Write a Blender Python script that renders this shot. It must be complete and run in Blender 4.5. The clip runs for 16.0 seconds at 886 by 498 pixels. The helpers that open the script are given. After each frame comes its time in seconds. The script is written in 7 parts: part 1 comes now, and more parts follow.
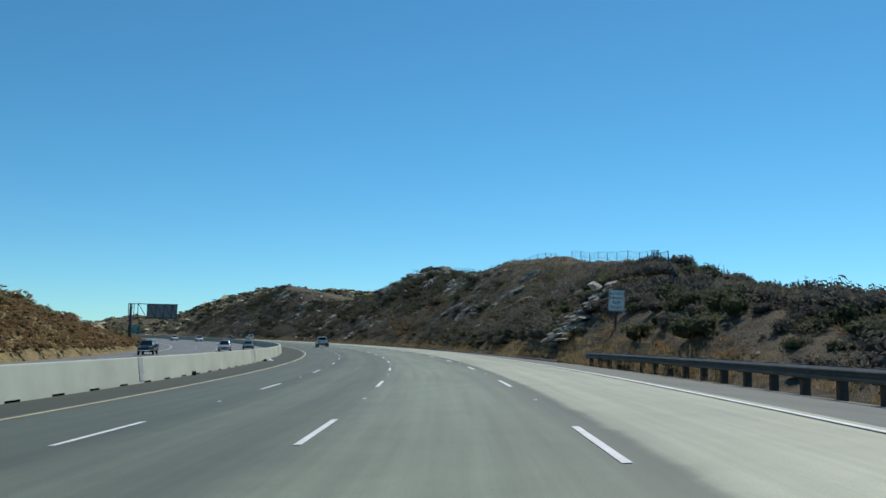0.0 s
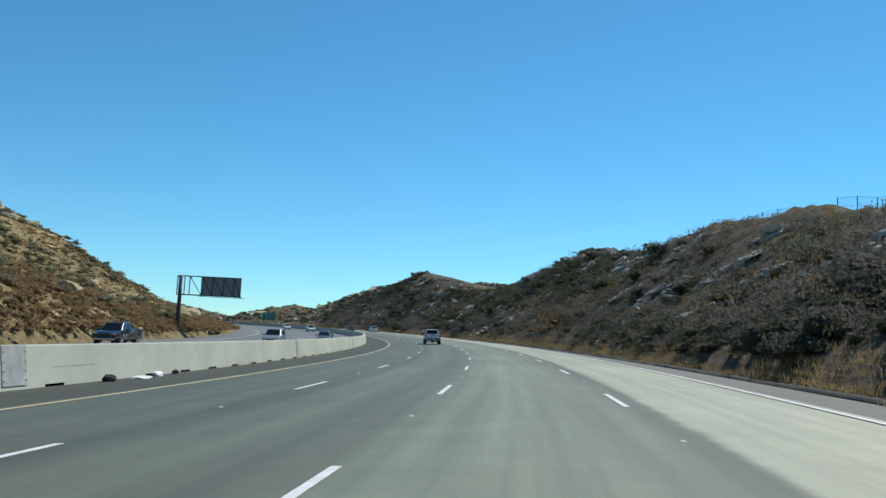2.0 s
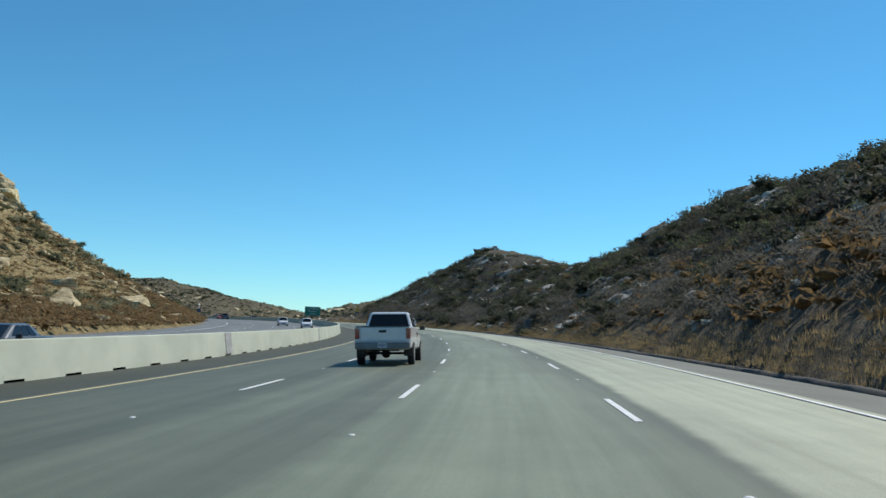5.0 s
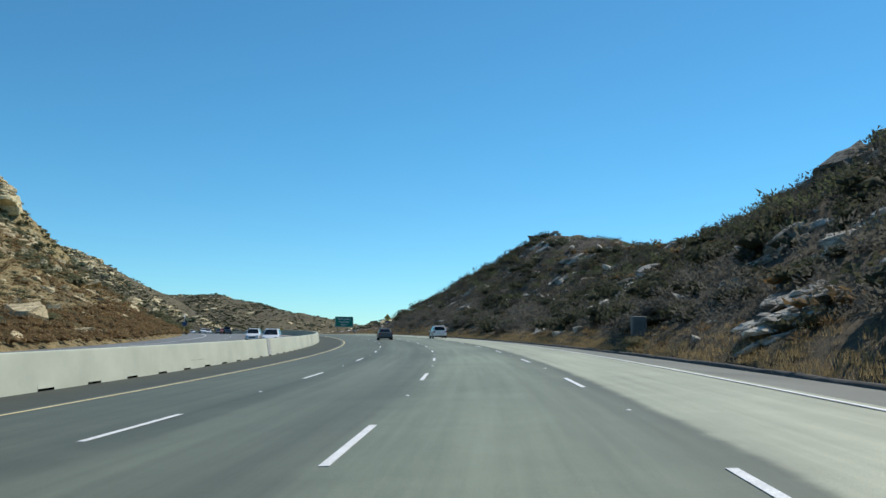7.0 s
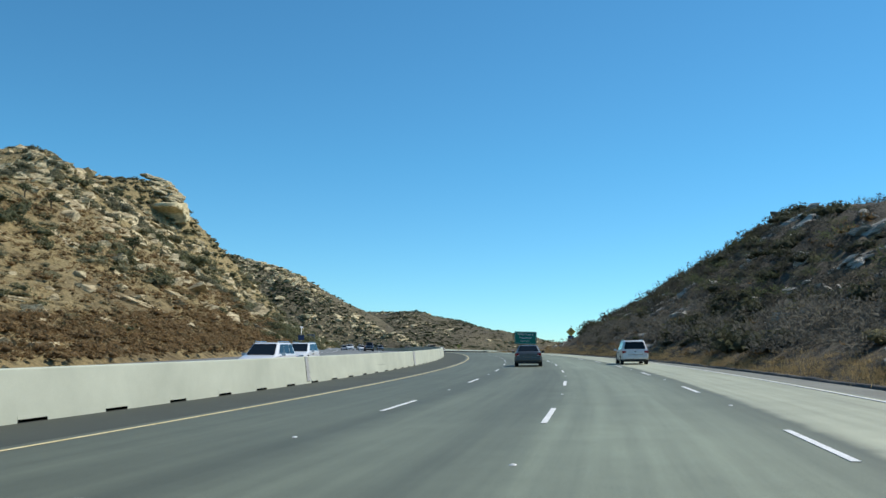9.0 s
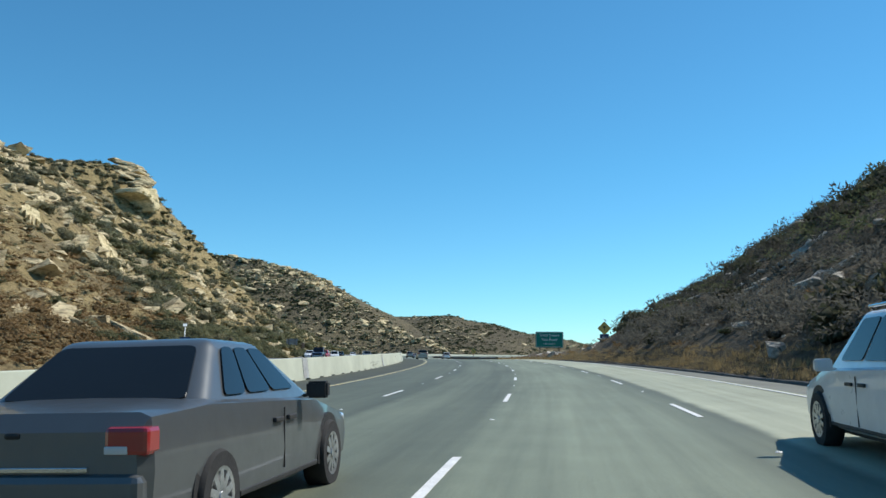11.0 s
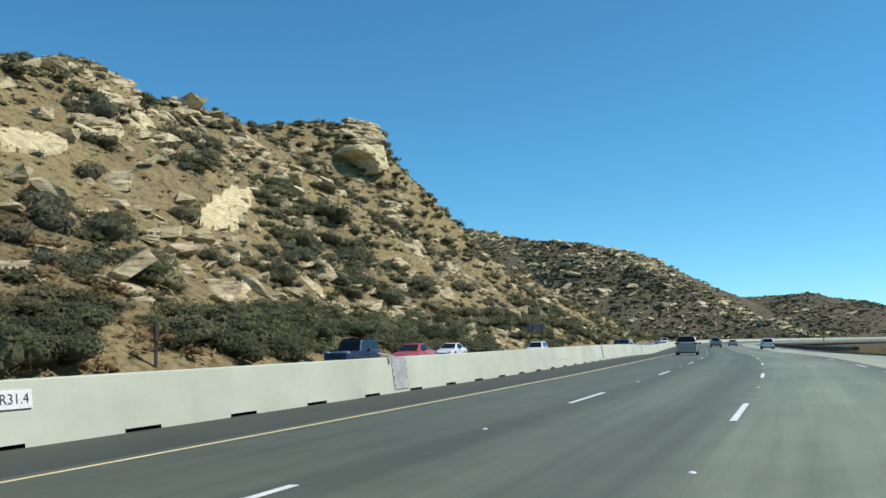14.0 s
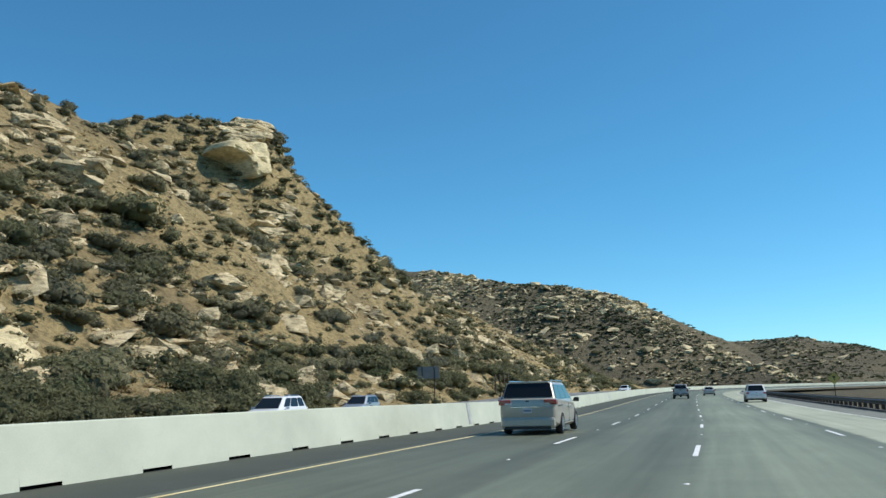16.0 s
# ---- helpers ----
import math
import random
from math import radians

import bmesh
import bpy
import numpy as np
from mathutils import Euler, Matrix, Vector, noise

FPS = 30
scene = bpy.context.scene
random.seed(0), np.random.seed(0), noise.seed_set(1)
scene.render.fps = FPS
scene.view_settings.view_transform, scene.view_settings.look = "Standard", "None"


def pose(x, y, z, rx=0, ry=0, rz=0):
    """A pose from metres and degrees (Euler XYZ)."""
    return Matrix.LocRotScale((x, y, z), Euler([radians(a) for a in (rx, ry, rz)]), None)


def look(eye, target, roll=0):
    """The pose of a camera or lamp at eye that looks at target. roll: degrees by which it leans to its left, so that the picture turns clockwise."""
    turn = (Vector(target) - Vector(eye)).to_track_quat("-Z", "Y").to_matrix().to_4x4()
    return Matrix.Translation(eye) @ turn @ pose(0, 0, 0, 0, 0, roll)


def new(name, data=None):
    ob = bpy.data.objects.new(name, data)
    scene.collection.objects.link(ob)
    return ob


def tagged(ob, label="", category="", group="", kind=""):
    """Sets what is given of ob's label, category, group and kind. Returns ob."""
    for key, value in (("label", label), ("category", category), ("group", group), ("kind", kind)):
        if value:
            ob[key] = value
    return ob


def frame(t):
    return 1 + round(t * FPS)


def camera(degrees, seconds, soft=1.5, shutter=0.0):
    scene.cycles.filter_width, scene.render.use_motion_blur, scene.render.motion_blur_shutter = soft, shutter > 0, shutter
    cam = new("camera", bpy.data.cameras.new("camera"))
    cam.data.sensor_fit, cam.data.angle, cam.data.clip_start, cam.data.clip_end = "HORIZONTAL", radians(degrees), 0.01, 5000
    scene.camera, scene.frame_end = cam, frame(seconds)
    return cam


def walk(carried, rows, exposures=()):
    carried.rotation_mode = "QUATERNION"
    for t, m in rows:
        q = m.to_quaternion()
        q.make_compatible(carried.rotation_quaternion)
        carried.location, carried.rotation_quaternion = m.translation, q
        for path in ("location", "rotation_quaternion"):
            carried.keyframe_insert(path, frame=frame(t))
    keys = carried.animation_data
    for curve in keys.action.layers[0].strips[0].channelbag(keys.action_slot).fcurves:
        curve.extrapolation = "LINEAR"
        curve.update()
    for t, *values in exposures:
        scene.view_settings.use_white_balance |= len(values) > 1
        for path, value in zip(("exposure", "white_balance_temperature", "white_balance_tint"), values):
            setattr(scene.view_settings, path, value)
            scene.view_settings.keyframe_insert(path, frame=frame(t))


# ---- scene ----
cam = camera(55.4, 16.0)
# seconds, place, turn: a car in the third lane of a left-hand curve
PATH = [
    (0.0, 3.90, -8.67, 1.43, 96.33, -0.72, 0.45),
    (0.5, 4.08, 3.85, 1.49, 96.75, -1.61, -0.06),
    (1.0, 3.78, 16.29, 1.46, 96.33, -2.35, 2.44),
    (1.5, 3.20, 28.79, 1.45, 96.05, -2.47, 7.93),
    (2.0, 2.28, 41.44, 1.44, 95.88, -2.81, 10.95),
    (2.5, 1.12, 54.09, 1.46, 95.74, -3.25, 11.61),
    (3.0, -0.24, 66.55, 1.48, 95.49, -3.55, 12.61),
    (3.5, -1.90, 79.27, 1.51, 95.36, -3.57, 13.19),
    (4.0, -3.78, 91.87, 1.57, 95.34, -3.26, 14.44),
    (4.6, -6.41, 106.82, 1.63, 95.35, -2.61, 16.00),
    (5.2, -9.47, 121.69, 1.68, 95.38, -1.84, 17.34),
    (5.8, -12.97, 136.51, 1.72, 95.46, -1.15, 18.56),
    (6.5, -17.59, 153.82, 1.78, 95.66, -0.68, 19.91),
    (7.0, -21.25, 166.17, 1.86, 95.92, -0.57, 20.88),
    (7.5, -25.23, 178.40, 1.96, 96.19, -0.26, 22.35),
    (8.0, -29.59, 190.73, 2.01, 95.77, -0.30, 26.75),
    (8.5, -34.20, 202.51, 2.12, 96.25, -0.74, 33.10),
    (9.0, -39.05, 214.43, 2.24, 96.91, -1.16, 34.55),
    (9.6, -45.18, 228.55, 2.38, 97.30, -1.25, 35.06),
    (10.2, -51.68, 242.47, 2.50, 97.35, -0.99, 35.93),
    (10.8, -58.69, 256.64, 2.62, 97.25, -0.60, 36.85),
    (11.5, -67.45, 273.30, 2.80, 97.22, -0.23, 37.60),
    (12.0, -73.64, 284.55, 2.95, 97.15, -0.37, 38.71),
    (12.5, -80.95, 295.86, 3.06, 96.33, -1.11, 44.04),
    (13.0, -88.26, 306.93, 3.12, 95.91, -0.81, 51.21),
    (13.5, -96.07, 317.95, 3.25, 96.31, -0.03, 55.20),
    (14.0, -103.85, 328.71, 3.37, 96.43, 0.83, 60.36),
    (14.5, -111.96, 339.30, 3.40, 95.80, 1.99, 61.89),
    (15.0, -120.61, 349.83, 3.41, 95.60, 0.84, 61.10),
    (15.5, -129.41, 360.35, 3.49, 97.31, 0.50, 60.30),
    (16.0, -138.04, 370.57, 3.47, 99.68, 1.40, 59.61),
]
walk(cam, [(t, pose(*row)) for t, *row in PATH], exposures=[(0.0, -0.34), (1.0, -0.22), (3.0, -0.06), (4.0, -0.1), (8.0, -0.04), (11.5, 0.1), (12.5, -0.03), (14.0, 0.06), (14.5, 0.04), (15.0, -0.06), (15.5, 0.0), (16.0, 0.08)])

# ---- sky and sun ----
SUN_AZIMUTH, SUN_HEIGHT = 30.0, 50.0  # degrees to the right of +y, degrees above the horizon
world = bpy.data.worlds.new("world")
scene.world = world
world.use_nodes = True
wn = world.node_tree
sky = wn.nodes.new("ShaderNodeTexSky")
sky.sky_type, sky.sun_disc = "NISHITA", False
sky.sun_elevation, sky.sun_rotation = radians(SUN_HEIGHT), radians(SUN_AZIMUTH)
sky.altitude, sky.air_density, sky.dust_density, sky.ozone_density = 1500, 1.0, 0.0, 6.0
tone = wn.nodes.new("ShaderNodeMix")
tone.data_type, tone.blend_type = "RGBA", "MULTIPLY"
tone.inputs[0].default_value = 1.0
coord, split, fade = wn.nodes.new("ShaderNodeTexCoord"), wn.nodes.new("ShaderNodeSeparateXYZ"), wn.nodes.new("ShaderNodeValToRGB")
wn.links.new(coord.outputs["Generated"], split.inputs[0])
wn.links.new(split.outputs["Z"], fade.inputs["Fac"])
fade.color_ramp.elements[0].color, fade.color_ramp.elements[0].position = (0.61, 0.94, 0.97, 1), 0.0
fade.color_ramp.elements[1].color, fade.color_ramp.elements[1].position = (0.50, 1.0, 1.0, 1), 0.22
wn.links.new(fade.outputs["Color"], tone.inputs[7])
wn.links.new(sky.outputs["Color"], tone.inputs[6])
wn.links.new(tone.outputs[2], wn.nodes["Background"].inputs["Color"])
wn.nodes["Background"].inputs["Strength"].default_value = 0.14
sun = new("sun", bpy.data.lights.new("sun", "SUN"))
sun.data.energy, sun.data.angle, sun.data.color = 4.5, radians(0.53), (1.0, 0.955, 0.88)
az, el = radians(SUN_AZIMUTH), radians(SUN_HEIGHT)
sun.matrix_world = look((0, 0, 60), (-math.sin(az) * math.cos(el), -math.cos(az) * math.cos(el), 60 - math.sin(el)))

# ---- materials ----
def nodes_of(name):
    m = bpy.data.materials.new(name)
    m.use_nodes = True
    nt = m.node_tree
    return m, nt, nt.nodes["Principled BSDF"]


def noise_node(nt, scale, detail=5.0, rough=0.55, stretch=None, coord="Object"):
    tc = nt.nodes.new("ShaderNodeTexCoord")
    mp = nt.nodes.new("ShaderNodeMapping")
    if stretch:
        mp.inputs["Scale"].default_value = stretch
    nz = nt.nodes.new("ShaderNodeTexNoise")
    nz.inputs["Scale"].default_value, nz.inputs["Detail"].default_value, nz.inputs["Roughness"].default_value = scale, detail, rough
    nt.links.new(tc.outputs[coord], mp.inputs["Vector"])
    nt.links.new(mp.outputs["Vector"], nz.inputs["Vector"])
    return nz


def ramp(nt, src, stops):
    r = nt.nodes.new("ShaderNodeValToRGB")
    while len(r.color_ramp.elements) < len(stops):
        r.color_ramp.elements.new(0.5)
    for e, (p, c) in zip(r.color_ramp.elements, stops):
        e.position = p
        e.color = (*c, 1) if len(c) == 3 else c
    nt.links.new(src, r.inputs["Fac"])
    return r.outputs["Color"]


def mixc(nt, fac, a, b, mode="MIX"):
    m = nt.nodes.new("ShaderNodeMix")
    m.data_type, m.blend_type = "RGBA", mode
    for sock, v in ((m.inputs[0], fac), (m.inputs[6], a), (m.inputs[7], b)):
        if isinstance(v, (int, float)):
            sock.default_value = v
        elif isinstance(v, tuple):
            sock.default_value = (*v, 1)
        else:
            nt.links.new(v, sock)
    return m.outputs[2]


def bump(nt, bsdf, src, strength, dist):
    b = nt.nodes.new("ShaderNodeBump")
    b.inputs["Strength"].default_value, b.inputs["Distance"].default_value = strength, dist
    nt.links.new(src, b.inputs["Height"])
    nt.links.new(b.outputs["Normal"], bsdf.inputs["Normal"])


def surface(name, dark, light, scale=4.0, fine=40.0, rough=0.85, metal=0.0, bump_d=0.004, stretch=None, vary=0.0, grain=0.18):
    """Two noises, a broad one for stains and a fine one for grain, between two base colours."""
    m, nt, bs = nodes_of(name)
    a = noise_node(nt, scale, 6, 0.6, stretch)
    b = noise_node(nt, fine, 3, 0.6)
    c = ramp(nt, a.outputs["Fac"], [(0.32, dark), (0.68, light)])
    g = ramp(nt, b.outputs["Fac"], [(0.3, (1 - 1.2 * grain,) * 3), (0.7, (1 + 0.85 * grain,) * 3)])
    out = mixc(nt, 1.0, c, g, "MULTIPLY")
    if vary:
        oi = nt.nodes.new("ShaderNodeObjectInfo")
        v = ramp(nt, oi.outputs["Random"], [(0.0, (1 - vary,) * 3), (1.0, (1 + vary,) * 3)])
        out = mixc(nt, 1.0, out, v, "MULTIPLY")
    nt.links.new(out, bs.inputs["Base Color"])
    bs.inputs["Roughness"].default_value, bs.inputs["Metallic"].default_value = rough, metal
    if bump_d:
        bump(nt, bs, b.outputs["Fac"], 0.6, bump_d)
    return m


def paint(name, colour, rough=0.3, metal=0.0, coat=0.6):
    m, nt, bs = nodes_of(name)
    a = noise_node(nt, 3.0, 5, 0.6)
    c = ramp(nt, a.outputs["Fac"], [(0.3, tuple(v * 0.88 for v in colour)), (0.7, colour)])
    nt.links.new(c, bs.inputs["Base Color"])
    r = ramp(nt, a.outputs["Fac"], [(0.3, (rough * 1.5,) * 3), (0.7, (rough,) * 3)])
    nt.links.new(r, bs.inputs["Roughness"])
    bs.inputs["Metallic"].default_value = metal
    bs.inputs["Coat Weight"].default_value = coat
    bs.inputs["Coat Roughness"].default_value = 0.06
    return m


def road_surface(name, asphalt, concrete, seam, lane_tones):
    """Worn pavement by its offset across the road: asphalt up to an uneven seam, concrete past it; tones along the
    lanes for oil, wear and painted sun glare.
    """
    m, nt, bs = nodes_of(name)
    a = noise_node(nt, 0.05, 6, 0.6)
    s = noise_node(nt, 0.8, 5, 0.65)
    g = noise_node(nt, 70.0, 2, 0.6)
    uv = nt.nodes.new("ShaderNodeUVMap")
    uv.uv_map = "lane"
    # long streaks along the lanes
    mp = nt.nodes.new("ShaderNodeMapping")
    mp.inputs["Scale"].default_value = (9.0, 0.22, 1.0)
    nt.links.new(uv.outputs["UV"], mp.inputs["Vector"])
    st = nt.nodes.new("ShaderNodeTexNoise")
    st.inputs["Scale"].default_value, st.inputs["Detail"].default_value, st.inputs["Roughness"].default_value = 1.0, 5.0, 0.6
    nt.links.new(mp.outputs["Vector"], st.inputs["Vector"])
    sep = nt.nodes.new("ShaderNodeSeparateXYZ")
    nt.links.new(uv.outputs["UV"], sep.inputs[0])
    wob = nt.nodes.new("ShaderNodeMath")
    wob.operation = "MULTIPLY_ADD"
    nt.links.new(s.outputs["Fac"], wob.inputs[0])
    wob.inputs[1].default_value = 0.075
    nt.links.new(sep.outputs["X"], wob.inputs[2])
    span = nt.nodes.new("ShaderNodeMapRange")
    for key, v in (("From Min", -9.0 / 3.68 + 0.0375), ("From Max", 9.0 / 3.68 + 0.0375)):
        span.inputs[key].default_value = v
    nt.links.new(wob.outputs[0], span.inputs["Value"])
    q = (seam + 9.0) / 18.0
    dark = mixc(nt, ramp(nt, a.outputs["Fac"], [(0.35, (0, 0, 0)), (0.65, (1, 1, 1))]), tuple(v * 0.86 for v in asphalt), tuple(v * 1.1 for v in asphalt))
    pale = mixc(nt, ramp(nt, a.outputs["Fac"], [(0.35, (0, 0, 0)), (0.65, (1, 1, 1))]), tuple(v * 0.88 for v in concrete), tuple(v * 1.08 for v in concrete))
    c = mixc(nt, ramp(nt, span.outputs[0], [(q - 0.006, (0, 0, 0)), (q + 0.006, (1, 1, 1))]), dark, pale)
    c = mixc(nt, 1.0, c, ramp(nt, span.outputs[0], [((l + 9.0) / 18.0, (v,) * 3) for l, v in lane_tones]), "MULTIPLY")
    c = mixc(nt, 1.0, c, ramp(nt, st.outputs["Fac"], [(0.3, (0.8,) * 3), (0.7, (1.16,) * 3)]), "MULTIPLY")
    c = mixc(nt, 1.0, c, ramp(nt, s.outputs["Fac"], [(0.3, (0.93,) * 3), (0.7, (1.06,) * 3)]), "MULTIPLY")
    c = mixc(nt, 1.0, c, ramp(nt, g.outputs["Fac"], [(0.3, (0.8,) * 3), (0.7, (1.16,) * 3)]), "MULTIPLY")
    nt.links.new(c, bs.inputs["Base Color"])
    bs.inputs["Roughness"].default_value = 0.66
    bs.inputs["Specular IOR Level"].default_value = 0.4
    bump(nt, bs, g.outputs["Fac"], 0.45, 0.004)
    return m


def hill_surface(name, soil_a, soil_b, grass, rock_a, rock_b, scale=1.0):
    """Soil and dry grass, and rock where the surface's own 'rock' value says so."""
    m, nt, bs = nodes_of(name)
    big = noise_node(nt, 0.035 * scale, 6, 0.6)
    mid = noise_node(nt, 0.35 * scale, 6, 0.65)
    fine = noise_node(nt, 2.6 * scale, 5, 0.7)
    grain = noise_node(nt, 11.0 * scale, 3, 0.7)
    soil = ramp(nt, mid.outputs["Fac"], [(0.3, soil_a), (0.66, soil_b)])
    soil = mixc(nt, ramp(nt, big.outputs["Fac"], [(0.36, (0, 0, 0)), (0.52, (1, 1, 1))]), soil, mixc(nt, ramp(nt, fine.outputs["Fac"], [(0.35, (0, 0, 0)), (0.6, (1, 1, 1))]), soil, grass))
    tufts = noise_node(nt, 0.95 * scale, 6, 0.72)  # low grey-brown growth
    soil = mixc(nt, 1.0, soil, ramp(nt, tufts.outputs["Fac"], [(0.36, (0.5, 0.5, 0.48)), (0.46, (0.82, 0.82, 0.8)), (0.56, (1.06, 1.05, 1.02))]), "MULTIPLY")
    rock = ramp(nt, fine.outputs["Fac"], [(0.28, rock_a), (0.5, rock_b), (0.75, tuple(min(1, v * 1.25) for v in rock_b))])
    crack = noise_node(nt, 1.1 * scale, 5, 0.8, (1.0, 1.0, 3.2))
    rock = mixc(nt, 1.0, rock, ramp(nt, crack.outputs["Fac"], [(0.40, (0.35, 0.33, 0.31)), (0.47, (1, 1, 1))]), "MULTIPLY")
    at_ = nt.nodes.new("ShaderNodeAttribute")
    at_.attribute_name = "rock"
    ad = nt.nodes.new("ShaderNodeMath")
    ad.operation = "MULTIPLY_ADD"
    nt.links.new(fine.outputs["Fac"], ad.inputs[0])
    ad.inputs[1].default_value = 0.9
    nt.links.new(at_.outputs["Fac"], ad.inputs[2])
    mask = ramp(nt, ad.outputs[0], [(1.0, (0, 0, 0)), (1.16, (1, 1, 1))])
    c = mixc(nt, mask, soil, rock)
    c = mixc(nt, 1.0, c, ramp(nt, grain.outputs["Fac"], [(0.3, (0.72,) * 3), (0.7, (1.2,) * 3)]), "MULTIPLY")
    nt.links.new(c, bs.inputs["Base Color"])
    bs.inputs["Roughness"].default_value = 0.95
    bs.inputs["Specular IOR Level"].default_value = 0.2
    h = nt.nodes.new("ShaderNodeMath")
    h.operation = "MULTIPLY_ADD"
    nt.links.new(fine.outputs["Fac"], h.inputs[0])
    h.inputs[1].default_value = 0.7
    nt.links.new(grain.outputs["Fac"], h.inputs[2])
    bump(nt, bs, h.outputs[0], 0.9, 0.25 / scale)
    return m


def rock_surface(name, dark, light, vary=0.16, cracks=0.4):
    """Bedded sandstone: warm patches, darker weathered beds, open cracks painted with their shadow, coarse grain."""
    m, nt, bs = nodes_of(name)
    geo = nt.nodes.new("ShaderNodeNewGeometry")
    outs = []
    for scale, detail, stretch in ((0.45, 5, (1, 1, 1)), (0.8, 6, (0.7, 0.7, 3.4)), (7.0, 4, (1, 1, 1)), (1.1, 5, (1, 1, 1.6))):
        mp = nt.nodes.new("ShaderNodeMapping")
        mp.inputs["Scale"].default_value = stretch
        mp.inputs["Rotation"].default_value = (0.25, 0.12, 0)
        nz = nt.nodes.new("ShaderNodeTexNoise")
        nz.inputs["Scale"].default_value, nz.inputs["Detail"].default_value, nz.inputs["Roughness"].default_value = scale, detail, 0.65
        nt.links.new(geo.outputs["Position"], mp.inputs["Vector"])
        nt.links.new(mp.outputs["Vector"], nz.inputs["Vector"])
        outs.append(nz.outputs["Fac"])
    c = ramp(nt, outs[0], [(0.35, dark), (0.62, light)])
    c = mixc(nt, 1.0, c, ramp(nt, outs[1], [(0.36, (cracks,) * 3), (0.45, (0.85,) * 3), (0.6, (1.08,) * 3)]), "MULTIPLY")
    # cracks darkened: their shadow is put into the colour
    c = mixc(nt, 1.0, c, ramp(nt, outs[3], [(0.34, (cracks, cracks * 0.95, cracks * 0.9)), (0.41, (1, 1, 1))]), "MULTIPLY")
    c = mixc(nt, 1.0, c, ramp(nt, outs[2], [(0.3, (0.75,) * 3), (0.7, (1.15,) * 3)]), "MULTIPLY")
    oi = nt.nodes.new("ShaderNodeObjectInfo")
    c = mixc(nt, 1.0, c, ramp(nt, oi.outputs["Random"], [(0.0, (1 - vary,) * 3), (1.0, (1 + vary,) * 3)]), "MULTIPLY")
    nt.links.new(c, bs.inputs["Base Color"])
    bs.inputs["Roughness"].default_value = 0.95
    bs.inputs["Specular IOR Level"].default_value = 0.2
    h = nt.nodes.new("ShaderNodeMath")
    h.operation = "MULTIPLY_ADD"
    nt.links.new(outs[1], h.inputs[0])
    h.inputs[1].default_value = 2.0
    nt.links.new(outs[2], h.inputs[2])
    bump(nt, bs, h.outputs[0], 0.8, 0.18)
    return m


def leaf_surface(name, a, b, grain=7.0, through_=0.45):
    """Massed small leaves: colour by clump and by leaf, with the shade between leaves painted in."""
    m, nt, bs = nodes_of(name)
    geo = nt.nodes.new("ShaderNodeNewGeometry")
    oi = nt.nodes.new("ShaderNodeObjectInfo")
    nz = nt.nodes.new("ShaderNodeTexNoise")
    nz.inputs["Scale"].default_value, nz.inputs["Detail"].default_value, nz.inputs["Roughness"].default_value = grain, 5.0, 0.75
    nt.links.new(geo.outputs["Position"], nz.inputs["Vector"])
    # hollows of the noise darkened as the shade in gaps between leaves
    c = ramp(nt, nz.outputs["Fac"], [(0.30, tuple(v * 0.72 for v in a)), (0.48, a), (0.70, b)])
    c = mixc(nt, 1.0, c, ramp(nt, geo.outputs["Random Per Island"], [(0.0, (0.84,) * 3), (1.0, (1.16, 1.13, 1.1))]), "MULTIPLY")
    c = mixc(nt, 1.0, c, ramp(nt, oi.outputs["Random"], [(0.0, (0.8,) * 3), (1.0, (1.15,) * 3)]), "MULTIPLY")
    nt.links.new(c, bs.inputs["Base Color"])
    bs.inputs["Roughness"].default_value = 0.8
    bs.inputs["Specular IOR Level"].default_value = 0.2
    bump(nt, bs, nz.outputs["Fac"], 0.9, 0.1)
    # light comes through thin leaves
    tr = nt.nodes.new("ShaderNodeBsdfTranslucent")
    nt.links.new(c, tr.inputs["Color"])
    mx = nt.nodes.new("ShaderNodeMixShader")
    mx.inputs[0].default_value = through_
    nt.links.new(bs.outputs[0], mx.inputs[1])
    nt.links.new(tr.outputs[0], mx.inputs[2])
    nt.links.new(mx.outputs[0], nt.nodes["Material Output"].inputs["Surface"])
    return m


# third lane paled and first darkened: sun glare in colour, beside oil and wear
PAVEMENT = road_surface("worn_glare_carriageway", (0.146, 0.164, 0.114), (0.33, 0.342, 0.244), 4.2,
                        [(-7.3, 0.66), (-5.4, 0.74), (-4.0, 0.74), (-3.62, 0.6), (-3.2, 0.65), (-2.7, 0.9), (-1.8, 0.96), (-0.9, 0.74), (-0.3, 0.84), (0.3, 1.22), (1.5, 1.44), (2.8, 1.34), (3.6, 1.04), (4.12, 0.74), (4.24, 1.08), (5.6, 1.14), (6.9, 1.08)])
SHOULDER_DARK = surface("dark_shoulder_asphalt", (0.044, 0.05, 0.037), (0.06, 0.067, 0.049), 0.4, 50, 0.9)
SHOULDER_GREY = surface("grey_shoulder_asphalt", (0.135, 0.14, 0.118), (0.19, 0.196, 0.165), 0.25, 50, 0.88)
ASPHALT_FAR = road_surface("far_carriageway", (0.18, 0.18, 0.165), (0.2, 0.2, 0.185), 20.0, [(-9, 1.0), (-6, 0.9), (-3, 1.0), (0, 0.92), (3, 1.0), (6, 0.92)])
WHITE_LINE = surface("worn_white_paint", (0.62, 0.62, 0.60), (0.82, 0.82, 0.80), 1.5, 30, 0.7, bump_d=0.001)
YELLOW_LINE = surface("worn_yellow_paint", (0.66, 0.52, 0.24), (0.78, 0.66, 0.38), 1.5, 30, 0.7, bump_d=0.001)
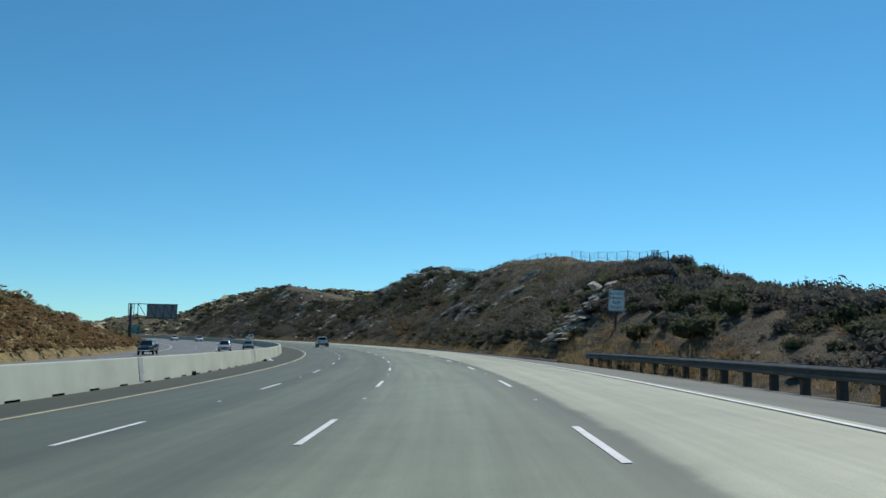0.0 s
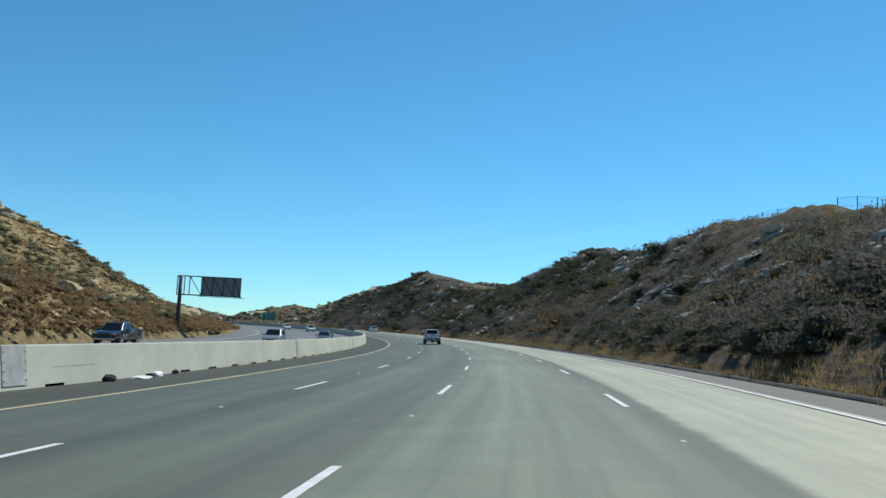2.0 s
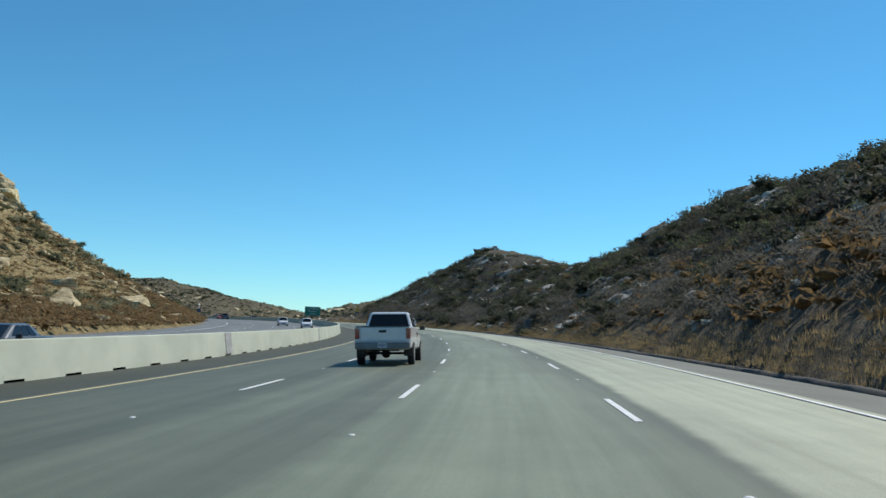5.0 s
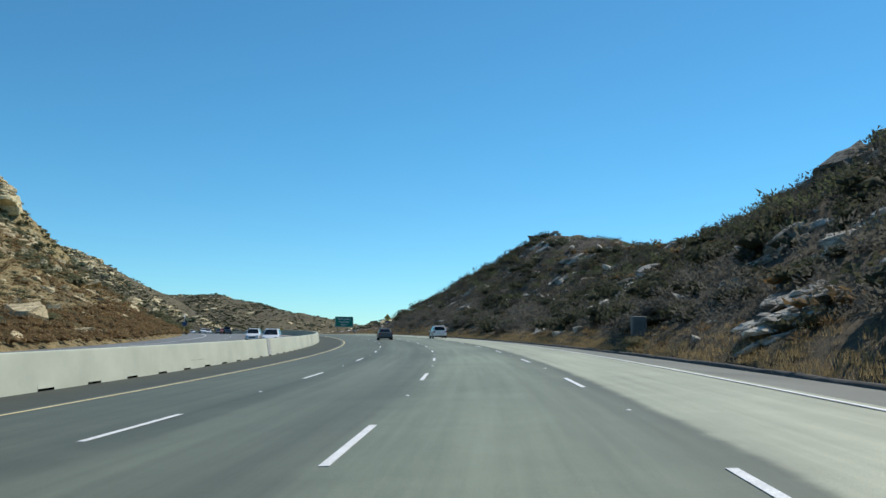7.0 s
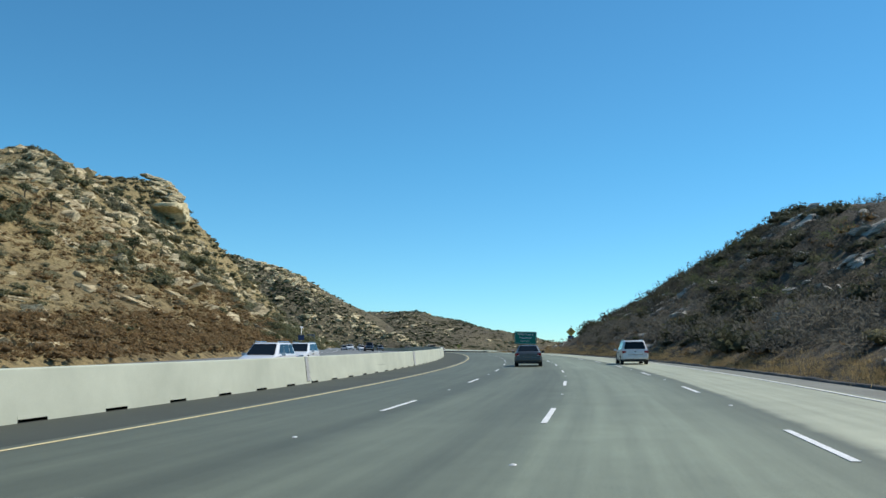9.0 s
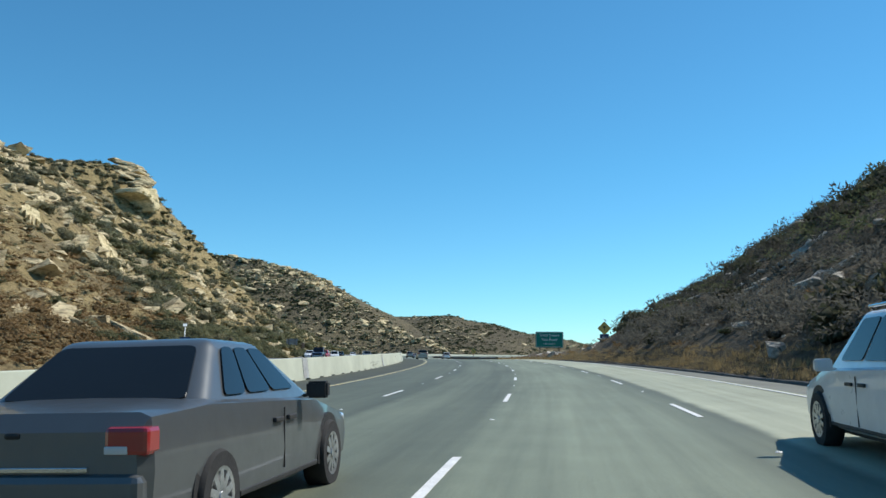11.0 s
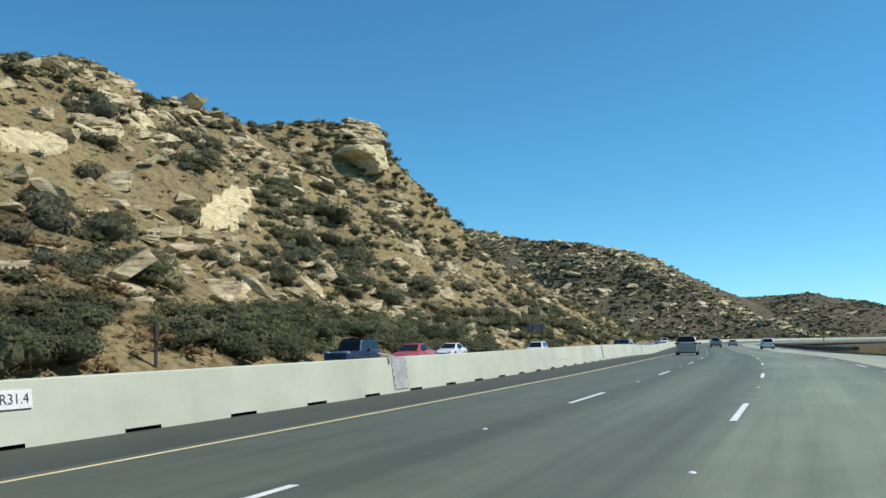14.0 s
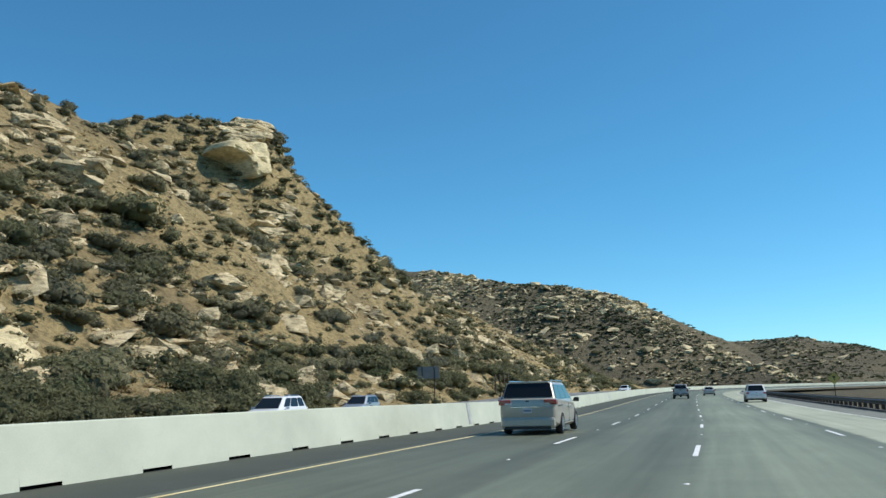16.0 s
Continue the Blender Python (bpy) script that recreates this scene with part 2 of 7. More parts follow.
BARRIER = surface("barrier_concrete", (0.425, 0.455, 0.362), (0.54, 0.572, 0.458), 0.4, 45, 0.9, bump_d=0.0006, stretch=(1, 1, 1.2), grain=0.05)
# near-black colour for the shade inside the barrier's slots
SLOT_SHADE = surface("slot_shade", (0.012, 0.012, 0.011), (0.025, 0.024, 0.022), 3, 30, 0.95)
SCUFF = surface("rubber_scuff", (0.10, 0.105, 0.09), (0.40, 0.43, 0.34), 2.5, 30, 0.9, stretch=(1, 0.5, 9))
STEEL = surface("galvanised_steel", (0.42, 0.45, 0.47), (0.62, 0.66, 0.68), 2.5, 25, 0.42, 0.75, 0.001)
PLATE_STEEL = surface("dull_zinc_plate", (0.36, 0.36, 0.34), (0.56, 0.56, 0.53), 2.5, 25, 0.6, 0.25, 0.001)
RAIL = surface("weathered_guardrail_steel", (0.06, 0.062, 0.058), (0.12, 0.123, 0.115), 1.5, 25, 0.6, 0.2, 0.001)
WEED = leaf_surface("dry_weeds", (0.23, 0.18, 0.093), (0.42, 0.335, 0.18))
WOOD_POST = surface("dark_timber_post", (0.05, 0.042, 0.035), (0.11, 0.09, 0.07), 3, 30, 0.9)
KERB = surface("asphalt_dike", (0.05, 0.048, 0.043), (0.1, 0.094, 0.082), 1.2, 30, 0.95)
SIGN_STEEL = surface("painted_sign_steel", (0.045, 0.055, 0.06), (0.085, 0.095, 0.10), 1.5, 20, 0.6, 0.2, 0.001)
SIGN_BACK = surface("sign_panel_back", (0.20, 0.22, 0.23), (0.28, 0.30, 0.31), 1.2, 20, 0.55, 0.3, 0.001)
# dark cabinet paint, the shade of the brush put into it
CABINET = surface("shaded_cabinet_paint", (0.10, 0.11, 0.11), (0.16, 0.17, 0.165), 1.5, 20, 0.7, 0.0, 0.001)
SIGN_WHITE = surface("white_sign_sheet", (0.74, 0.76, 0.74), (0.84, 0.85, 0.83), 2, 40, 0.5, bump_d=0)
SIGN_GREEN = surface("green_sign_sheet", (0.0, 0.18, 0.125), (0.005, 0.23, 0.16), 1, 40, 0.5, bump_d=0)
SIGN_YELLOW = surface("yellow_sign_sheet", (0.72, 0.47, 0.10), (0.82, 0.56, 0.14), 2, 40, 0.5, bump_d=0)
SIGN_BLUE = surface("blue_sign_sheet", (0.02, 0.05, 0.13), (0.03, 0.07, 0.18), 2, 40, 0.5, bump_d=0)
BLACK = surface("black_sign_ink", (0.012,) * 3, (0.025,) * 3, 2, 40, 0.6, bump_d=0)
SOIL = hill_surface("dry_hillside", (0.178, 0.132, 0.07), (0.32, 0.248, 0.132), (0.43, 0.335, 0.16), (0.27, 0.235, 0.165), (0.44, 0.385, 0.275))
# darker copy for the shaded cut: brush tone and shade in one colour
SOIL_SHADE = hill_surface("shaded_brushy_hillside", (0.1, 0.09, 0.072), (0.14, 0.12, 0.092), (0.18, 0.145, 0.095), (0.18, 0.165, 0.14), (0.36, 0.33, 0.28))
SOIL_FAR = hill_surface("far_hillside", (0.082, 0.072, 0.05), (0.155, 0.133, 0.09), (0.19, 0.16, 0.096), (0.26, 0.23, 0.17), (0.44, 0.385, 0.285), 0.28)
ROCK = rock_surface("sandstone", (0.41, 0.32, 0.182), (0.71, 0.59, 0.36))
ROCK_PALE = rock_surface("pale_bare_sandstone", (0.60, 0.49, 0.285), (0.75, 0.635, 0.375), 0.05, 0.7)
ROCK_DARK = rock_surface("dark_weathered_sandstone", (0.13, 0.122, 0.10), (0.29, 0.265, 0.215))
ROCK_GREY = rock_surface("grey_sandstone", (0.3, 0.275, 0.23), (0.6, 0.555, 0.47))
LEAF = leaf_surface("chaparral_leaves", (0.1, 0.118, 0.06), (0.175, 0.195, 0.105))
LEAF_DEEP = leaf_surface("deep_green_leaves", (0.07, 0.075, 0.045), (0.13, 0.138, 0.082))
# chaparral leaves lightened for the sunlit hill: sunlight put into the colour
LEAF_LIT = leaf_surface("chaparral_leaves_lit", (0.145, 0.15, 0.078), (0.245, 0.248, 0.135))
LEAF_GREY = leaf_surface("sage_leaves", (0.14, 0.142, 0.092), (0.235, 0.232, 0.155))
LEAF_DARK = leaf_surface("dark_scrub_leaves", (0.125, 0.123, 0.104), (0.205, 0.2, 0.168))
# copy of the scrub leaves above, darkened for shade
LEAF_DARK_SHADE = leaf_surface("shaded_scrub_leaves", (0.082, 0.084, 0.072), (0.14, 0.142, 0.12))
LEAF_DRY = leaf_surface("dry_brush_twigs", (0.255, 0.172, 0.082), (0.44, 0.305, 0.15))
# sage leaves lightened for the sunlit hill in the same way
LEAF_GREY_LIT = leaf_surface("sage_leaves_lit", (0.215, 0.205, 0.12), (0.34, 0.325, 0.195))
GRASS = leaf_surface("dry_grass_blades", (0.33, 0.25, 0.125), (0.55, 0.435, 0.235))
BARK = surface("brush_bark", (0.05, 0.04, 0.03), (0.10, 0.08, 0.06), 4, 30, 0.95)
TYRE = surface("tyre_rubber", (0.012,) * 3, (0.028,) * 3, 5, 60, 0.85)
RIM = surface("alloy_rim", (0.50, 0.51, 0.52), (0.66, 0.67, 0.68), 5, 60, 0.3, 0.9, 0)
CHROME = surface("chrome_trim", (0.6,) * 3, (0.75,) * 3, 5, 60, 0.15, 1.0, 0)
BUMPER = surface("dull_grey_bumper", (0.16, 0.17, 0.18), (0.22, 0.23, 0.24), 4, 60, 0.5, 0.2, 0)
TRIM = surface("black_plastic_trim", (0.018,) * 3, (0.035,) * 3, 4, 60, 0.6)
CAR_GLASS = paint("tinted_car_glass", (0.012, 0.015, 0.018), 0.06, 0.0, 0.0)
CAR_GLASS.node_tree.nodes["Principled BSDF"].inputs["Specular IOR Level"].default_value = 0.3
RED_LENS = paint("red_tail_lens", (0.32, 0.012, 0.012), 0.12, 0.0, 1.0)
CLEAR_LENS = paint("clear_lens", (0.6, 0.62, 0.64), 0.1, 0.2, 1.0)
PLATE = surface("number_plate", (0.55, 0.57, 0.6), (0.68, 0.7, 0.72), 6, 50, 0.5, bump_d=0)
BAR = surface("plate_bars", (0.06, 0.07, 0.14), (0.09, 0.1, 0.18), 6, 50, 0.6, bump_d=0)

# ---- mesh helpers ----
def mesh_of(name, verts, faces, material, smooth=False):
    me = bpy.data.meshes.new(name)
    me.from_pydata([tuple(v) for v in verts], [], [tuple(f) for f in faces])
    for m in material if isinstance(material, (list, tuple)) else [material]:
        me.materials.append(m)
    if smooth:
        me.polygons.foreach_set("use_smooth", [True] * len(me.polygons))
    me.update()
    return me


def from_bm(name, bm, material, smooth=False):
    me = bpy.data.meshes.new(name)
    bmesh.ops.recalc_face_normals(bm, faces=bm.faces)
    bm.to_mesh(me)
    bm.free()
    me.materials.append(material)
    if smooth:
        me.polygons.foreach_set("use_smooth", [True] * len(me.polygons))
    return me


def part(name, data, parent, label="", m=None):
    ob = new(name, data)
    ob.parent = parent
    if m is not None:
        ob.matrix_basis = m
    if label:
        tagged(ob, label)
    return ob


def holder(name, m, label, category, group="", kind=""):
    ob = new(name)
    ob.empty_display_size = 0.3
    ob.matrix_basis = m
    return tagged(ob, label, category, group, kind)


def add_box(bm, lo, hi, m=None):
    xs, ys, zs = zip(lo, hi)
    vs = [bm.verts.new((xs[i & 1], ys[i >> 1 & 1], zs[i >> 2 & 1])) for i in range(8)]
    for f in ((0, 2, 3, 1), (4, 5, 7, 6), (0, 1, 5, 4), (2, 6, 7, 3), (0, 4, 6, 2), (1, 3, 7, 5)):
        bm.faces.new([vs[i] for i in f])
    if m is not None:
        bmesh.ops.transform(bm, matrix=m, verts=vs)
    return vs


def add_tube(bm, a, b, r0, r1=None, n=8):
    a, b = Vector(a), Vector(b)
    r1 = r0 if r1 is None else r1
    q = (b - a).to_track_quat("Z", "Y").to_matrix()
    rings = []
    for c, r in ((a, r0), (b, r1)):
        rings.append([bm.verts.new(c + q @ Vector((r * math.cos(2 * math.pi * k / n), r * math.sin(2 * math.pi * k / n), 0))) for k in range(n)])
    for k in range(n):
        bm.faces.new((rings[0][k], rings[0][(k + 1) % n], rings[1][(k + 1) % n], rings[1][k]))
    bm.faces.new(rings[0][::-1])
    bm.faces.new(rings[1])


def box_mesh(name, lo, hi, material, bevel=0.0):
    bm = bmesh.new()
    add_box(bm, lo, hi)
    if bevel:
        bmesh.ops.bevel(bm, geom=bm.edges[:], offset=bevel, segments=2, profile=0.5, affect="EDGES")
    return from_bm(name, bm, material)


# ---- number noise, for ground and scatter ----
LATTICE = np.random.RandomState(7).rand(64, 64, 8)


def value_noise(x, y, layer=0):
    x, y = np.asarray(x, float), np.asarray(y, float)
    i, j = np.floor(x).astype(int), np.floor(y).astype(int)
    u, v = x - i, y - j
    u, v = u * u * (3 - 2 * u), v * v * (3 - 2 * v)
    g = lambda a, b: LATTICE[a % 64, b % 64, layer % 8]
    return (g(i, j) * (1 - u) + g(i + 1, j) * u) * (1 - v) + (g(i, j + 1) * (1 - u) + g(i + 1, j + 1) * u) * v


def fbm(x, y, layer=0, octaves=4, gain=0.5):
    t, a, n = 0.0, 1.0, 0.0
    for k in range(octaves):
        t, n = t + a * value_noise(x * 2 ** k + 17.3 * k, y * 2 ** k - 9.1 * k, layer + k), n + a
        a *= gain
    return t / n


def smooth_step(a, b, x):
    t = np.clip((x - a) / (b - a), 0, 1)
    return t * t * (3 - 2 * t)


# ---- the line of the road: station s along the second lane line, offset l to its right ----
HEADING_POLY = (0.393898, 0.429883, 0.00826988, -0.124167, -0.0170136, 0.0891769)  # radians, in u = (s - 220) / 220, up to station 380
RISE_POLY = (0.901626, 1.82436, 0.730711, -0.782626, -0.515786)
BANK_POLY = (0.0370393, -0.0181612, -0.00521632)
HEADING = [(360, 37.33), (380, 39.1), (400, 40.6), (420, 41.7), (440, 42.8), (460, 43.4), (500, 43.1), (540, 42.9), (600, 40.5), (700, 33.0), (800, 22.0), (950, 6.0), (1100, -6.0), (1400, -12.0)]
RISE = [(360, 2.07), (380, 2.16), (400, 2.16), (420, 2.1), (460, 1.85), (500, 1.9), (560, 2.0), (1400, 2.4)]
BANK = [(360, 0.0234), (380, 0.0211), (400, 0.012), (425, 0.002), (470, 0.004), (520, -0.006), (600, -0.02), (1400, -0.02)]
STEP = 1.0
ST = np.arange(-120, 1300 + STEP, STEP)


def glide(table, q):
    xs, ys = np.array(table, float).T
    m = np.gradient(ys, xs)
    i = np.clip(np.searchsorted(xs, q) - 1, 0, len(xs) - 2)
    h = xs[i + 1] - xs[i]
    t = (q - xs[i]) / h
    return (2 * t ** 3 - 3 * t ** 2 + 1) * ys[i] + (t ** 3 - 2 * t ** 2 + t) * h * m[i] + (3 * t ** 2 - 2 * t ** 3) * ys[i + 1] + (t ** 3 - t ** 2) * h * m[i + 1]


def bend(poly, tail, scale=1.0):
    u = (np.maximum(ST, -20) - 220) / 220
    v = sum(c * u ** k for k, c in enumerate(poly))
    return np.where(ST <= 380, v, scale * glide(tail, np.maximum(ST, 360)))


LINE_TH = bend(HEADING_POLY, HEADING, math.pi / 180) + 0.0009 * np.minimum(ST + 20, 0)
_dx, _dy = -np.sin(LINE_TH), np.cos(LINE_TH)
LINE_X = np.concatenate([[0], np.cumsum((_dx[1:] + _dx[:-1]) / 2 * STEP)])
LINE_Y = np.concatenate([[0], np.cumsum((_dy[1:] + _dy[:-1]) / 2 * STEP)])
LINE_X += 1.913 - LINE_X[120]
LINE_Y -= LINE_Y[120]
LINE_Z = bend(RISE_POLY, RISE)
LINE_B = bend(BANK_POLY, BANK)


def heading(s):
    return np.interp(s, ST, LINE_TH)


def place(s, l):
    s, l = np.asarray(s, float), np.asarray(l, float)
    th = heading(s)
    return np.interp(s, ST, LINE_X) + l * np.cos(th), np.interp(s, ST, LINE_Y) + l * np.sin(th)


def datum(s):
    return np.interp(s, ST, LINE_Z)


def road_z(s, l):
    """The banked carriageway; past the right edge line the shoulder falls away, past the barrier the far carriageway lies flatter."""
    b = np.interp(s, ST, LINE_B)
    l = np.asarray(l, float)
    main = b * np.clip(l, -10.6, 7.3) - 0.055 * np.clip(l - 7.3, 0, 6)
    far = -b * 10.6 + b * 0.5 * np.clip(l + 10.6, -26, 0)
    return datum(s) + np.where(l < -10.6, far, main)


def at_road(s, l, dz=0.0, turn=0.0):
    x, y = place(s, l)
    return pose(float(x), float(y), float(road_z(s, l)) + dz, 0, 0, math.degrees(float(heading(s))) + turn)


def stations_of(px, py):
    """Station and offset of points in the plan."""
    px, py = np.asarray(px, float).ravel(), np.asarray(py, float).ravel()
    out_s, out_l = np.empty(len(px)), np.empty(len(px))
    cx, cy, ct, cs = LINE_X[::4], LINE_Y[::4], LINE_TH[::4], ST[::4]
    for k in range(0, len(px), 4000):
        qx, qy = px[k:k + 4000], py[k:k + 4000]
        i = ((cx[None] - qx[:, None]) ** 2 + (cy[None] - qy[:, None]) ** 2).argmin(1)
        tx, ty = -np.sin(ct[i]), np.cos(ct[i])
        out_s[k:k + 4000] = cs[i] + (qx - cx[i]) * tx + (qy - cy[i]) * ty
        out_l[k:k + 4000] = (qx - cx[i]) * ty - (qy - cy[i]) * tx
    return out_s, out_l


# ---- the hills beside the road: crest heights, side slopes and back slopes by station ----
RIGHT_FOOT, LEFT_FOOT = 10.7, 34.0
RIGHT_CREST = [(-120, -3.8), (-30, -3.1), (-10, -2.2), (-1, -1.0), (8, 0.4), (17, 2.1), (26, 4.4), (35, 4.9), (44, 5.5), (53, 7.9), (62, 8.4), (71, 10.1), (80, 10.7), (89, 12.2),
               (98, 13.5), (107, 14.3), (116, 15.4), (125, 16.0), (134, 17.2), (143, 16.9), (152, 16.0), (161, 17.2), (170, 17.1), (179, 17.7), (188, 18.5), (197, 19.4), (206, 20.6), (215, 21.8),
               (224, 22.4), (233, 24.1), (242, 23.2), (251, 21.5), (260, 20.7), (269, 16.6), (278, 15.8), (287, 15.5), (296, 15.5), (305, 17.2), (314, 19.6), (323, 19.6), (330, 21.3), (339, 22.7),
               (348, 23.8), (357, 18.8), (366, 19.8), (375, 20.7), (384, 20.8), (393, 20.1), (402, 18.6), (411, 16.4), (420, 13.5), (429, 10.3), (438, 7.2), (447, 4.3), (456, 2.0), (465, 0.2),
               (474, -1.2), (500, -2.5), (1300, -3.9)]
RIGHT_SLOPE = [(0, 0.97), (24, 1.13), (48, 1.15), (72, 0.77), (96, 0.59), (120, 0.81), (144, 0.88), (168, 0.8), (192, 0.63), (216, 0.67), (240, 0.59), (264, 0.51), (288, 0.52), (312, 0.75),
               (336, 0.75), (360, 0.7), (384, 0.5), (408, 0.14), (432, 0.13), (456, 0.19)]
RIGHT_BACK = [(0, 0.14), (120, 0.19), (240, 0.26), (360, 0.11), (480, 0.3)]
LEFT_CREST = [(-120, 37.2), (60, 38.6), (140, 40.6), (200, 40.5), (240, 39.3), (280, 36.1), (320, 31.3), (340, 29.3), (360, 28.8), (380, 31.0), (400, 34.4), (410, 37.7), (420, 40.5), (430, 42.8),
              (440, 44.9), (450, 46.7), (460, 49.6), (470, 54.5), (480, 58.6), (490, 60.0), (500, 56.9), (510, 58.2), (520, 58.6), (530, 56.8), (540, 57.2), (550, 60.1), (560, 65.7), (570, 67.8),
              (580, 67.4), (590, 65.5), (600, 63.0), (610, 60.9), (620, 57.2), (630, 53.4), (640, 49.3), (650, 44.8), (660, 39.8), (670, 34.5), (680, 28.9), (690, 23.1), (700, 17.0), (710, 10.6),
              (730, 4.3), (760, -1.2), (1300, -6.0)]
LEFT_SLOPE = [(100, 0.59), (125, 0.56), (150, 0.38), (175, 0.3), (200, 0.22), (225, 0.22), (250, 0.22), (275, 0.24), (300, 0.35), (325, 0.45), (350, 0.54), (375, 0.57), (400, 0.62), (425, 0.61),
              (450, 0.69), (475, 0.71), (500, 0.68), (525, 0.76), (550, 0.73), (575, 1.01), (600, 0.84), (625, 0.65), (650, 0.61), (675, 0.62)]
LEFT_BACK = [(100, 0.1), (300, 0.12), (480, 0.2), (600, 0.08)]


def table(tab, q):
    xs, ys = zip(*tab)
    return np.interp(q, xs, ys)


def profile(s, d, crest, slope, back):
    c, m, k = table(crest, s), np.maximum(table(slope, s), 0.1), table(back, s)
    d = np.maximum(d, 0.0)
    a, b, w = d * m, c - k * (d - np.maximum(c, 0) / m), 2.0
    return np.maximum(-w * np.logaddexp(-a / w, -b / w), -4)


def hill_height(s, l, side):
    """Height above the road's datum beside the road; and how rocky the ground is there."""
    s, l = np.asarray(s, float), np.asarray(l, float)
    x, y = place(s, l)
    d = l - RIGHT_FOOT if side > 0 else -l - LEFT_FOOT
    if side > 0:
        z = profile(s, d, RIGHT_CREST, RIGHT_SLOPE, RIGHT_BACK)
        lean = 0.55
    else:
        hollow = 0.6 * np.exp(-((s - 470) / 35.0) ** 2) + 0.1
        z = profile(s, d, LEFT_CREST, LEFT_SLOPE, LEFT_BACK)
        z = z * (1 - hollow * np.exp(-(np.maximum(d, 0) / 30.0) ** 2))
        # the shoulder above the cliff: it climbs away behind the block and breaks off sharply on one side
        lat, dep = 0.40 * (x + 341.0) + 0.917 * (y - 441.5), -0.917 * (x + 341.0) + 0.40 * (y - 441.5)
        shoulder = 69.8 - 0.52 * np.maximum(0, -dep - 1) - 2.2 * np.maximum(0, -dep - 31) - 0.5 * np.maximum(0, dep - 5) - 2.4 * np.maximum(0, lat + 0.5) - 0.5 * np.maximum(0, -36 - lat)
        z = np.maximum(z, shoulder)
        lean = -0.35
    grow = smooth_step(0.5, 9, d) * smooth_step(-1, 5, z)
    lump = fbm(x * 0.045, y * 0.045, 1, 4) - 0.5
    bed = fbm(x * 0.16 + z * 0.25 * lean, z * 0.75 + s * 0.14 * lean, 3, 4, 0.65)  # tilted beds of sandstone
    patch = fbm(x * 0.06 + 40, y * 0.06, 5, 3)
    low = smooth_step(1.0, 5.0, d)
    rock = smooth_step(0.60, 0.72, bed + 0.5 * (patch - 0.5)) * low
    rough_ = fbm(x * 0.35, y * 0.35 + z * 0.2, 2, 4) - 0.5
    z = z + grow * (2.0 * lump + 1.1 * rough_ - 0.3) + rock * (0.35 + 0.9 * (fbm(x * 0.5, z * 0.9, 6, 3) - 0.35)) * smooth_step(1.5, 8, d)
    return z, rock


# ---- far country: ridges in the plan, each a line of crest points (x, y, height) and a side slope ----
RIDGES = [
    ([(-1400, 900, 205), (-1161, 972, 172), (-1080, 995, 150), (-990, 1046, 134), (-924, 1076, 116), (-850, 1085, 69), (-790, 1068, 43), (-709, 1060, 24), (-640, 1042, 4)], 0.56),
    ([(-1500, 1500, 110), (-1271, 1615, 88), (-1200, 1650, 82), (-1130, 1680, 85), (-1060, 1700, 73), (-960, 1740, 51), (-860, 1790, 28), (-760, 1800, 2)], 0.3),
    ([(-640, 1400, 14), (-597, 1425, 26), (-535, 1445, 42), (-495, 1460, 32), (-440, 1470, 34), (-300, 1500, 46), (100, 1500, 60)], 0.28),
    ([(-1700, 500, 190), (-1300, 620, 170), (-900, 420, 120), (-560, 330, 78)], 0.3),
    ([(-640, -300, 70), (-420, 60, 52), (-360, 200, 55)], 0.3),
    ([(-60, 790, 46), (-120, 790, 49), (-158, 785, 53), (-188, 780, 46), (-224, 772, 31), (-264, 765, 11)], 0.5),
    ([(200, 150, 26), (330, 420, 34), (250, 700, 30), (120, 900, 18)], 0.2),
]


def far_height(x, y):
    x, y = np.asarray(x, float), np.asarray(y, float)
    h = np.full(x.shape, -2.0)
    for pts, m in RIDGES:
        for (ax, ay, az_), (bx, by, bz) in zip(pts, pts[1:]):
            vx, vy = bx - ax, by - ay
            t = np.clip(((x - ax) * vx + (y - ay) * vy) / (vx * vx + vy * vy), 0, 1)
            dist = np.hypot(x - ax - t * vx, y - ay - t * vy)
            h = np.maximum(h, az_ + t * (bz - az_) - m * np.maximum(np.sqrt(dist * dist + 400) - 20, 0) * (0.8 + 0.4 * value_noise(x * 0.008, y * 0.008, 2)))
    rise = smooth_step(0, 25, h)
    n = fbm(x * 0.012, y * 0.012, 4, 5, 0.55) - 0.5
    return h + rise * 15 * n + rise * 5 * (fbm(x * 0.05, y * 0.05, 6, 3) - 0.5)


def ground_height(x, y):
    """The wide ground: far hills, flat along the road, sunk where the near hillsides stand."""
    h = far_height(x, y)
    s, l = stations_of(x, y)
    s, l = s.reshape(h.shape), l.reshape(h.shape)
    base = datum(s) - 2.0
    corridor = smooth_step(60, 150, np.abs(l + 11))
    h = np.where(s < 1180, base + (h - base) * corridor, h)
    near = (s > -70) & (s < 735) & (l < -30) & (l > -200)
    near_r = (s > -70) & (s < 560) & (l > 10) & (l < 108)
    return np.where(near | near_r, np.minimum(h, base - 1.0), h)


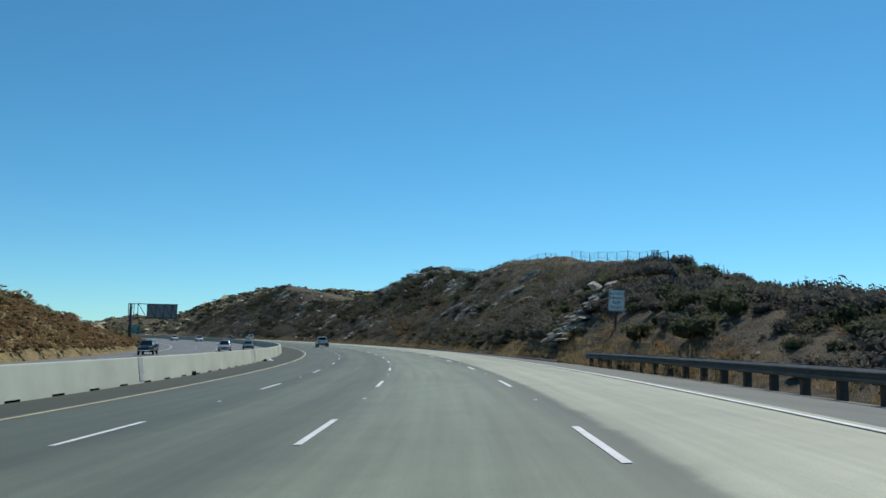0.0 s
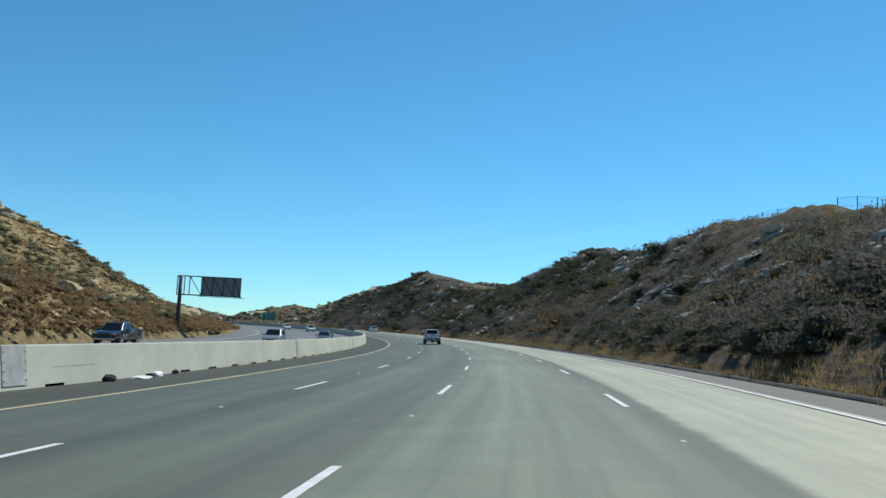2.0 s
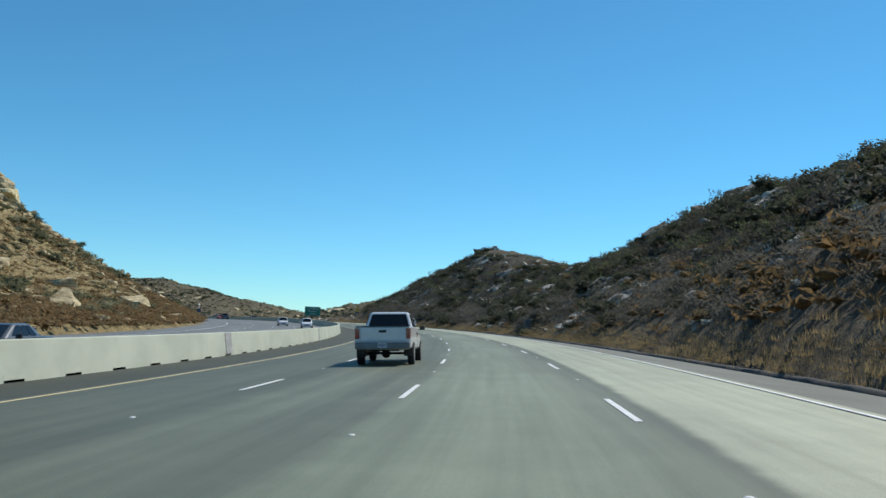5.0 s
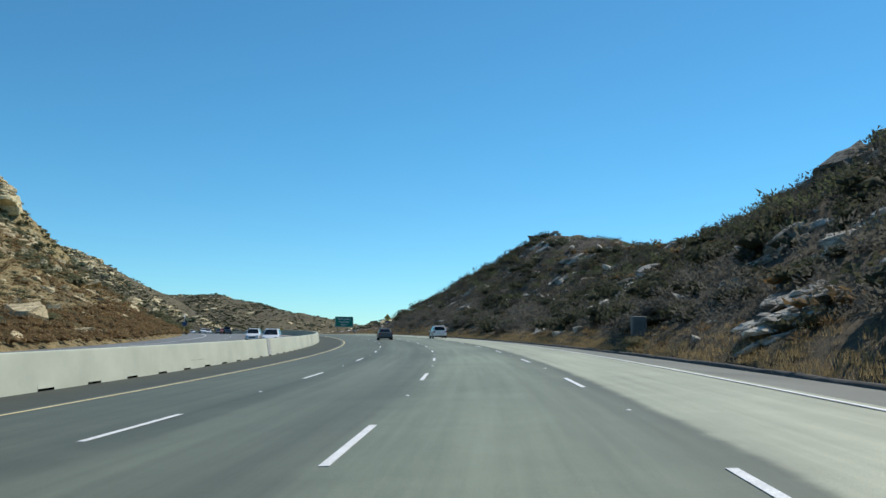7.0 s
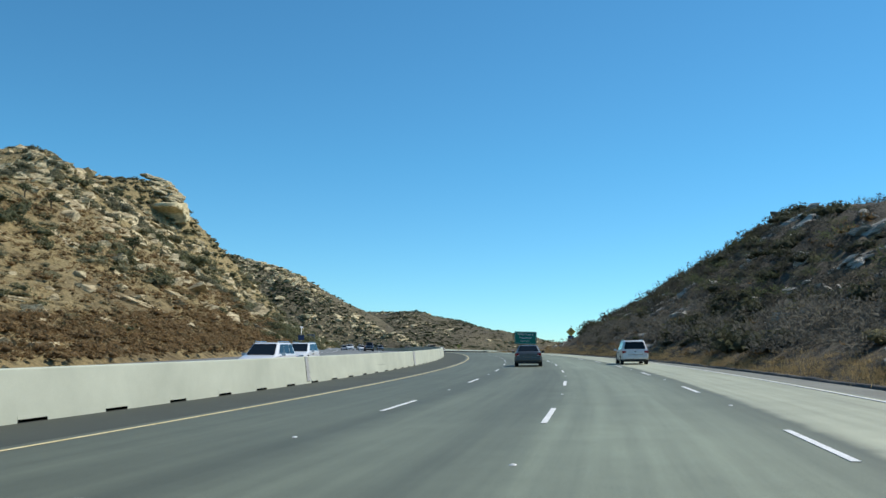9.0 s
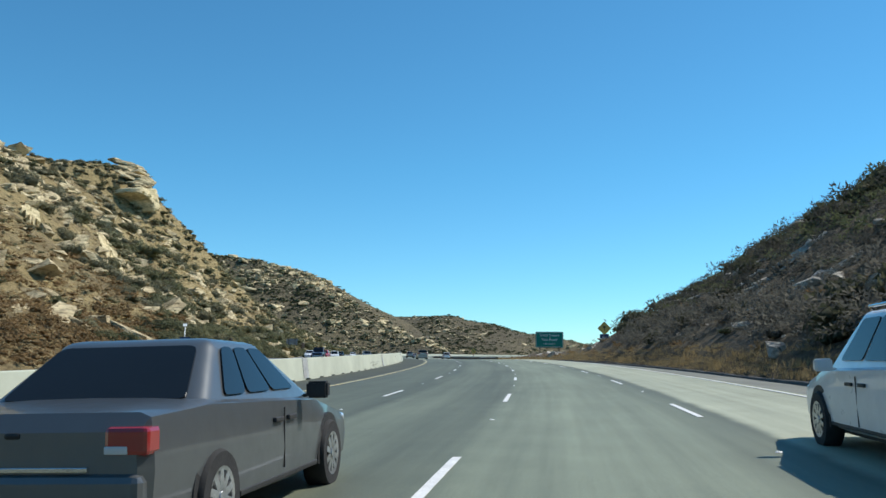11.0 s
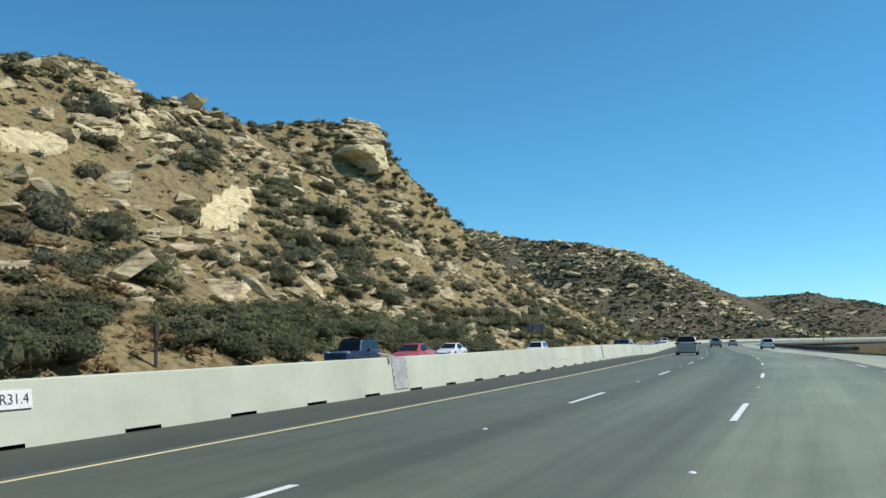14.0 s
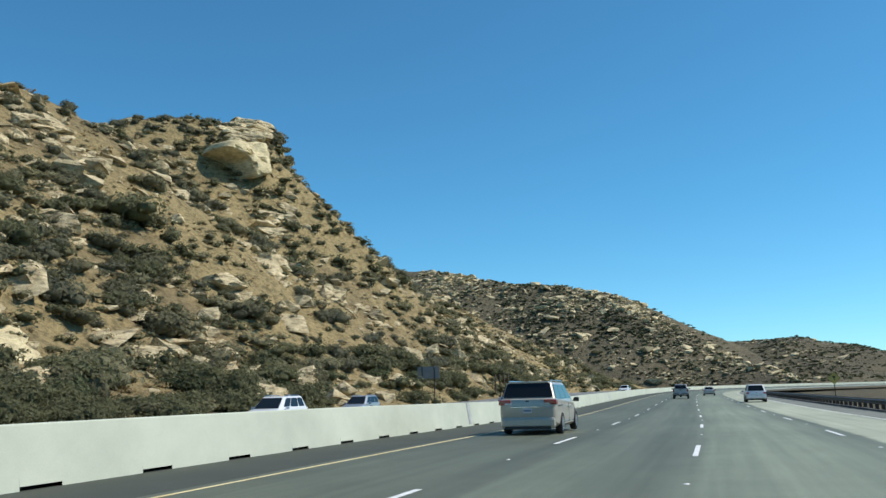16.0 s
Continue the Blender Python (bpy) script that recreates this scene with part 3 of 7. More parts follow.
def grid_mesh(name, X, Y, Z, material, rock=None):
    n, k = X.shape
    verts = np.stack([X, Y, Z], -1).reshape(-1, 3)
    idx = np.arange(n * k).reshape(n, k)
    quads = np.stack([idx[:-1, :-1], idx[1:, :-1], idx[1:, 1:], idx[:-1, 1:]], -1).reshape(-1, 4)
    me = bpy.data.meshes.new(name)
    me.vertices.add(len(verts))
    me.vertices.foreach_set("co", verts.ravel())
    me.loops.add(quads.size)
    me.loops.foreach_set("vertex_index", quads.ravel())
    me.polygons.add(len(quads))
    me.polygons.foreach_set("loop_start", np.arange(0, quads.size, 4))
    me.polygons.foreach_set("use_smooth", np.ones(len(quads), bool))
    me.update()
    me.validate()
    me.materials.append(material)
    if rock is not None:
        at_ = me.attributes.new("rock", "FLOAT", "POINT")
        at_.data.foreach_set("value", rock.ravel().astype(np.float32))
    return me


# wide ground sheet, finer towards the middle
def stretch_axis(n, near, far):
    u = np.linspace(-1, 1, n)
    return near * u + (far - near) * u ** 5


gx = stretch_axis(260, 1300, 4300)[:, None] - 500 + np.zeros((1, 260))
gy = stretch_axis(260, 1300, 4300)[None, :] + 800 + np.zeros((260, 1))
gz = ground_height(gx, gy)
g_rock = smooth_step(0.5, 0.62, fbm(gx * 0.02, gy * 0.02 + gz * 0.02, 3, 5, 0.65)) * smooth_step(4, 20, gz)
ground = tagged(new("ground", grid_mesh("ground", gx, gy, gz, SOIL_FAR, g_rock)), "dry brown hills and valley floor reaching the horizon", "ground", kind="structure")

def skirt(z, s):
    """The outer rims go down into the ground."""
    low = datum(s) - 7.0
    z[:, -1], z[0], z[-1] = low[:, -1], low[0], low[-1]


# hillside right of the road
ss = np.arange(-72, 562, 1.5)
dd = np.concatenate([np.arange(0, 30, 0.75), np.arange(30, 104, 2.0)])
SG, DG = np.meshgrid(ss, dd, indexing="ij")
hz, hr = hill_height(SG, DG + RIGHT_FOOT, 1)
hx, hy = place(SG, DG + RIGHT_FOOT)
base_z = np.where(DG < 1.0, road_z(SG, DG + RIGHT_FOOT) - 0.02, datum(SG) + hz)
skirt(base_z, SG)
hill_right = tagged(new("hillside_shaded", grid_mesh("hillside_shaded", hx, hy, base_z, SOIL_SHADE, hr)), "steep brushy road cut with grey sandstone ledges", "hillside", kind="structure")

# hillside left of the far carriageway
ss = np.arange(-72, 742, 1.75)
dd = np.concatenate([np.arange(0, 80, 1.25), np.arange(80, 172, 2.5)])
SG, DG = np.meshgrid(ss, dd, indexing="ij")
hz, hr = hill_height(SG, -DG - LEFT_FOOT, -1)
hx, hy = place(SG, -DG - LEFT_FOOT)
base_z = np.where(DG < 0.5, road_z(SG, -LEFT_FOOT) - 0.03, datum(SG) + hz - 0.3)
skirt(base_z, SG)
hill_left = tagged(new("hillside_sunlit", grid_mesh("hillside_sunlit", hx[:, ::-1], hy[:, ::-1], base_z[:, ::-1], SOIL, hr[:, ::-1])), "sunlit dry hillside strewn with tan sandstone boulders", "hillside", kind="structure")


# ---- carriageways ----
def strip(name, s0, s1, l0, l1, material, dz=0.0, thick=0.0, step=4.0, cuts=1, lane_zero=0.0, fn=None):
    """A long strip of surface between two offsets; its 'lane' map counts lanes across."""
    fn = fn or road_z
    n = max(2, int((s1 - s0) / step) + 1)
    s = np.linspace(s0, s1, n)
    ls = np.linspace(l0, l1, cuts + 1)
    SGr, LGr = np.meshgrid(s, ls, indexing="ij")
    x, y = place(SGr, LGr)
    me = grid_mesh(name, x, y, fn(SGr, LGr) + dz, material)
    me.flip_normals()
    uv = me.uv_layers.new(name="lane")
    vi = np.empty(len(me.loops), int)
    me.loops.foreach_get("vertex_index", vi)
    flat = np.stack([(LGr.ravel() - lane_zero) / 3.68, SGr.ravel() / 3.68], -1)[vi]
    uv.data.foreach_set("uv", flat.ravel())
    if thick:
        bm = bmesh.new()
        bm.from_mesh(me)
        r = bmesh.ops.extrude_face_region(bm, geom=bm.faces[:])
        bmesh.ops.translate(bm, verts=[v for v in r["geom"] if isinstance(v, bmesh.types.BMVert)], vec=(0, 0, thick))
        bmesh.ops.recalc_face_normals(bm, faces=bm.faces)
        bm.to_mesh(me)
        bm.free()
    return me


D1, D3, EDGE_L, EDGE_R, BAR_L, DIKE = -3.69, 3.76, -7.30, 7.18, -10.3, 10.45
road = tagged(new("road", strip("road", -110, 1250, -7.62, 7.5, PAVEMENT, cuts=24)), "worn grey asphalt motorway with a concrete slow lane", "road", kind="structure")
part("median_shoulder", strip("median_shoulder", -110, 1250, BAR_L - 0.25, -7.62, SHOULDER_DARK, cuts=2), road, "dark new asphalt median shoulder")
part("outer_shoulder", strip("outer_shoulder", -110, 1250, 7.5, 10.9, SHOULDER_GREY, cuts=3), road, "grey asphalt outer shoulder")
far_road = tagged(new("road_opposite", strip("road_opposite", -110, 1250, -34.4, BAR_L - 0.75, ASPHALT_FAR, cuts=8, lane_zero=-22.5)), "pale grey opposite motorway carriageway", "road", kind="structure")

part("edge_line", strip("edge_line", -110, 1250, EDGE_L - 0.055, EDGE_L + 0.055, YELLOW_LINE, 0.004, 0.004, 5), road, "worn yellow edge line")
part("edge_line", strip("edge_line", -110, 1250, EDGE_R - 0.055, EDGE_R + 0.055, WHITE_LINE, 0.004, 0.004, 5), road, "worn white edge line")
part("edge_line", strip("edge_line", -110, 1250, -13.2, -13.06, YELLOW_LINE, 0.004, 0.004, 8), far_road, "worn yellow edge line")
part("edge_line", strip("edge_line", -110, 1250, -29.2, -29.04, WHITE_LINE, 0.004, 0.004, 8), far_road, "worn white edge line")

dash = bmesh.new()
add_box(dash, (-0.055, 0, 0), (0.055, 3.66, 0.006))
DASH = from_bm("lane_dash", dash, WHITE_LINE)
dot = bmesh.new()
bmesh.ops.create_cone(dot, cap_ends=True, segments=8, radius1=0.05, radius2=0.03, depth=0.014, matrix=Matrix.Translation((0, 0, 0.007)))
DOT = from_bm("road_stud", dot, WHITE_LINE)


def tilt_at(s, l, dz):
    """Flat on the banked road."""
    x, y = place(s, l)
    x1, y1 = place(s + 3.6, l)
    z0, z1 = road_z(s, l), road_z(s + 3.6, l)
    fwd = Vector((float(x1 - x), float(y1 - y), float(z1 - z0))).normalized()
    bank = float(road_z(s, l + 0.4) - road_z(s, l - 0.4)) / 0.8
    th = float(heading(s))
    side = Vector((math.cos(th), math.sin(th), bank)).normalized()
    up = side.cross(fwd).normalized()
    side = fwd.cross(up)
    m = Matrix((side, fwd, up)).transposed().to_4x4()
    return Matrix.Translation((float(x), float(y), float(z0) + dz)) @ m


for l, first, cycle in ((D1, 3.55 - 8 * 14.624, 14.624), (0.0, 2.52 - 8 * 14.497, 14.497), (D3, -0.09 - 7 * 14.357, 14.357)):
    for k in range(62):
        s = first + k * cycle
        if s < 760:
            part("lane_dash", DASH, road, m=tilt_at(s, l, 0.004))
            if s < 480:
                part("road_stud", DOT, road, m=tilt_at(s + 9.15, l + 0.02, 0.003))
for l in (-16.9, -20.6, -24.3):
    for k in range(46):
        part("lane_dash", DASH, far_road, m=tilt_at(-60 + k * 14.6, l, 0.004))

# asphalt dike along the outer shoulder
dike = []
s = np.arange(44, 1200, 1.5)
prof_d = [(0.0, -0.05), (0.06, 0.13), (0.16, 0.16), (0.34, 0.14), (0.5, -0.1)]
px, pz = zip(*prof_d)
SGr, LGr = np.meshgrid(s, np.array(px) + DIKE, indexing="ij")
wob = 0.05 * (value_noise(SGr * 0.4, LGr * 0, 1) - 0.5)
x, y = place(SGr, LGr + wob)
me = grid_mesh("kerb", x, y, road_z(SGr, np.full_like(LGr, DIKE)) + np.array(pz)[None] * (0.62 + 0.4 * value_noise(SGr * 0.7, LGr * 0, 2)), KERB)
me.flip_normals()
tagged(new("kerb", me), "low dark asphalt kerb along the shoulder", "kerb", kind="structure")

# ---- median barrier: single-slope concrete with drain slots at its foot ----
SLOT, SLOT_W, PLATE_EVERY, PLATE_FIRST = 3.13, 0.95, 31.3, 28.9
cutst, low = [], []
k0 = 28.9 - 45 * SLOT
s = k0
while s < 760:
    for a, hgt in ((s, -0.06), (s + SLOT - SLOT_W, -0.06), (s + SLOT - SLOT_W + 0.002, 0.07), (s + SLOT - 0.002, 0.07)):
        cutst.append(a), low.append(hgt)
    s += SLOT
for a in np.arange(s, 1250, 6.0):
    cutst.append(a), low.append(-0.06)
cutst, low = np.array(cutst), np.array(low)
TOP = 1.07
front = [(0.0, None), (0.035, 0.22), (0.155, TOP - 0.02), (0.17, TOP), (0.40, TOP), (0.415, TOP - 0.02), (0.535, 0.2), (0.57, -0.06)]
SGb = np.repeat(cutst[:, None], len(front), 1)
LGb = np.array([BAR_L - f[0] for f in front])[None] + np.zeros_like(SGb)
HB = np.array([0 if f[1] is None else f[1] for f in front])[None] + np.zeros_like(SGb)
HB[:, 0] = low
LGb[:, 0] -= 0.01 * (low > 0)
x, y = place(SGb, LGb)
me = grid_mesh("median_barrier", x, y, road_z(SGb, np.full_like(SGb, BAR_L)) + HB, BARRIER)
me.polygons.foreach_set("use_smooth", [False] * len(me.polygons))
barrier = tagged(new("median_barrier", me), "pale single-slope concrete median barrier with drain slots", "barrier", kind="structure")
# added dark strip inside the open slots, in place of their shade
part("slot_shade_strip", strip("slot_shade_strip", float(cutst[0]), 760, BAR_L - 0.30, BAR_L - 0.2, SLOT_SHADE, 0.012, 0.11, 5), barrier, "dark strip standing in for shade in the drain slots")

def cover_plate():
    bm = bmesh.new()
    add_box(bm, (-0.006, -0.52, 0.10), (0.008, 0.52, 1.08))
    add_box(bm, (-0.40, -0.52, 1.072), (0.008, 0.52, 1.084))
    bmesh.ops.bevel(bm, geom=[e for e in bm.edges if e.calc_length() > 0.5], offset=0.004, segments=1, affect="EDGES")
    return from_bm("cover_plate", bm, PLATE_STEEL)


COVER = cover_plate()
bolt = bmesh.new()
bmesh.ops.create_cone(bolt, cap_ends=True, segments=6, radius1=0.022, radius2=0.018, depth=0.016, matrix=Matrix.Rotation(radians(90), 4, "Y"))
BOLT = from_bm("bolt", bolt, SIGN_STEEL)
PLATES = [(27.6, 0.55), (61.0, 1.0), (92.0, 0.6), (123.0, 0.6), (157.0, 1.0), (188.5, 0.6), (222.4, 1.0), (252.9, 0.4), (282.4, 1.0), (312.9, 1.0), (344.2, 0.75), (374.75, 1.0), (412.1, 0.62), (443.6, 0.45), (478.0, 1.0), (512.0, 1.0)]  # station, share of the full width
for s, wide in PLATES:
    m = at_road(s, BAR_L + 0.012) @ Matrix.Rotation(-math.atan(0.15), 4, "Y") @ Matrix.Diagonal((1, wide, 1, 1))
    plate = part("cover_plate", COVER, barrier, "bolted galvanised steel joint cover", m)
    for side in (-0.46, 0.46):
        for h in (0.22, 0.45, 0.68, 0.92):
            part("bolt", BOLT, plate, m=pose(0.012, side, h))
flap = bmesh.new()
add_box(flap, (-0.42, -0.06, 0), (0.1, 0.06, 0.012))
part("bent_flap", from_bm("bent_flap", flap, PLATE_STEEL), barrier, "bent loose end of a steel joint cover", at_road(374.1, BAR_L - 0.05) @ pose(0, 0, 1.1, 12, 14, 25))

# tyre scuffs along the barrier's face: station, height, length, depth
def scuff(s, h, long_, deep, tilt, seed):
    """A ragged streak that thins out towards its ends."""
    r = random.Random(seed)
    n = 14
    up = [(long_ * (k / n - 0.5), deep * (0.12 + 0.5 * math.sin(math.pi * (k + 0.4) / (n + 0.8)) ** 0.7 * r.uniform(0.55, 1.25))) for k in range(n + 1)]
    bm = bmesh.new()
    rim = [bm.verts.new((0.004, a, b)) for a, b in up] + [bm.verts.new((0.004, a, -b * r.uniform(0.5, 1.1))) for a, b in reversed(up)]
    cap = bm.faces.new(rim)
    back = [bm.verts.new((-0.004, v.co.y, v.co.z)) for v in rim]
    for k in range(len(rim)):
        bm.faces.new((rim[k - 1], back[k - 1], back[k], rim[k]))
    if cap.normal.x < 0:
        bmesh.ops.reverse_faces(bm, faces=bm.faces[:])
    out = BAR_L - 0.035 - 0.12 * (h - 0.22) / 0.83
    part("scuff", from_bm("scuff", bm, SCUFF), barrier, "dark rubber scuff", at_road(s, out) @ pose(0, 0, h, tilt) @ Matrix.Rotation(-math.atan(0.145), 4, "Y"))


for k, row in enumerate(((337.2, 0.50, 3.6, 0.035, 0.3), (336.6, 0.445, 3.0, 0.03, 0.3), (339.9, 0.49, 2.2, 0.025, 0.5), (338.2, 0.30, 2.9, 0.075, 1.6), (336.9, 0.25, 1.0, 0.15, 0.0), (339.4, 0.345, 0.7, 0.05, 0.0),
                         (268.0, 0.42, 3.0, 0.02, 0.4), (205.5, 0.35, 2.4, 0.02, 0.3), (96.0, 0.4, 3.2, 0.02, -0.4), (64.0, 0.5, 2.5, 0.015, 0.2), (398.0, 0.38, 3.4, 0.02, 0.3))):
    scuff(*row, k)

# ---- rocks and plants ----
rng = np.random.RandomState(11)
SIGN_S, SIGN_L = 37.8, 12.4  # kept clear in front of the regulatory sign


def hill_z(s, l, side):
    z, rock = hill_height(np.atleast_1d(s), np.atleast_1d(l), side)
    return datum(np.atleast_1d(s)) + z - (0.3 if side < 0 else 0.0), rock


def boulder_shape(seed, sub=2, flat=0.55, jag=0.32):
    """An angular block of bedded sandstone: the hull of a few points, its faces split and roughened along the beds."""
    r = random.Random(seed)
    bm = bmesh.new()
    for _ in range(13):
        v = Vector((r.gauss(0, 1), r.gauss(0, 1), r.gauss(0, 1))).normalized()
        v = Vector([max(-0.78, min(0.78, c * 1.25)) for c in v])
        bm.verts.new((v.x * 1.15, v.y, v.z * flat * 1.2))
    hull = bmesh.ops.convex_hull(bm, input=bm.verts[:])
    bmesh.ops.delete(bm, geom=[g for g in hull["geom_interior"] if isinstance(g, bmesh.types.BMVert)], context="VERTS")
    for _ in range(sub):
        bmesh.ops.subdivide_edges(bm, edges=bm.edges[:], cuts=1, use_grid_fill=True)
        bmesh.ops.triangulate(bm, faces=[f for f in bm.faces if len(f.verts) > 3])
    shift = Vector((seed * 3.1, seed * 1.7, 0))
    for v in bm.verts:
        k = noise.noise(v.co * 2.1 + shift) * 0.16 + noise.noise(v.co * 6 + shift) * 0.06
        bed = 0.05 * math.copysign(1, math.sin(v.co.z * 11 / flat + seed))
        v.co.x *= 1 + k + bed * 0.6
        v.co.y *= 1 + k + bed * 0.6
        v.co.z *= 1 + k * 0.7
    return bm


BOULDERS = [from_bm("boulder", boulder_shape(k, 2, 0.5 + 0.12 * (k % 4)), ROCK) for k in range(6)]
BOULDERS_GREY = [from_bm("boulder", boulder_shape(20 + k, 2, 0.55 + 0.1 * (k % 4)), ROCK_DARK) for k in range(5)]


def arrays(me):
    v = np.empty(len(me.vertices) * 3)
    me.vertices.foreach_get("co", v)
    f = np.array([list(p.vertices) for p in me.polygons])
    return v.reshape(-1, 3), f


SMALL = [arrays(from_bm("stone", boulder_shape(40 + k, 0, 0.6), ROCK)) for k in range(5)]
MIDDLE = [arrays(from_bm("stone", boulder_shape(50 + k, 1, 0.55), ROCK)) for k in range(5)]


def icosphere(sub):
    bm = bmesh.new()
    bmesh.ops.create_icosphere(bm, subdivisions=sub, radius=1.0)
    v = np.array([q.co[:] for q in bm.verts])
    f = np.array([[w.index for w in q.verts] for q in bm.faces])
    bm.free()
    return v, f


ICO = icosphere(1)
OCTA = np.array([(1, 0, 0), (0, 1, 0), (-1, 0, 0), (0, -1, 0), (0, 0, 1), (0, 0, -0.6)], float), np.array([(0, 1, 4), (1, 2, 4), (2, 3, 4), (3, 0, 4), (1, 0, 5), (2, 1, 5), (3, 2, 5), (0, 3, 5)])


def shrub(seed, lumps, leaves, size, tall=0.85, spread=0.9, ball=ICO, thin=0.5, fill=1.0, big=1.0):
    """A rounded heap of overlapping leaf domes, close with small leaves that follow the domes, and a few loose sprays at its outline."""
    r = np.random.RandomState(seed)
    rad = r.uniform(0.24, 0.44, lumps) * big
    cen = np.stack([r.normal(0, 0.36 * spread, lumps), r.normal(0, 0.36 * spread, lumps), r.uniform(0.05, 0.42, lumps) * tall], -1)
    cen[:, 2] *= np.clip(1.15 - 0.75 * np.hypot(cen[:, 0], cen[:, 1]), 0.3, 1)
    bv, bf = ball
    vs, fs, off = [], [], 0
    for c, q in zip(cen, rad):
        k = q * fill * r.uniform(0.72, 1.12, (len(bv), 1))
        vs.append(bv * k * np.array([1.1, 1.1, 0.9]) + c)
        fs.append(bf + off)
        off += len(bv)
    share = rad ** 2 / (rad ** 2).sum()
    k = r.choice(lumps, leaves, p=share)
    n = r.normal(0, 1, (leaves, 3))
    n[:, 2] = np.where(r.rand(leaves) < 0.85, np.abs(n[:, 2]), n[:, 2])
    n /= np.linalg.norm(n, axis=1)[:, None]
    reach = np.where(r.rand(leaves) < 0.72, r.uniform(0.86, 1.15, leaves), r.uniform(1.1, 1.32, leaves))
    p = cen[k] + n * (rad[k] * reach)[:, None] * np.array([1.1, 1.1, 0.9])
    p[:, 2] = np.maximum(p[:, 2], 0.02)
    n2 = n + r.normal(0, 0.42, n.shape)
    a = np.cross(n2, r.normal(0, 1, n.shape))
    a /= np.linalg.norm(a, axis=1)[:, None]
    b = np.cross(n2, a)
    b /= np.linalg.norm(b, axis=1)[:, None]
    sz = size * r.uniform(0.6, 1.4, leaves)[:, None]
    vs.append(np.stack([p - a * sz, p + a * sz, p + b * sz * thin * 2], 1).reshape(-1, 3))
    fs.append(np.arange(leaves * 3).reshape(-1, 3) + off)
    return np.concatenate(vs), np.concatenate(fs)


def brush(seed, sprays, size, tall=0.8, thin=0.4):
    """Airy scrub: narrow leaves and twigs filling a low uneven dome, with no solid body."""
    r = np.random.RandomState(seed)
    hubs = np.stack([r.normal(0, 0.42, 7), r.normal(0, 0.42, 7), r.uniform(0.15, 0.5, 7) * tall], -1)
    n = r.normal(0, 1, (sprays, 3))
    n /= np.linalg.norm(n, axis=1)[:, None]
    p = hubs[r.randint(0, 7, sprays)] + n * (0.38 * r.rand(sprays) ** 0.5)[:, None]
    p[:, 2] = np.abs(p[:, 2])
    a = n + r.normal(0, 0.6, n.shape) + np.array([0, 0, 0.5])
    a /= np.linalg.norm(a, axis=1)[:, None]
    b = np.cross(a, r.normal(0, 1, n.shape))
    b /= np.linalg.norm(b, axis=1)[:, None]
    sz = size * r.uniform(0.6, 1.5, sprays)[:, None]
    return np.stack([p - b * sz * thin, p + b * sz * thin, p + a * sz * 1.7], 1).reshape(-1, 3), np.arange(sprays * 3).reshape(-1, 3)


def twig_cloud(seed, twigs, size):
    """Loose thin dry twigs fanning out of a root."""
    r = np.random.RandomState(seed)
    n = r.normal(0, 1, (twigs, 3)) * np.array([1, 1, 0.8])
    n[:, 2] = np.abs(n[:, 2]) + 0.25
    n /= np.linalg.norm(n, axis=1)[:, None]
    p = n * r.uniform(0.15, 0.75, twigs)[:, None]
    a = n + r.normal(0, 0.3, n.shape)
    b = np.cross(n, r.normal(0, 1, n.shape))
    b /= np.linalg.norm(b, axis=1)[:, None]
    sz = size * r.uniform(0.6, 1.4, twigs)[:, None]
    return np.stack([p - b * sz * 0.16, p + b * sz * 0.16, p + a * sz * 1.6], 1).reshape(-1, 3), np.arange(twigs * 3).reshape(-1, 3)


def grass_tuft(seed, blades=42, height=0.29, spread=0.6):
    r = np.random.RandomState(seed)
    base = np.stack([r.normal(0, spread * 0.5, blades), r.normal(0, spread * 0.5, blades), np.zeros(blades)], -1)
    lean = np.stack([r.normal(0, 0.3, blades), r.normal(0, 0.3, blades), np.ones(blades)], -1)
    h = height * r.uniform(0.5, 1.2, blades)[:, None]
    th = r.uniform(0, math.pi, blades)
    w = np.stack([np.cos(th), np.sin(th), 0 * th], -1) * 0.012
    top = base + lean * h
    return np.stack([base - w, base + w, top], 1).reshape(-1, 3), np.arange(blades * 3).reshape(-1, 3)


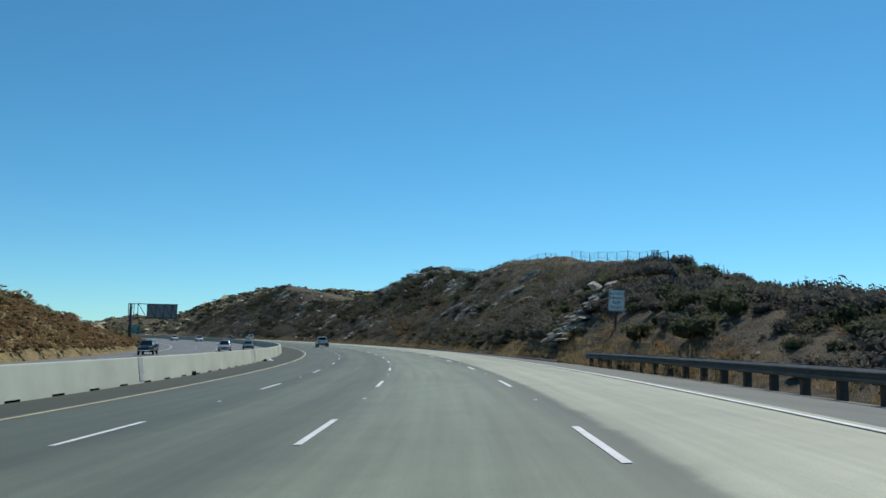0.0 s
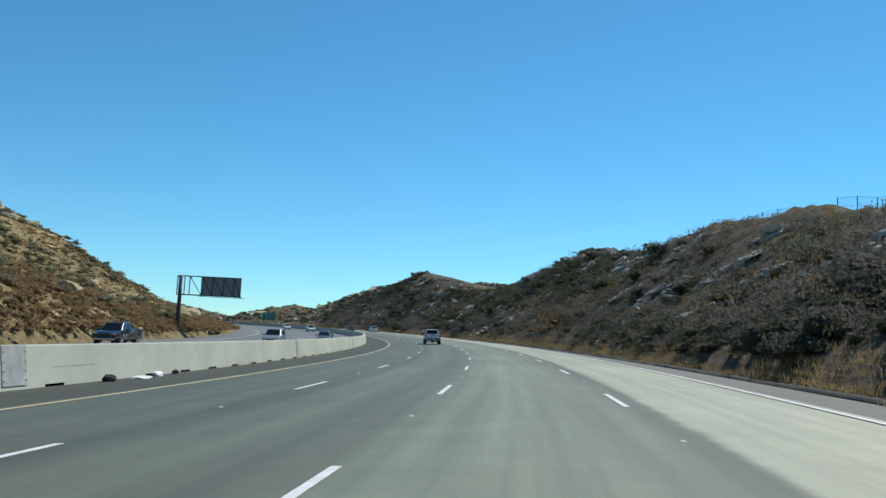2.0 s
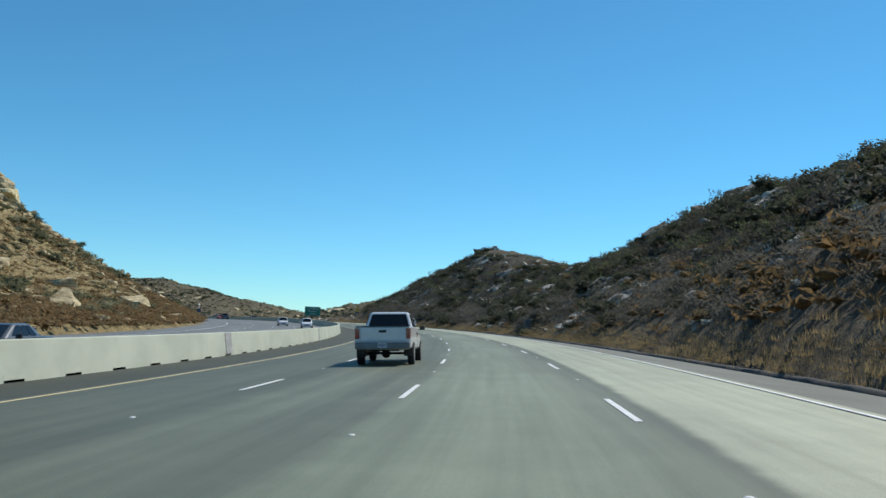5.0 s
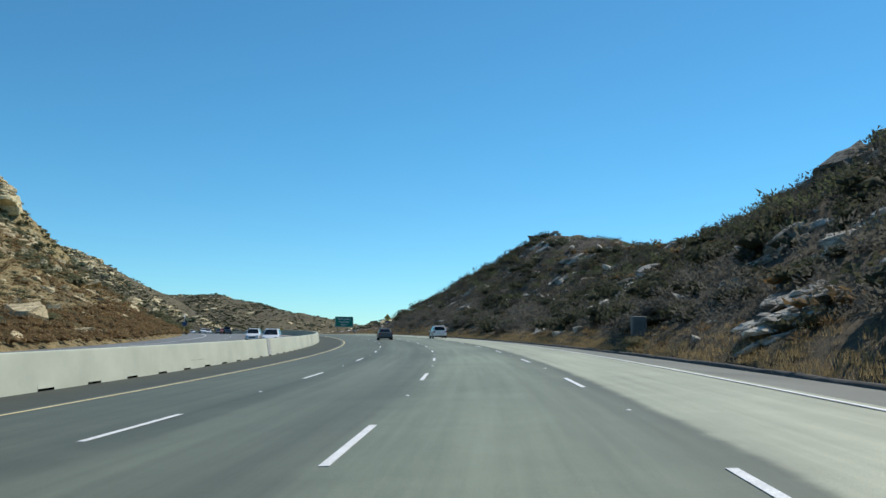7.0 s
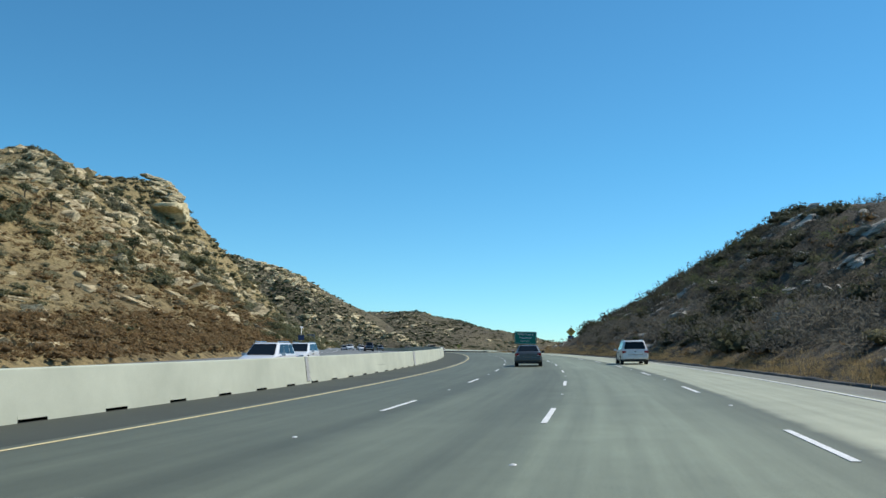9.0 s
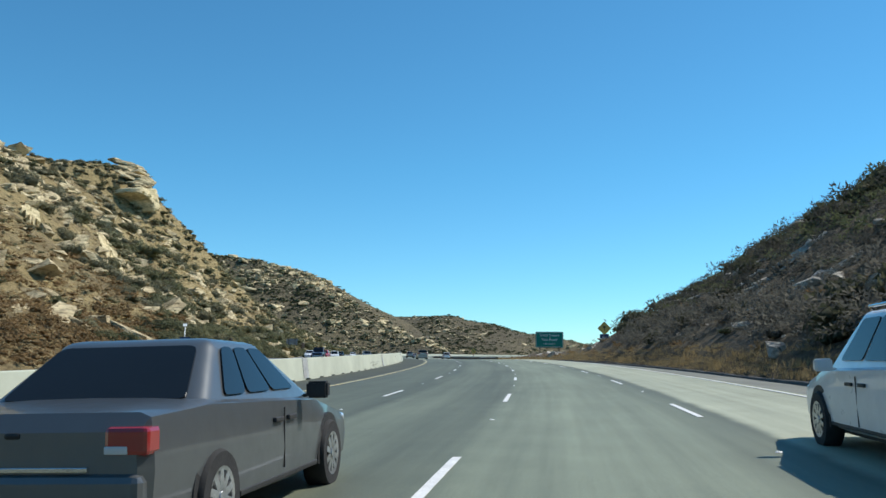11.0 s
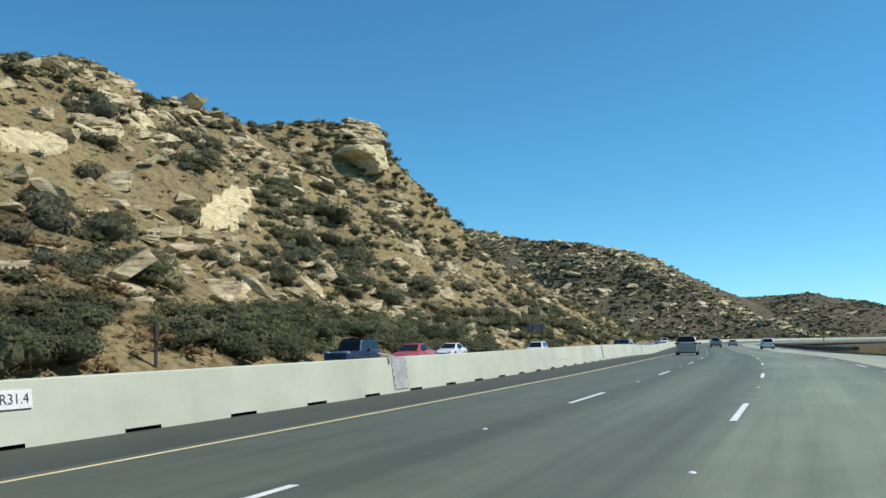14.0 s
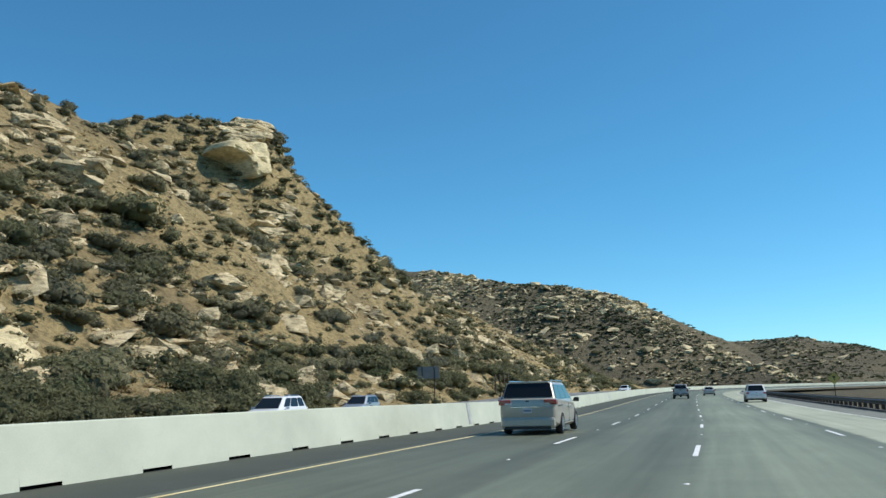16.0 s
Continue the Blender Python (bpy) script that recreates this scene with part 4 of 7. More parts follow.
def stuff(name, protos, px, py, pz, scale, material, label, category, squash=None, tilt=0.15, seed=1, smooth=False):
    """Very many of a kind in one mesh."""
    r = np.random.RandomState(seed)
    vs, fs, off = [], [], 0
    n = len(px)
    scale = np.broadcast_to(scale, (n,))
    which = r.randint(0, len(protos), n)
    for w in range(len(protos)):
        ids = np.where(which == w)[0]
        if not len(ids):
            continue
        v, f = protos[w]
        yaw = r.uniform(0, 2 * math.pi, len(ids))
        sx = scale[ids][:, None] * r.uniform(0.8, 1.25, (len(ids), 3))
        if squash is not None:
            sx[:, 2] *= squash
        c, s_ = np.cos(yaw)[:, None], np.sin(yaw)[:, None]
        q = v[None] * sx[:, None, :]
        x = q[..., 0] * c - q[..., 1] * s_
        y = q[..., 0] * s_ + q[..., 1] * c
        tx, ty = r.normal(0, tilt, (len(ids), 1)), r.normal(0, tilt, (len(ids), 1))
        z = q[..., 2] + x * tx + y * ty
        vs.append(np.stack([x + px[ids][:, None], y + py[ids][:, None], z + pz[ids][:, None]], -1).reshape(-1, 3))
        fs.append((f[None] + (np.arange(len(ids)) * len(v))[:, None, None]).reshape(-1, f.shape[1]) + off)
        off += len(ids) * len(v)
    v, f = np.concatenate(vs), np.concatenate(fs)
    me = bpy.data.meshes.new(name)
    me.vertices.add(len(v))
    me.vertices.foreach_set("co", v.ravel())
    me.loops.add(f.size)
    me.loops.foreach_set("vertex_index", f.ravel())
    me.polygons.add(len(f))
    me.polygons.foreach_set("loop_start", np.arange(0, f.size, f.shape[1]))
    me.polygons.foreach_set("use_smooth", np.full(len(f), smooth))
    me.update()
    me.materials.append(material)
    return tagged(new(name, me), label, category, kind="stuff")


def stem_mesh(seed):
    r = random.Random(seed)
    bm = bmesh.new()
    for _ in range(6):
        a = Vector((r.gauss(0, 0.06), r.gauss(0, 0.06), -0.08))
        b = a + Vector((r.gauss(0, 0.28), r.gauss(0, 0.28), r.uniform(0.35, 0.6)))
        add_tube(bm, a, b, 0.035, 0.015, 5)
    return from_bm("stem", bm, BARK)


STEMS = [stem_mesh(k) for k in range(3)]
BUSH = [shrub(k, 10, 1050, 0.066, 0.95, 0.95, ICO, fill=0.74) for k in range(5)]
BUSH_MID = [shrub(20 + k, 4, 96, 0.125, 0.85, 0.85, OCTA, fill=0.8, big=1.1) for k in range(8)]
BUSH_THICK = [shrub(90 + k, 6, 230, 0.09, 0.95, 0.95, OCTA, fill=0.82, big=1.1) for k in range(5)]
BUSH_NEAR = [brush(180 + k, 300, 0.066) for k in range(6)]
BUSH_DENSE = [shrub(110 + k, 6, 340, 0.085, 0.95, 0.9, ICO, fill=0.86, big=1.1) for k in range(5)]
BUSH_CUT = [brush(140 + k, 170, 0.085) for k in range(8)]
BUSH_BIG = [shrub(160 + k, 15, 2000, 0.052, 1.0, 1.0, ICO, fill=0.72, big=0.95) for k in range(5)]
WEEDS = [shrub(120 + k, 2, 28, 0.15, 0.6, 0.9, OCTA, thin=0.3, fill=0.7) for k in range(6)]
BUSH_FAR = [shrub(40 + k, 2, 6, 0.25, 0.8, 1.0, OCTA, fill=1.1) for k in range(5)]
TWIGS = [twig_cloud(60 + k, 90, 0.2) for k in range(5)]
TUFT = [grass_tuft(k) for k in range(6)]

BUSH_MESHES = {}
for tag, mat_ in (("green", LEAF), ("sage", LEAF_GREY_LIT), ("dark", LEAF_DARK), ("deep", LEAF_DEEP), ("olive", LEAF_LIT)):
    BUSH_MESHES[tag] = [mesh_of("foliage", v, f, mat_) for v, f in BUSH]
    for me in BUSH_MESHES[tag]:
        me.polygons.foreach_set("use_smooth", np.ones(len(me.polygons), bool))
BUSH_LABEL = {"green": "dark green chaparral bush on the hillside", "sage": "grey-green sagebrush on the dry hillside", "dark": "dense dark scrub bush at the road cut", "deep": "tall dark bush at the foot of the dry hill", "olive": "rounded olive-green bush on the dry hillside"}


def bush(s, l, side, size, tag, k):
    # left of the road green becomes the copy lightened as sunlit
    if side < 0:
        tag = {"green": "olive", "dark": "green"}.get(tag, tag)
    if math.hypot(s - SIGN_S, l - SIGN_L) < 3.0:
        l += 3.5
    x, y = place(s, l)
    z, _ = hill_z(s, l, side)
    r = random.Random(k * 7 + 1)
    m = pose(float(x), float(y), float(z[0]) - 0.06 * size, 0, 0, r.uniform(0, 360)) @ Matrix.Diagonal((size * r.uniform(0.9, 1.25), size * r.uniform(0.9, 1.25), size * r.uniform(0.75, 1.05), 1))
    ob = new("bush", BUSH_MESHES[tag][k % 5])
    ob.matrix_basis = m
    tagged(ob, BUSH_LABEL[tag], "bush", "bushes on the slopes")
    part("stem", STEMS[k % 3], ob)
    return ob


def boulder(s, l, side, size, k, grey=False, sink=0.25):
    x, y = place(s, l)
    z, _ = hill_z(s, l, side)
    r = random.Random(k * 5 + 3)
    pool = BOULDERS_GREY if grey else BOULDERS
    ob = new("boulder", pool[k % len(pool)])
    ob.matrix_basis = pose(float(x), float(y), float(z[0]) + size * (0.22 - sink * 0.5), r.gauss(0, 9), r.gauss(-12 if side > 0 else 10, 8), math.degrees(float(heading(s))) + r.gauss(0, 35)) @ Matrix.Diagonal((size * 0.5, size * r.uniform(0.42, 0.62), size * r.uniform(0.38, 0.55), 1))
    tagged(ob, "weathered grey sandstone ledge block among scrub" if grey else "large tan sandstone boulder on the hillside", "boulder", "boulders on the slopes")
    return ob


SLABS = {}
for tag, mat_ in (("tan", ROCK), ("ledge", ROCK), ("grey", ROCK_GREY), ("pale", ROCK_PALE)):
    SLABS[tag] = [mesh_of("slab", v, f, mat_) for v, f in MIDDLE]
OUTCROP_LABEL = {"ledge": "pale sandstone bed running down the brown slope", "tan": "layered tan sandstone outcrop on the sunlit hill", "grey": "broken grey sandstone ledge jutting from dark scrub", "pale": "bare pale yellow sandstone slab on the hillside"}


def outcrop(s, l, side, size, k, tag="tan"):
    """A broken ledge: slabs of one rock leaning along its beds, stacked and stepped up the slope."""
    r = random.Random(k * 13 + 5)
    flat = tag == "pale"
    x, y = place(s, l)
    z0 = float(hill_z(s, l, side)[0][0])
    th = float(heading(s))
    ob = holder("rock_outcrop", Matrix.Translation((float(x), float(y), z0)), OUTCROP_LABEL[tag], "rock outcrop", "rock outcrops")
    streak = tag in ("grey", "ledge")  # long thin beds running up the slope
    turn_ = 0.75 if side > 0 else -0.7
    rise = math.atan(float(table(RIGHT_SLOPE if side > 0 else LEFT_SLOPE, s)))
    lean = -rise if side > 0 else rise
    for q in range(7 if flat else int(6 + size * 1.3)):
        w = size * (r.uniform(0.4, 0.6) if flat else r.uniform(0.14, 0.42))
        ds, dl = r.gauss(0, 0.24 if flat else 0.3) * size, r.gauss(0, 0.13 if flat else 0.3) * size
        if streak:
            ds, dl = (-0.75 if side > 0 else 0.9) * ds + 0.25 * dl, (0.75 if side > 0 else 0.7) * ds + 0.25 * dl
        zz = float(hill_z(s + ds, l + dl, side)[0][0]) - z0
        m = Matrix.Translation((dl * math.cos(th) - ds * math.sin(th), dl * math.sin(th) + ds * math.cos(th), zz + w * (0.02 if flat else r.uniform(-0.05, 0.2))))
        m = m @ Matrix.Rotation(th, 4, "Z") @ Matrix.Rotation(lean * (1.0 if flat or streak else 0.45) + r.gauss(0, 0.06 if flat else 0.16), 4, "Y")
        if streak:
            m = m @ Matrix.Rotation(turn_ + r.gauss(0, 0.12), 4, "Z") @ Matrix.Diagonal((w * (r.uniform(0.28, 0.5) if side > 0 else 0.26), w * (r.uniform(0.6, 1.15) if side > 0 else r.uniform(1.5, 2.4)), w * r.uniform(0.2, 0.34) * (1.0 if side > 0 else 0.5), 1))
        else:
            m = m @ Matrix.Rotation(r.gauss(0.0 if flat else 0.25, 0.12), 4, "X") @ Matrix.Rotation(r.gauss(0, 0.3), 4, "Z") @ Matrix.Diagonal((w * 0.62, w * r.uniform(0.7, 1.15), w * (0.16 if flat else r.uniform(0.22, 0.42)), 1))
        part("slab", SLABS[tag][r.randrange(5)], ob, m=m)
    return ob


# the blocks that stand out on the sunlit hill: station, offset, width
BIG_LEFT = [(506, -108, 8), (479, -99, 6), (464, -95, 9), (487, -93, 6.5), (448, -61, 2.3), (488, -72, 5.5), (512, -98, 7.5), (507, -61.5, 5.4), (490, -61, 2.6),
            (515, -57, 2.4), (543, -61.6, 5.5), (553, -57, 5), (565, -45, 5), (462, -87, 6.5), (448, -83, 8.5), (433, -70, 4.2), (453, -50, 2.6), (506, -83, 3.6), (535, -85, 4.2), (530, -66, 5.5), (540, -72, 4.5)]
for k, (s, l, w) in enumerate(BIG_LEFT):
    if w > 4.5:
        outcrop(s, l, -1, w, k)
    if w < 6:
        boulder(s, l, -1, w, k)
# the long bare slabs on the sunlit hill: a sheet of rock just proud of the slope, ragged at its rim
def bare_sheet(s0, l0, half_s, half_l, turn, seed, proud, label):
    """A thin weathered sheet that follows the slope."""
    n, rings_ = 96, (0.0, 0.12, 0.24, 0.36, 0.48, 0.6, 0.72, 0.84, 0.94, 1.0, 1.02)
    x0, y0 = place(s0, l0)
    z0 = float(hill_z(s0, l0, -1)[0][0])
    verts = []
    for g in rings_:
        for k in range(n):
            a = 2 * math.pi * k / n
            edge = 1 + g * (0.22 * noise.noise(Vector((2.0 * math.cos(a), 2.0 * math.sin(a), seed))) + 0.3 * noise.noise(Vector((7 * math.cos(a), 7 * math.sin(a), seed))))
            p, q = half_s * g * edge * math.cos(a), half_l * g * edge * math.sin(a)
            ds, dl = p * math.cos(turn) - q * math.sin(turn), p * math.sin(turn) + q * math.cos(turn)
            x, y = place(s0 + ds, l0 + dl)
            z = float(hill_z(s0 + ds, l0 + dl, -1)[0][0])
            lift = (proud if g < 1.0 else -0.9) + proud * noise.noise(Vector((ds * 0.3, dl * 0.3, seed))) * (g < 1.0)
            verts.append((float(x - x0), float(y - y0), z - z0 + lift))
    faces = []
    for i in range(len(rings_) - 1):
        faces += [(i * n + k, i * n + (k + 1) % n, (i + 1) * n + (k + 1) % n, (i + 1) * n + k) for k in range(n)]
    me = mesh_of("slab", verts, faces, ROCK_PALE, True)
    me.set_sharp_from_angle(angle=radians(40))
    ob = holder("rock_outcrop", Matrix.Translation((float(x0), float(y0), z0)), label, "rock outcrop", "rock outcrops")
    part("slab", me, ob)
    return ob


bare_sheet(462.0, -71.8, 20.0, 2.1, -0.37, 4, 0.45, "long bare pale yellow sandstone sheet on the hillside")
bare_sheet(425.0, -75.6, 12.5, 1.7, -0.36, 6, 0.8, "pale bed of sandstone standing out along the hillside")
bare_sheet(447.5, -83.6, 7.0, 2.2, -0.3, 7, 0.6, "pale bed of sandstone high on the hillside")
bare_sheet(464.0, -90.4, 6.0, 2.2, -0.3, 8, 0.6, "pale bed of sandstone near the hill's brow")
bare_sheet(461.0, -53.0, 2.2, 6.0, 0.45, 9, 0.22, "narrow pale rock scar above the roadside bushes")
for k, (s, l, w) in enumerate(((134.6, -39.1, 5.0), (135.4, -42.0, 4.0), (133.6, -36.4, 3.4), (119.5, -35.4, 3.0), (150, -44, 4.0))):
    outcrop(s, l, -1, w, 340 + k, "ledge")
outcrop(566, -45, -1, 4.5, 73, "pale")
outcrop(464, -96, -1, 7.0, 75, "pale")
# the cliff that crowns the hill: one massive undercut block, pitted by the weather, and broken beds above it
def carved_block(outline, depth, seed, material, pits=0, rough=0.5, lean=0.0):
    """A weathered block from its outline (x, z) as seen from the front, rounded towards the front and roughened; local y goes back."""
    n, pts = 64, [Vector((x, 0, z)) for x, z in outline]
    m = len(pts)
    ring = []
    for k in range(n):
        q = k * m / n
        i, f = int(q), q - int(q)
        p0, p1, p2, p3 = pts[i - 1], pts[i % m], pts[(i + 1) % m], pts[(i + 2) % m]
        curve = 0.5 * (2 * p1 + (p2 - p0) * f + (2 * p0 - 5 * p1 + 4 * p2 - p3) * f * f + (3 * p1 - p0 - 3 * p2 + p3) * f ** 3)
        ring.append(curve.lerp(p1.lerp(p2, f), 0.6))
    mid = sum(ring, Vector()) / n
    reach = max((p - mid).length for p in ring)
    r = random.Random(seed)
    holes = [(mid + (ring[r.randrange(n)] - mid) * r.uniform(0.1, 0.75), r.uniform(0.05, 0.09) * reach) for _ in range(pits)]
    layers = [(0.12, 0.0), (0.3, 0.0), (0.48, 0.0), (0.66, 0.0), (0.82, 0.01), (0.93, 0.03), (1.0, 0.1), (1.01, 0.25), (1.0, 0.45), (0.96, 0.7), (0.85, 1.0)]
    shift = Vector((seed * 5.3, seed * 2.9, seed))
    bm = bmesh.new()
    rows = []
    for grow, back in layers:
        row = []
        for p in ring:
            v = mid + (p - mid) * grow
            v.y = back * depth + lean * (v.z - mid.z)
            big, fine = noise.noise(v * (2.2 / reach) + shift), noise.noise(v * (6.0 / reach) + shift)
            bed = noise.noise(Vector((v.x * 0.6 / reach, v.y * 0.6 / reach, v.z * 9.0 / reach)) + shift)
            push = rough * (0.55 * big + 0.25 * fine + 0.3 * bed)
            out = (p - mid).normalized()
            v += out * push * (0.3 + 0.7 * min(1, grow)) + Vector((0, -1, 0)) * push * (1.2 if back < 0.05 else 0.2)
            for c, w in holes:
                d = math.hypot(v.x - c.x, v.z - c.z)
                if back < 0.05 and d < w:
                    v.y += w * 1.6 * (1 - (d / w) ** 2)
            row.append(bm.verts.new(v))
        rows.append(row)
    for a, b in zip(rows, rows[1:]):
        for k in range(n):
            bm.faces.new((a[k], a[(k + 1) % n], b[(k + 1) % n], b[k]))
    bm.faces.new(rows[0][::-1]), bm.faces.new(rows[-1])
    bmesh.ops.triangulate(bm, faces=bm.faces[:])
    me = from_bm("slab", bm, material, True)
    me.set_sharp_from_angle(angle=radians(28))
    return me


view = math.atan2(0.913, 0.407)
cliff = holder("rock_outcrop", pose(-308.6, 422.9, 0, 0, 0, math.degrees(view)), "massive layered sandstone cliff crowning the hill", "rock outcrop", "rock outcrops")
part("slab", carved_block([(-4.2, 1.3), (-3.6, 2.7), (-1.2, 3.3), (1.6, 3.6), (4.6, 4.2), (7.0, 4.5), (7.4, 2.0), (7.1, -1.2), (6.9, -2.9), (5.0, -3.6), (3.0, -4.5), (2.0, -4.2), (1.5, -2.6), (1.0, -0.8), (-1.4, 0.3)], 12, 3, ROCK_PALE, 9, 0.62, 0.3), cliff, "massive undercut pale sandstone block", pose(0.6, -0.5, 54.4, 0, 0, 46))
r = random.Random(8)
for k in range(60):  # beds stepping back up the shoulder above the block, then loose ones down the slope
    if k < 38:
        f = (k + r.uniform(-0.5, 0.5)) / 37.0
        u, v, z = 3.6 - r.uniform(0, 5.5) - 7.0 * r.random() ** 3, 1.5 + 34.0 * f, 58.0 + 15.6 * f + r.uniform(-0.3, 0.5)
        w, h = r.uniform(3.4, 7.0), r.uniform(0.8, 1.5)
    else:
        u, w, h = r.uniform(-22, -9) if k < 52 else r.uniform(5, 13), r.uniform(2.4, 5.0), r.uniform(0.9, 1.9)
        v = r.uniform(-5, 3)
        pc = cliff.matrix_basis @ Vector((u, v, 0))
        sk, lk = stations_of([pc.x], [pc.y])
        z = float(hill_z(sk, lk, -1)[0][0]) + 0.1
    half = [(-w * 0.5, -h * 0.2), (-w * 0.42, h * 0.35), (-w * 0.1, h * 0.5), (w * 0.3, h * 0.45), (w * 0.5, h * 0.1), (w * 0.42, -h * 0.4), (0, -h * 0.5), (-w * 0.35, -h * 0.45)]
    part("slab", carved_block(half, w * 0.8, 20 + k, ROCK, 0, 0.34, 0.4), cliff, m=pose(u, v, z, r.gauss(4, 3), r.gauss(6, 4), r.gauss(20, 16)))
for k in range(120):
    s, l, w = 392 + rng.uniform(0, 300) ** 0.98, -rng.uniform(42, 108), 1.6 + 4.0 * rng.rand() ** 1.7
    if math.hypot((s - 514) / 16, (l + 73) / 9) > 1 and math.hypot((s - 461) / 20, (l + 71.5 + 0.38 * (s - 461)) / 5) > 1:
        outcrop(s, l, -1, min(w, 2.4) if l > -62 else w, 100 + k)
for k in range(30):
    outcrop(70 + rng.uniform(0, 270), -(LEFT_FOOT + rng.uniform(8, 50)), -1, rng.uniform(1.8, 4.6), 300 + k, "ledge")
# ledges on the shaded cut
BIG_RIGHT = [(86, 20, 5.0), (104, 17, 4.6), (112, 22, 5.0), (133, 19, 4.4), (214, 20, 4.6), (119, 18.5, 4), (222, 42, 7), (228, 41, 7), (236, 43, 6), (228, 32, 6), (324, 36, 6), (346, 41, 7), (352, 45, 6), (196, 18, 5), (199, 12.9, 2), (96, 21, 4.4), (145, 21, 4.4), (260, 31, 6)]
LEDGES = []
for k, (s, l, w) in enumerate(BIG_RIGHT):
    outcrop(s, l, 1, w, k + 30, "grey")
    LEDGES.append((s, l, w))
# bare faces of thin pale beds that climb the cut: from (station, offset) to (station, offset)
def layered_face(low_end, high_end, n, spread, seed, label):
    mid = ((low_end[0] + high_end[0]) / 2, (low_end[1] + high_end[1]) / 2)
    x, y = place(*mid)
    face = holder("rock_outcrop", Matrix.Translation((float(x), float(y), float(hill_z(*mid, 1)[0][0]))), label, "rock outcrop", "rock outcrops")
    r = random.Random(seed)
    for k in range(n):
        u = k / n
        s, l = low_end[0] + (high_end[0] - low_end[0]) * u + r.gauss(0, spread), low_end[1] + (high_end[1] - low_end[1]) * u + r.gauss(0, 0.3)
        px_, py_ = place(s, l)
        m = Matrix.Translation(Vector((float(px_), float(py_), float(hill_z(s, l, 1)[0][0]) + r.uniform(0.15, 0.5))) - face.matrix_basis.translation)
        m = m @ pose(0, 0, 0, r.gauss(-4, 5), r.gauss(-16, 6), math.degrees(float(heading(s))) + r.gauss(0, 14))
        part("slab", SLABS["grey"][r.randrange(5)], face, m=m @ Matrix.Diagonal((r.uniform(0.4, 0.75), r.uniform(0.5, 1.1), r.uniform(0.14, 0.28), 1)))
    for k in range(5):
        LEDGES.append((low_end[0] + (high_end[0] - low_end[0]) * k / 4, low_end[1] + (high_end[1] - low_end[1]) * k / 4, 2.0 + 2.0 * spread))


layered_face((50.6, 12.0), (51.6, 16.2), 100, 1.4, 77, "pale layered sandstone face rising through the scrub")
layered_face((199.8, 12.4), (201.4, 15.4), 46, 1.2, 78, "grey layered ledge low on the dark road cut")
layered_face((241.0, 14.6), (249.0, 21.6), 60, 1.3, 79, "long grey band of broken beds climbing the road cut")
layered_face((249.5, 22.0), (262.0, 27.4), 44, 1.2, 80, "upper grey band of broken beds in the road cut")
KNOBS = [(228, 50, 5.0, 0.6), (233, 50, 5.5, 0.6), (238, 49, 4.8, 0.55), (242, 50, 6.0, 0.6), (247, 48, 4.6, 0.6), (229.5, 33.0, 3.4, 0.3), (232.5, 32.2, 4.2, 0.3), (235.5, 33.0, 3.8, 0.3), (238.5, 34.0, 3.6, 0.3), (234.0, 34.6, 4.6, 0.2), (347.0, 41.2, 3.8, 0.35), (349.5, 42.6, 4.0, 0.45), (352.5, 44.0, 3.4, 0.45)]
for k, (s, l, w, sink) in enumerate(KNOBS):
    boulder(s, l, 1, w, k + 4, grey=True, sink=sink)
for k in range(64):
    s = 70 + rng.uniform(0, 330)
    LEDGES.append((s, RIGHT_FOOT + min(rng.uniform(7, 29), float(table(RIGHT_CREST, s) / table(RIGHT_SLOPE, s)) - 5), rng.uniform(2.0, 5.0)))
    outcrop(*LEDGES[-1][:2], 1, LEDGES[-1][2], 200 + k, "grey")


def scatter(n, s0, s1, d0, d1, side, keep, seed):
    r = np.random.RandomState(seed)
    k = np.arange(n) + seed  # an even spread, then shaken a little
    s = s0 + (s1 - s0) * ((k * 0.7548776662 + r.normal(0, 0.0015, n)) % 1.0)
    d = d0 + (d1 - d0) * ((k * 0.5698402910 + r.normal(0, 0.012, n)) % 1.0)
    l = (RIGHT_FOOT + d) if side > 0 else -(LEFT_FOOT + d)
    x, y = place(s, l)
    ok = keep(x, y, s, d, r.rand(n))
    s, l, x, y = s[ok], l[ok], x[ok], y[ok]
    z, rock = hill_z(s, l, side)
    return s, l, x, y, z, rock


# boulders of middle size as things of their own, then the stones
s, l, x, y, z, rock = scatter(1700, 395, 690, 6, 88, -1, lambda x, y, s, d, u: u < 0.12 + 0.5 * (fbm(x * 0.05, y * 0.05, 6, 3) > 0.55), 5)
for k in range(min(190, len(s))):
    boulder(float(s[k]), float(l[k]), -1, float(1.0 + 2.6 * rng.rand() ** 2.5), k)
s, l, x, y, z, rock = scatter(700, 30, 420, 4, 42, 1, lambda x, y, s, d, u: fbm(x * 0.06 + 40, y * 0.06, 5, 3) + 0.2 * u > 0.62, 6)
for k in range(min(70, len(s))):
    boulder(float(s[k]), float(l[k]), 1, float(0.5 + 1.3 * rng.rand() ** 2), k, grey=True)

s, l, x, y, z, rock = scatter(13000, 60, 690, 2, 120, -1, lambda x, y, s, d, u: u < (0.22 + 0.75 * smooth_step(0.48, 0.62, fbm(x * 0.04, y * 0.04, 6, 3))) * (0.16 + 0.84 * smooth_step(300, 390, s)), 21)
ok = np.hypot((s - 514) / 15, (l + 73) / 9) > 1
s, l, x, y, z = s[ok], l[ok], x[ok], y[ok], z[ok]
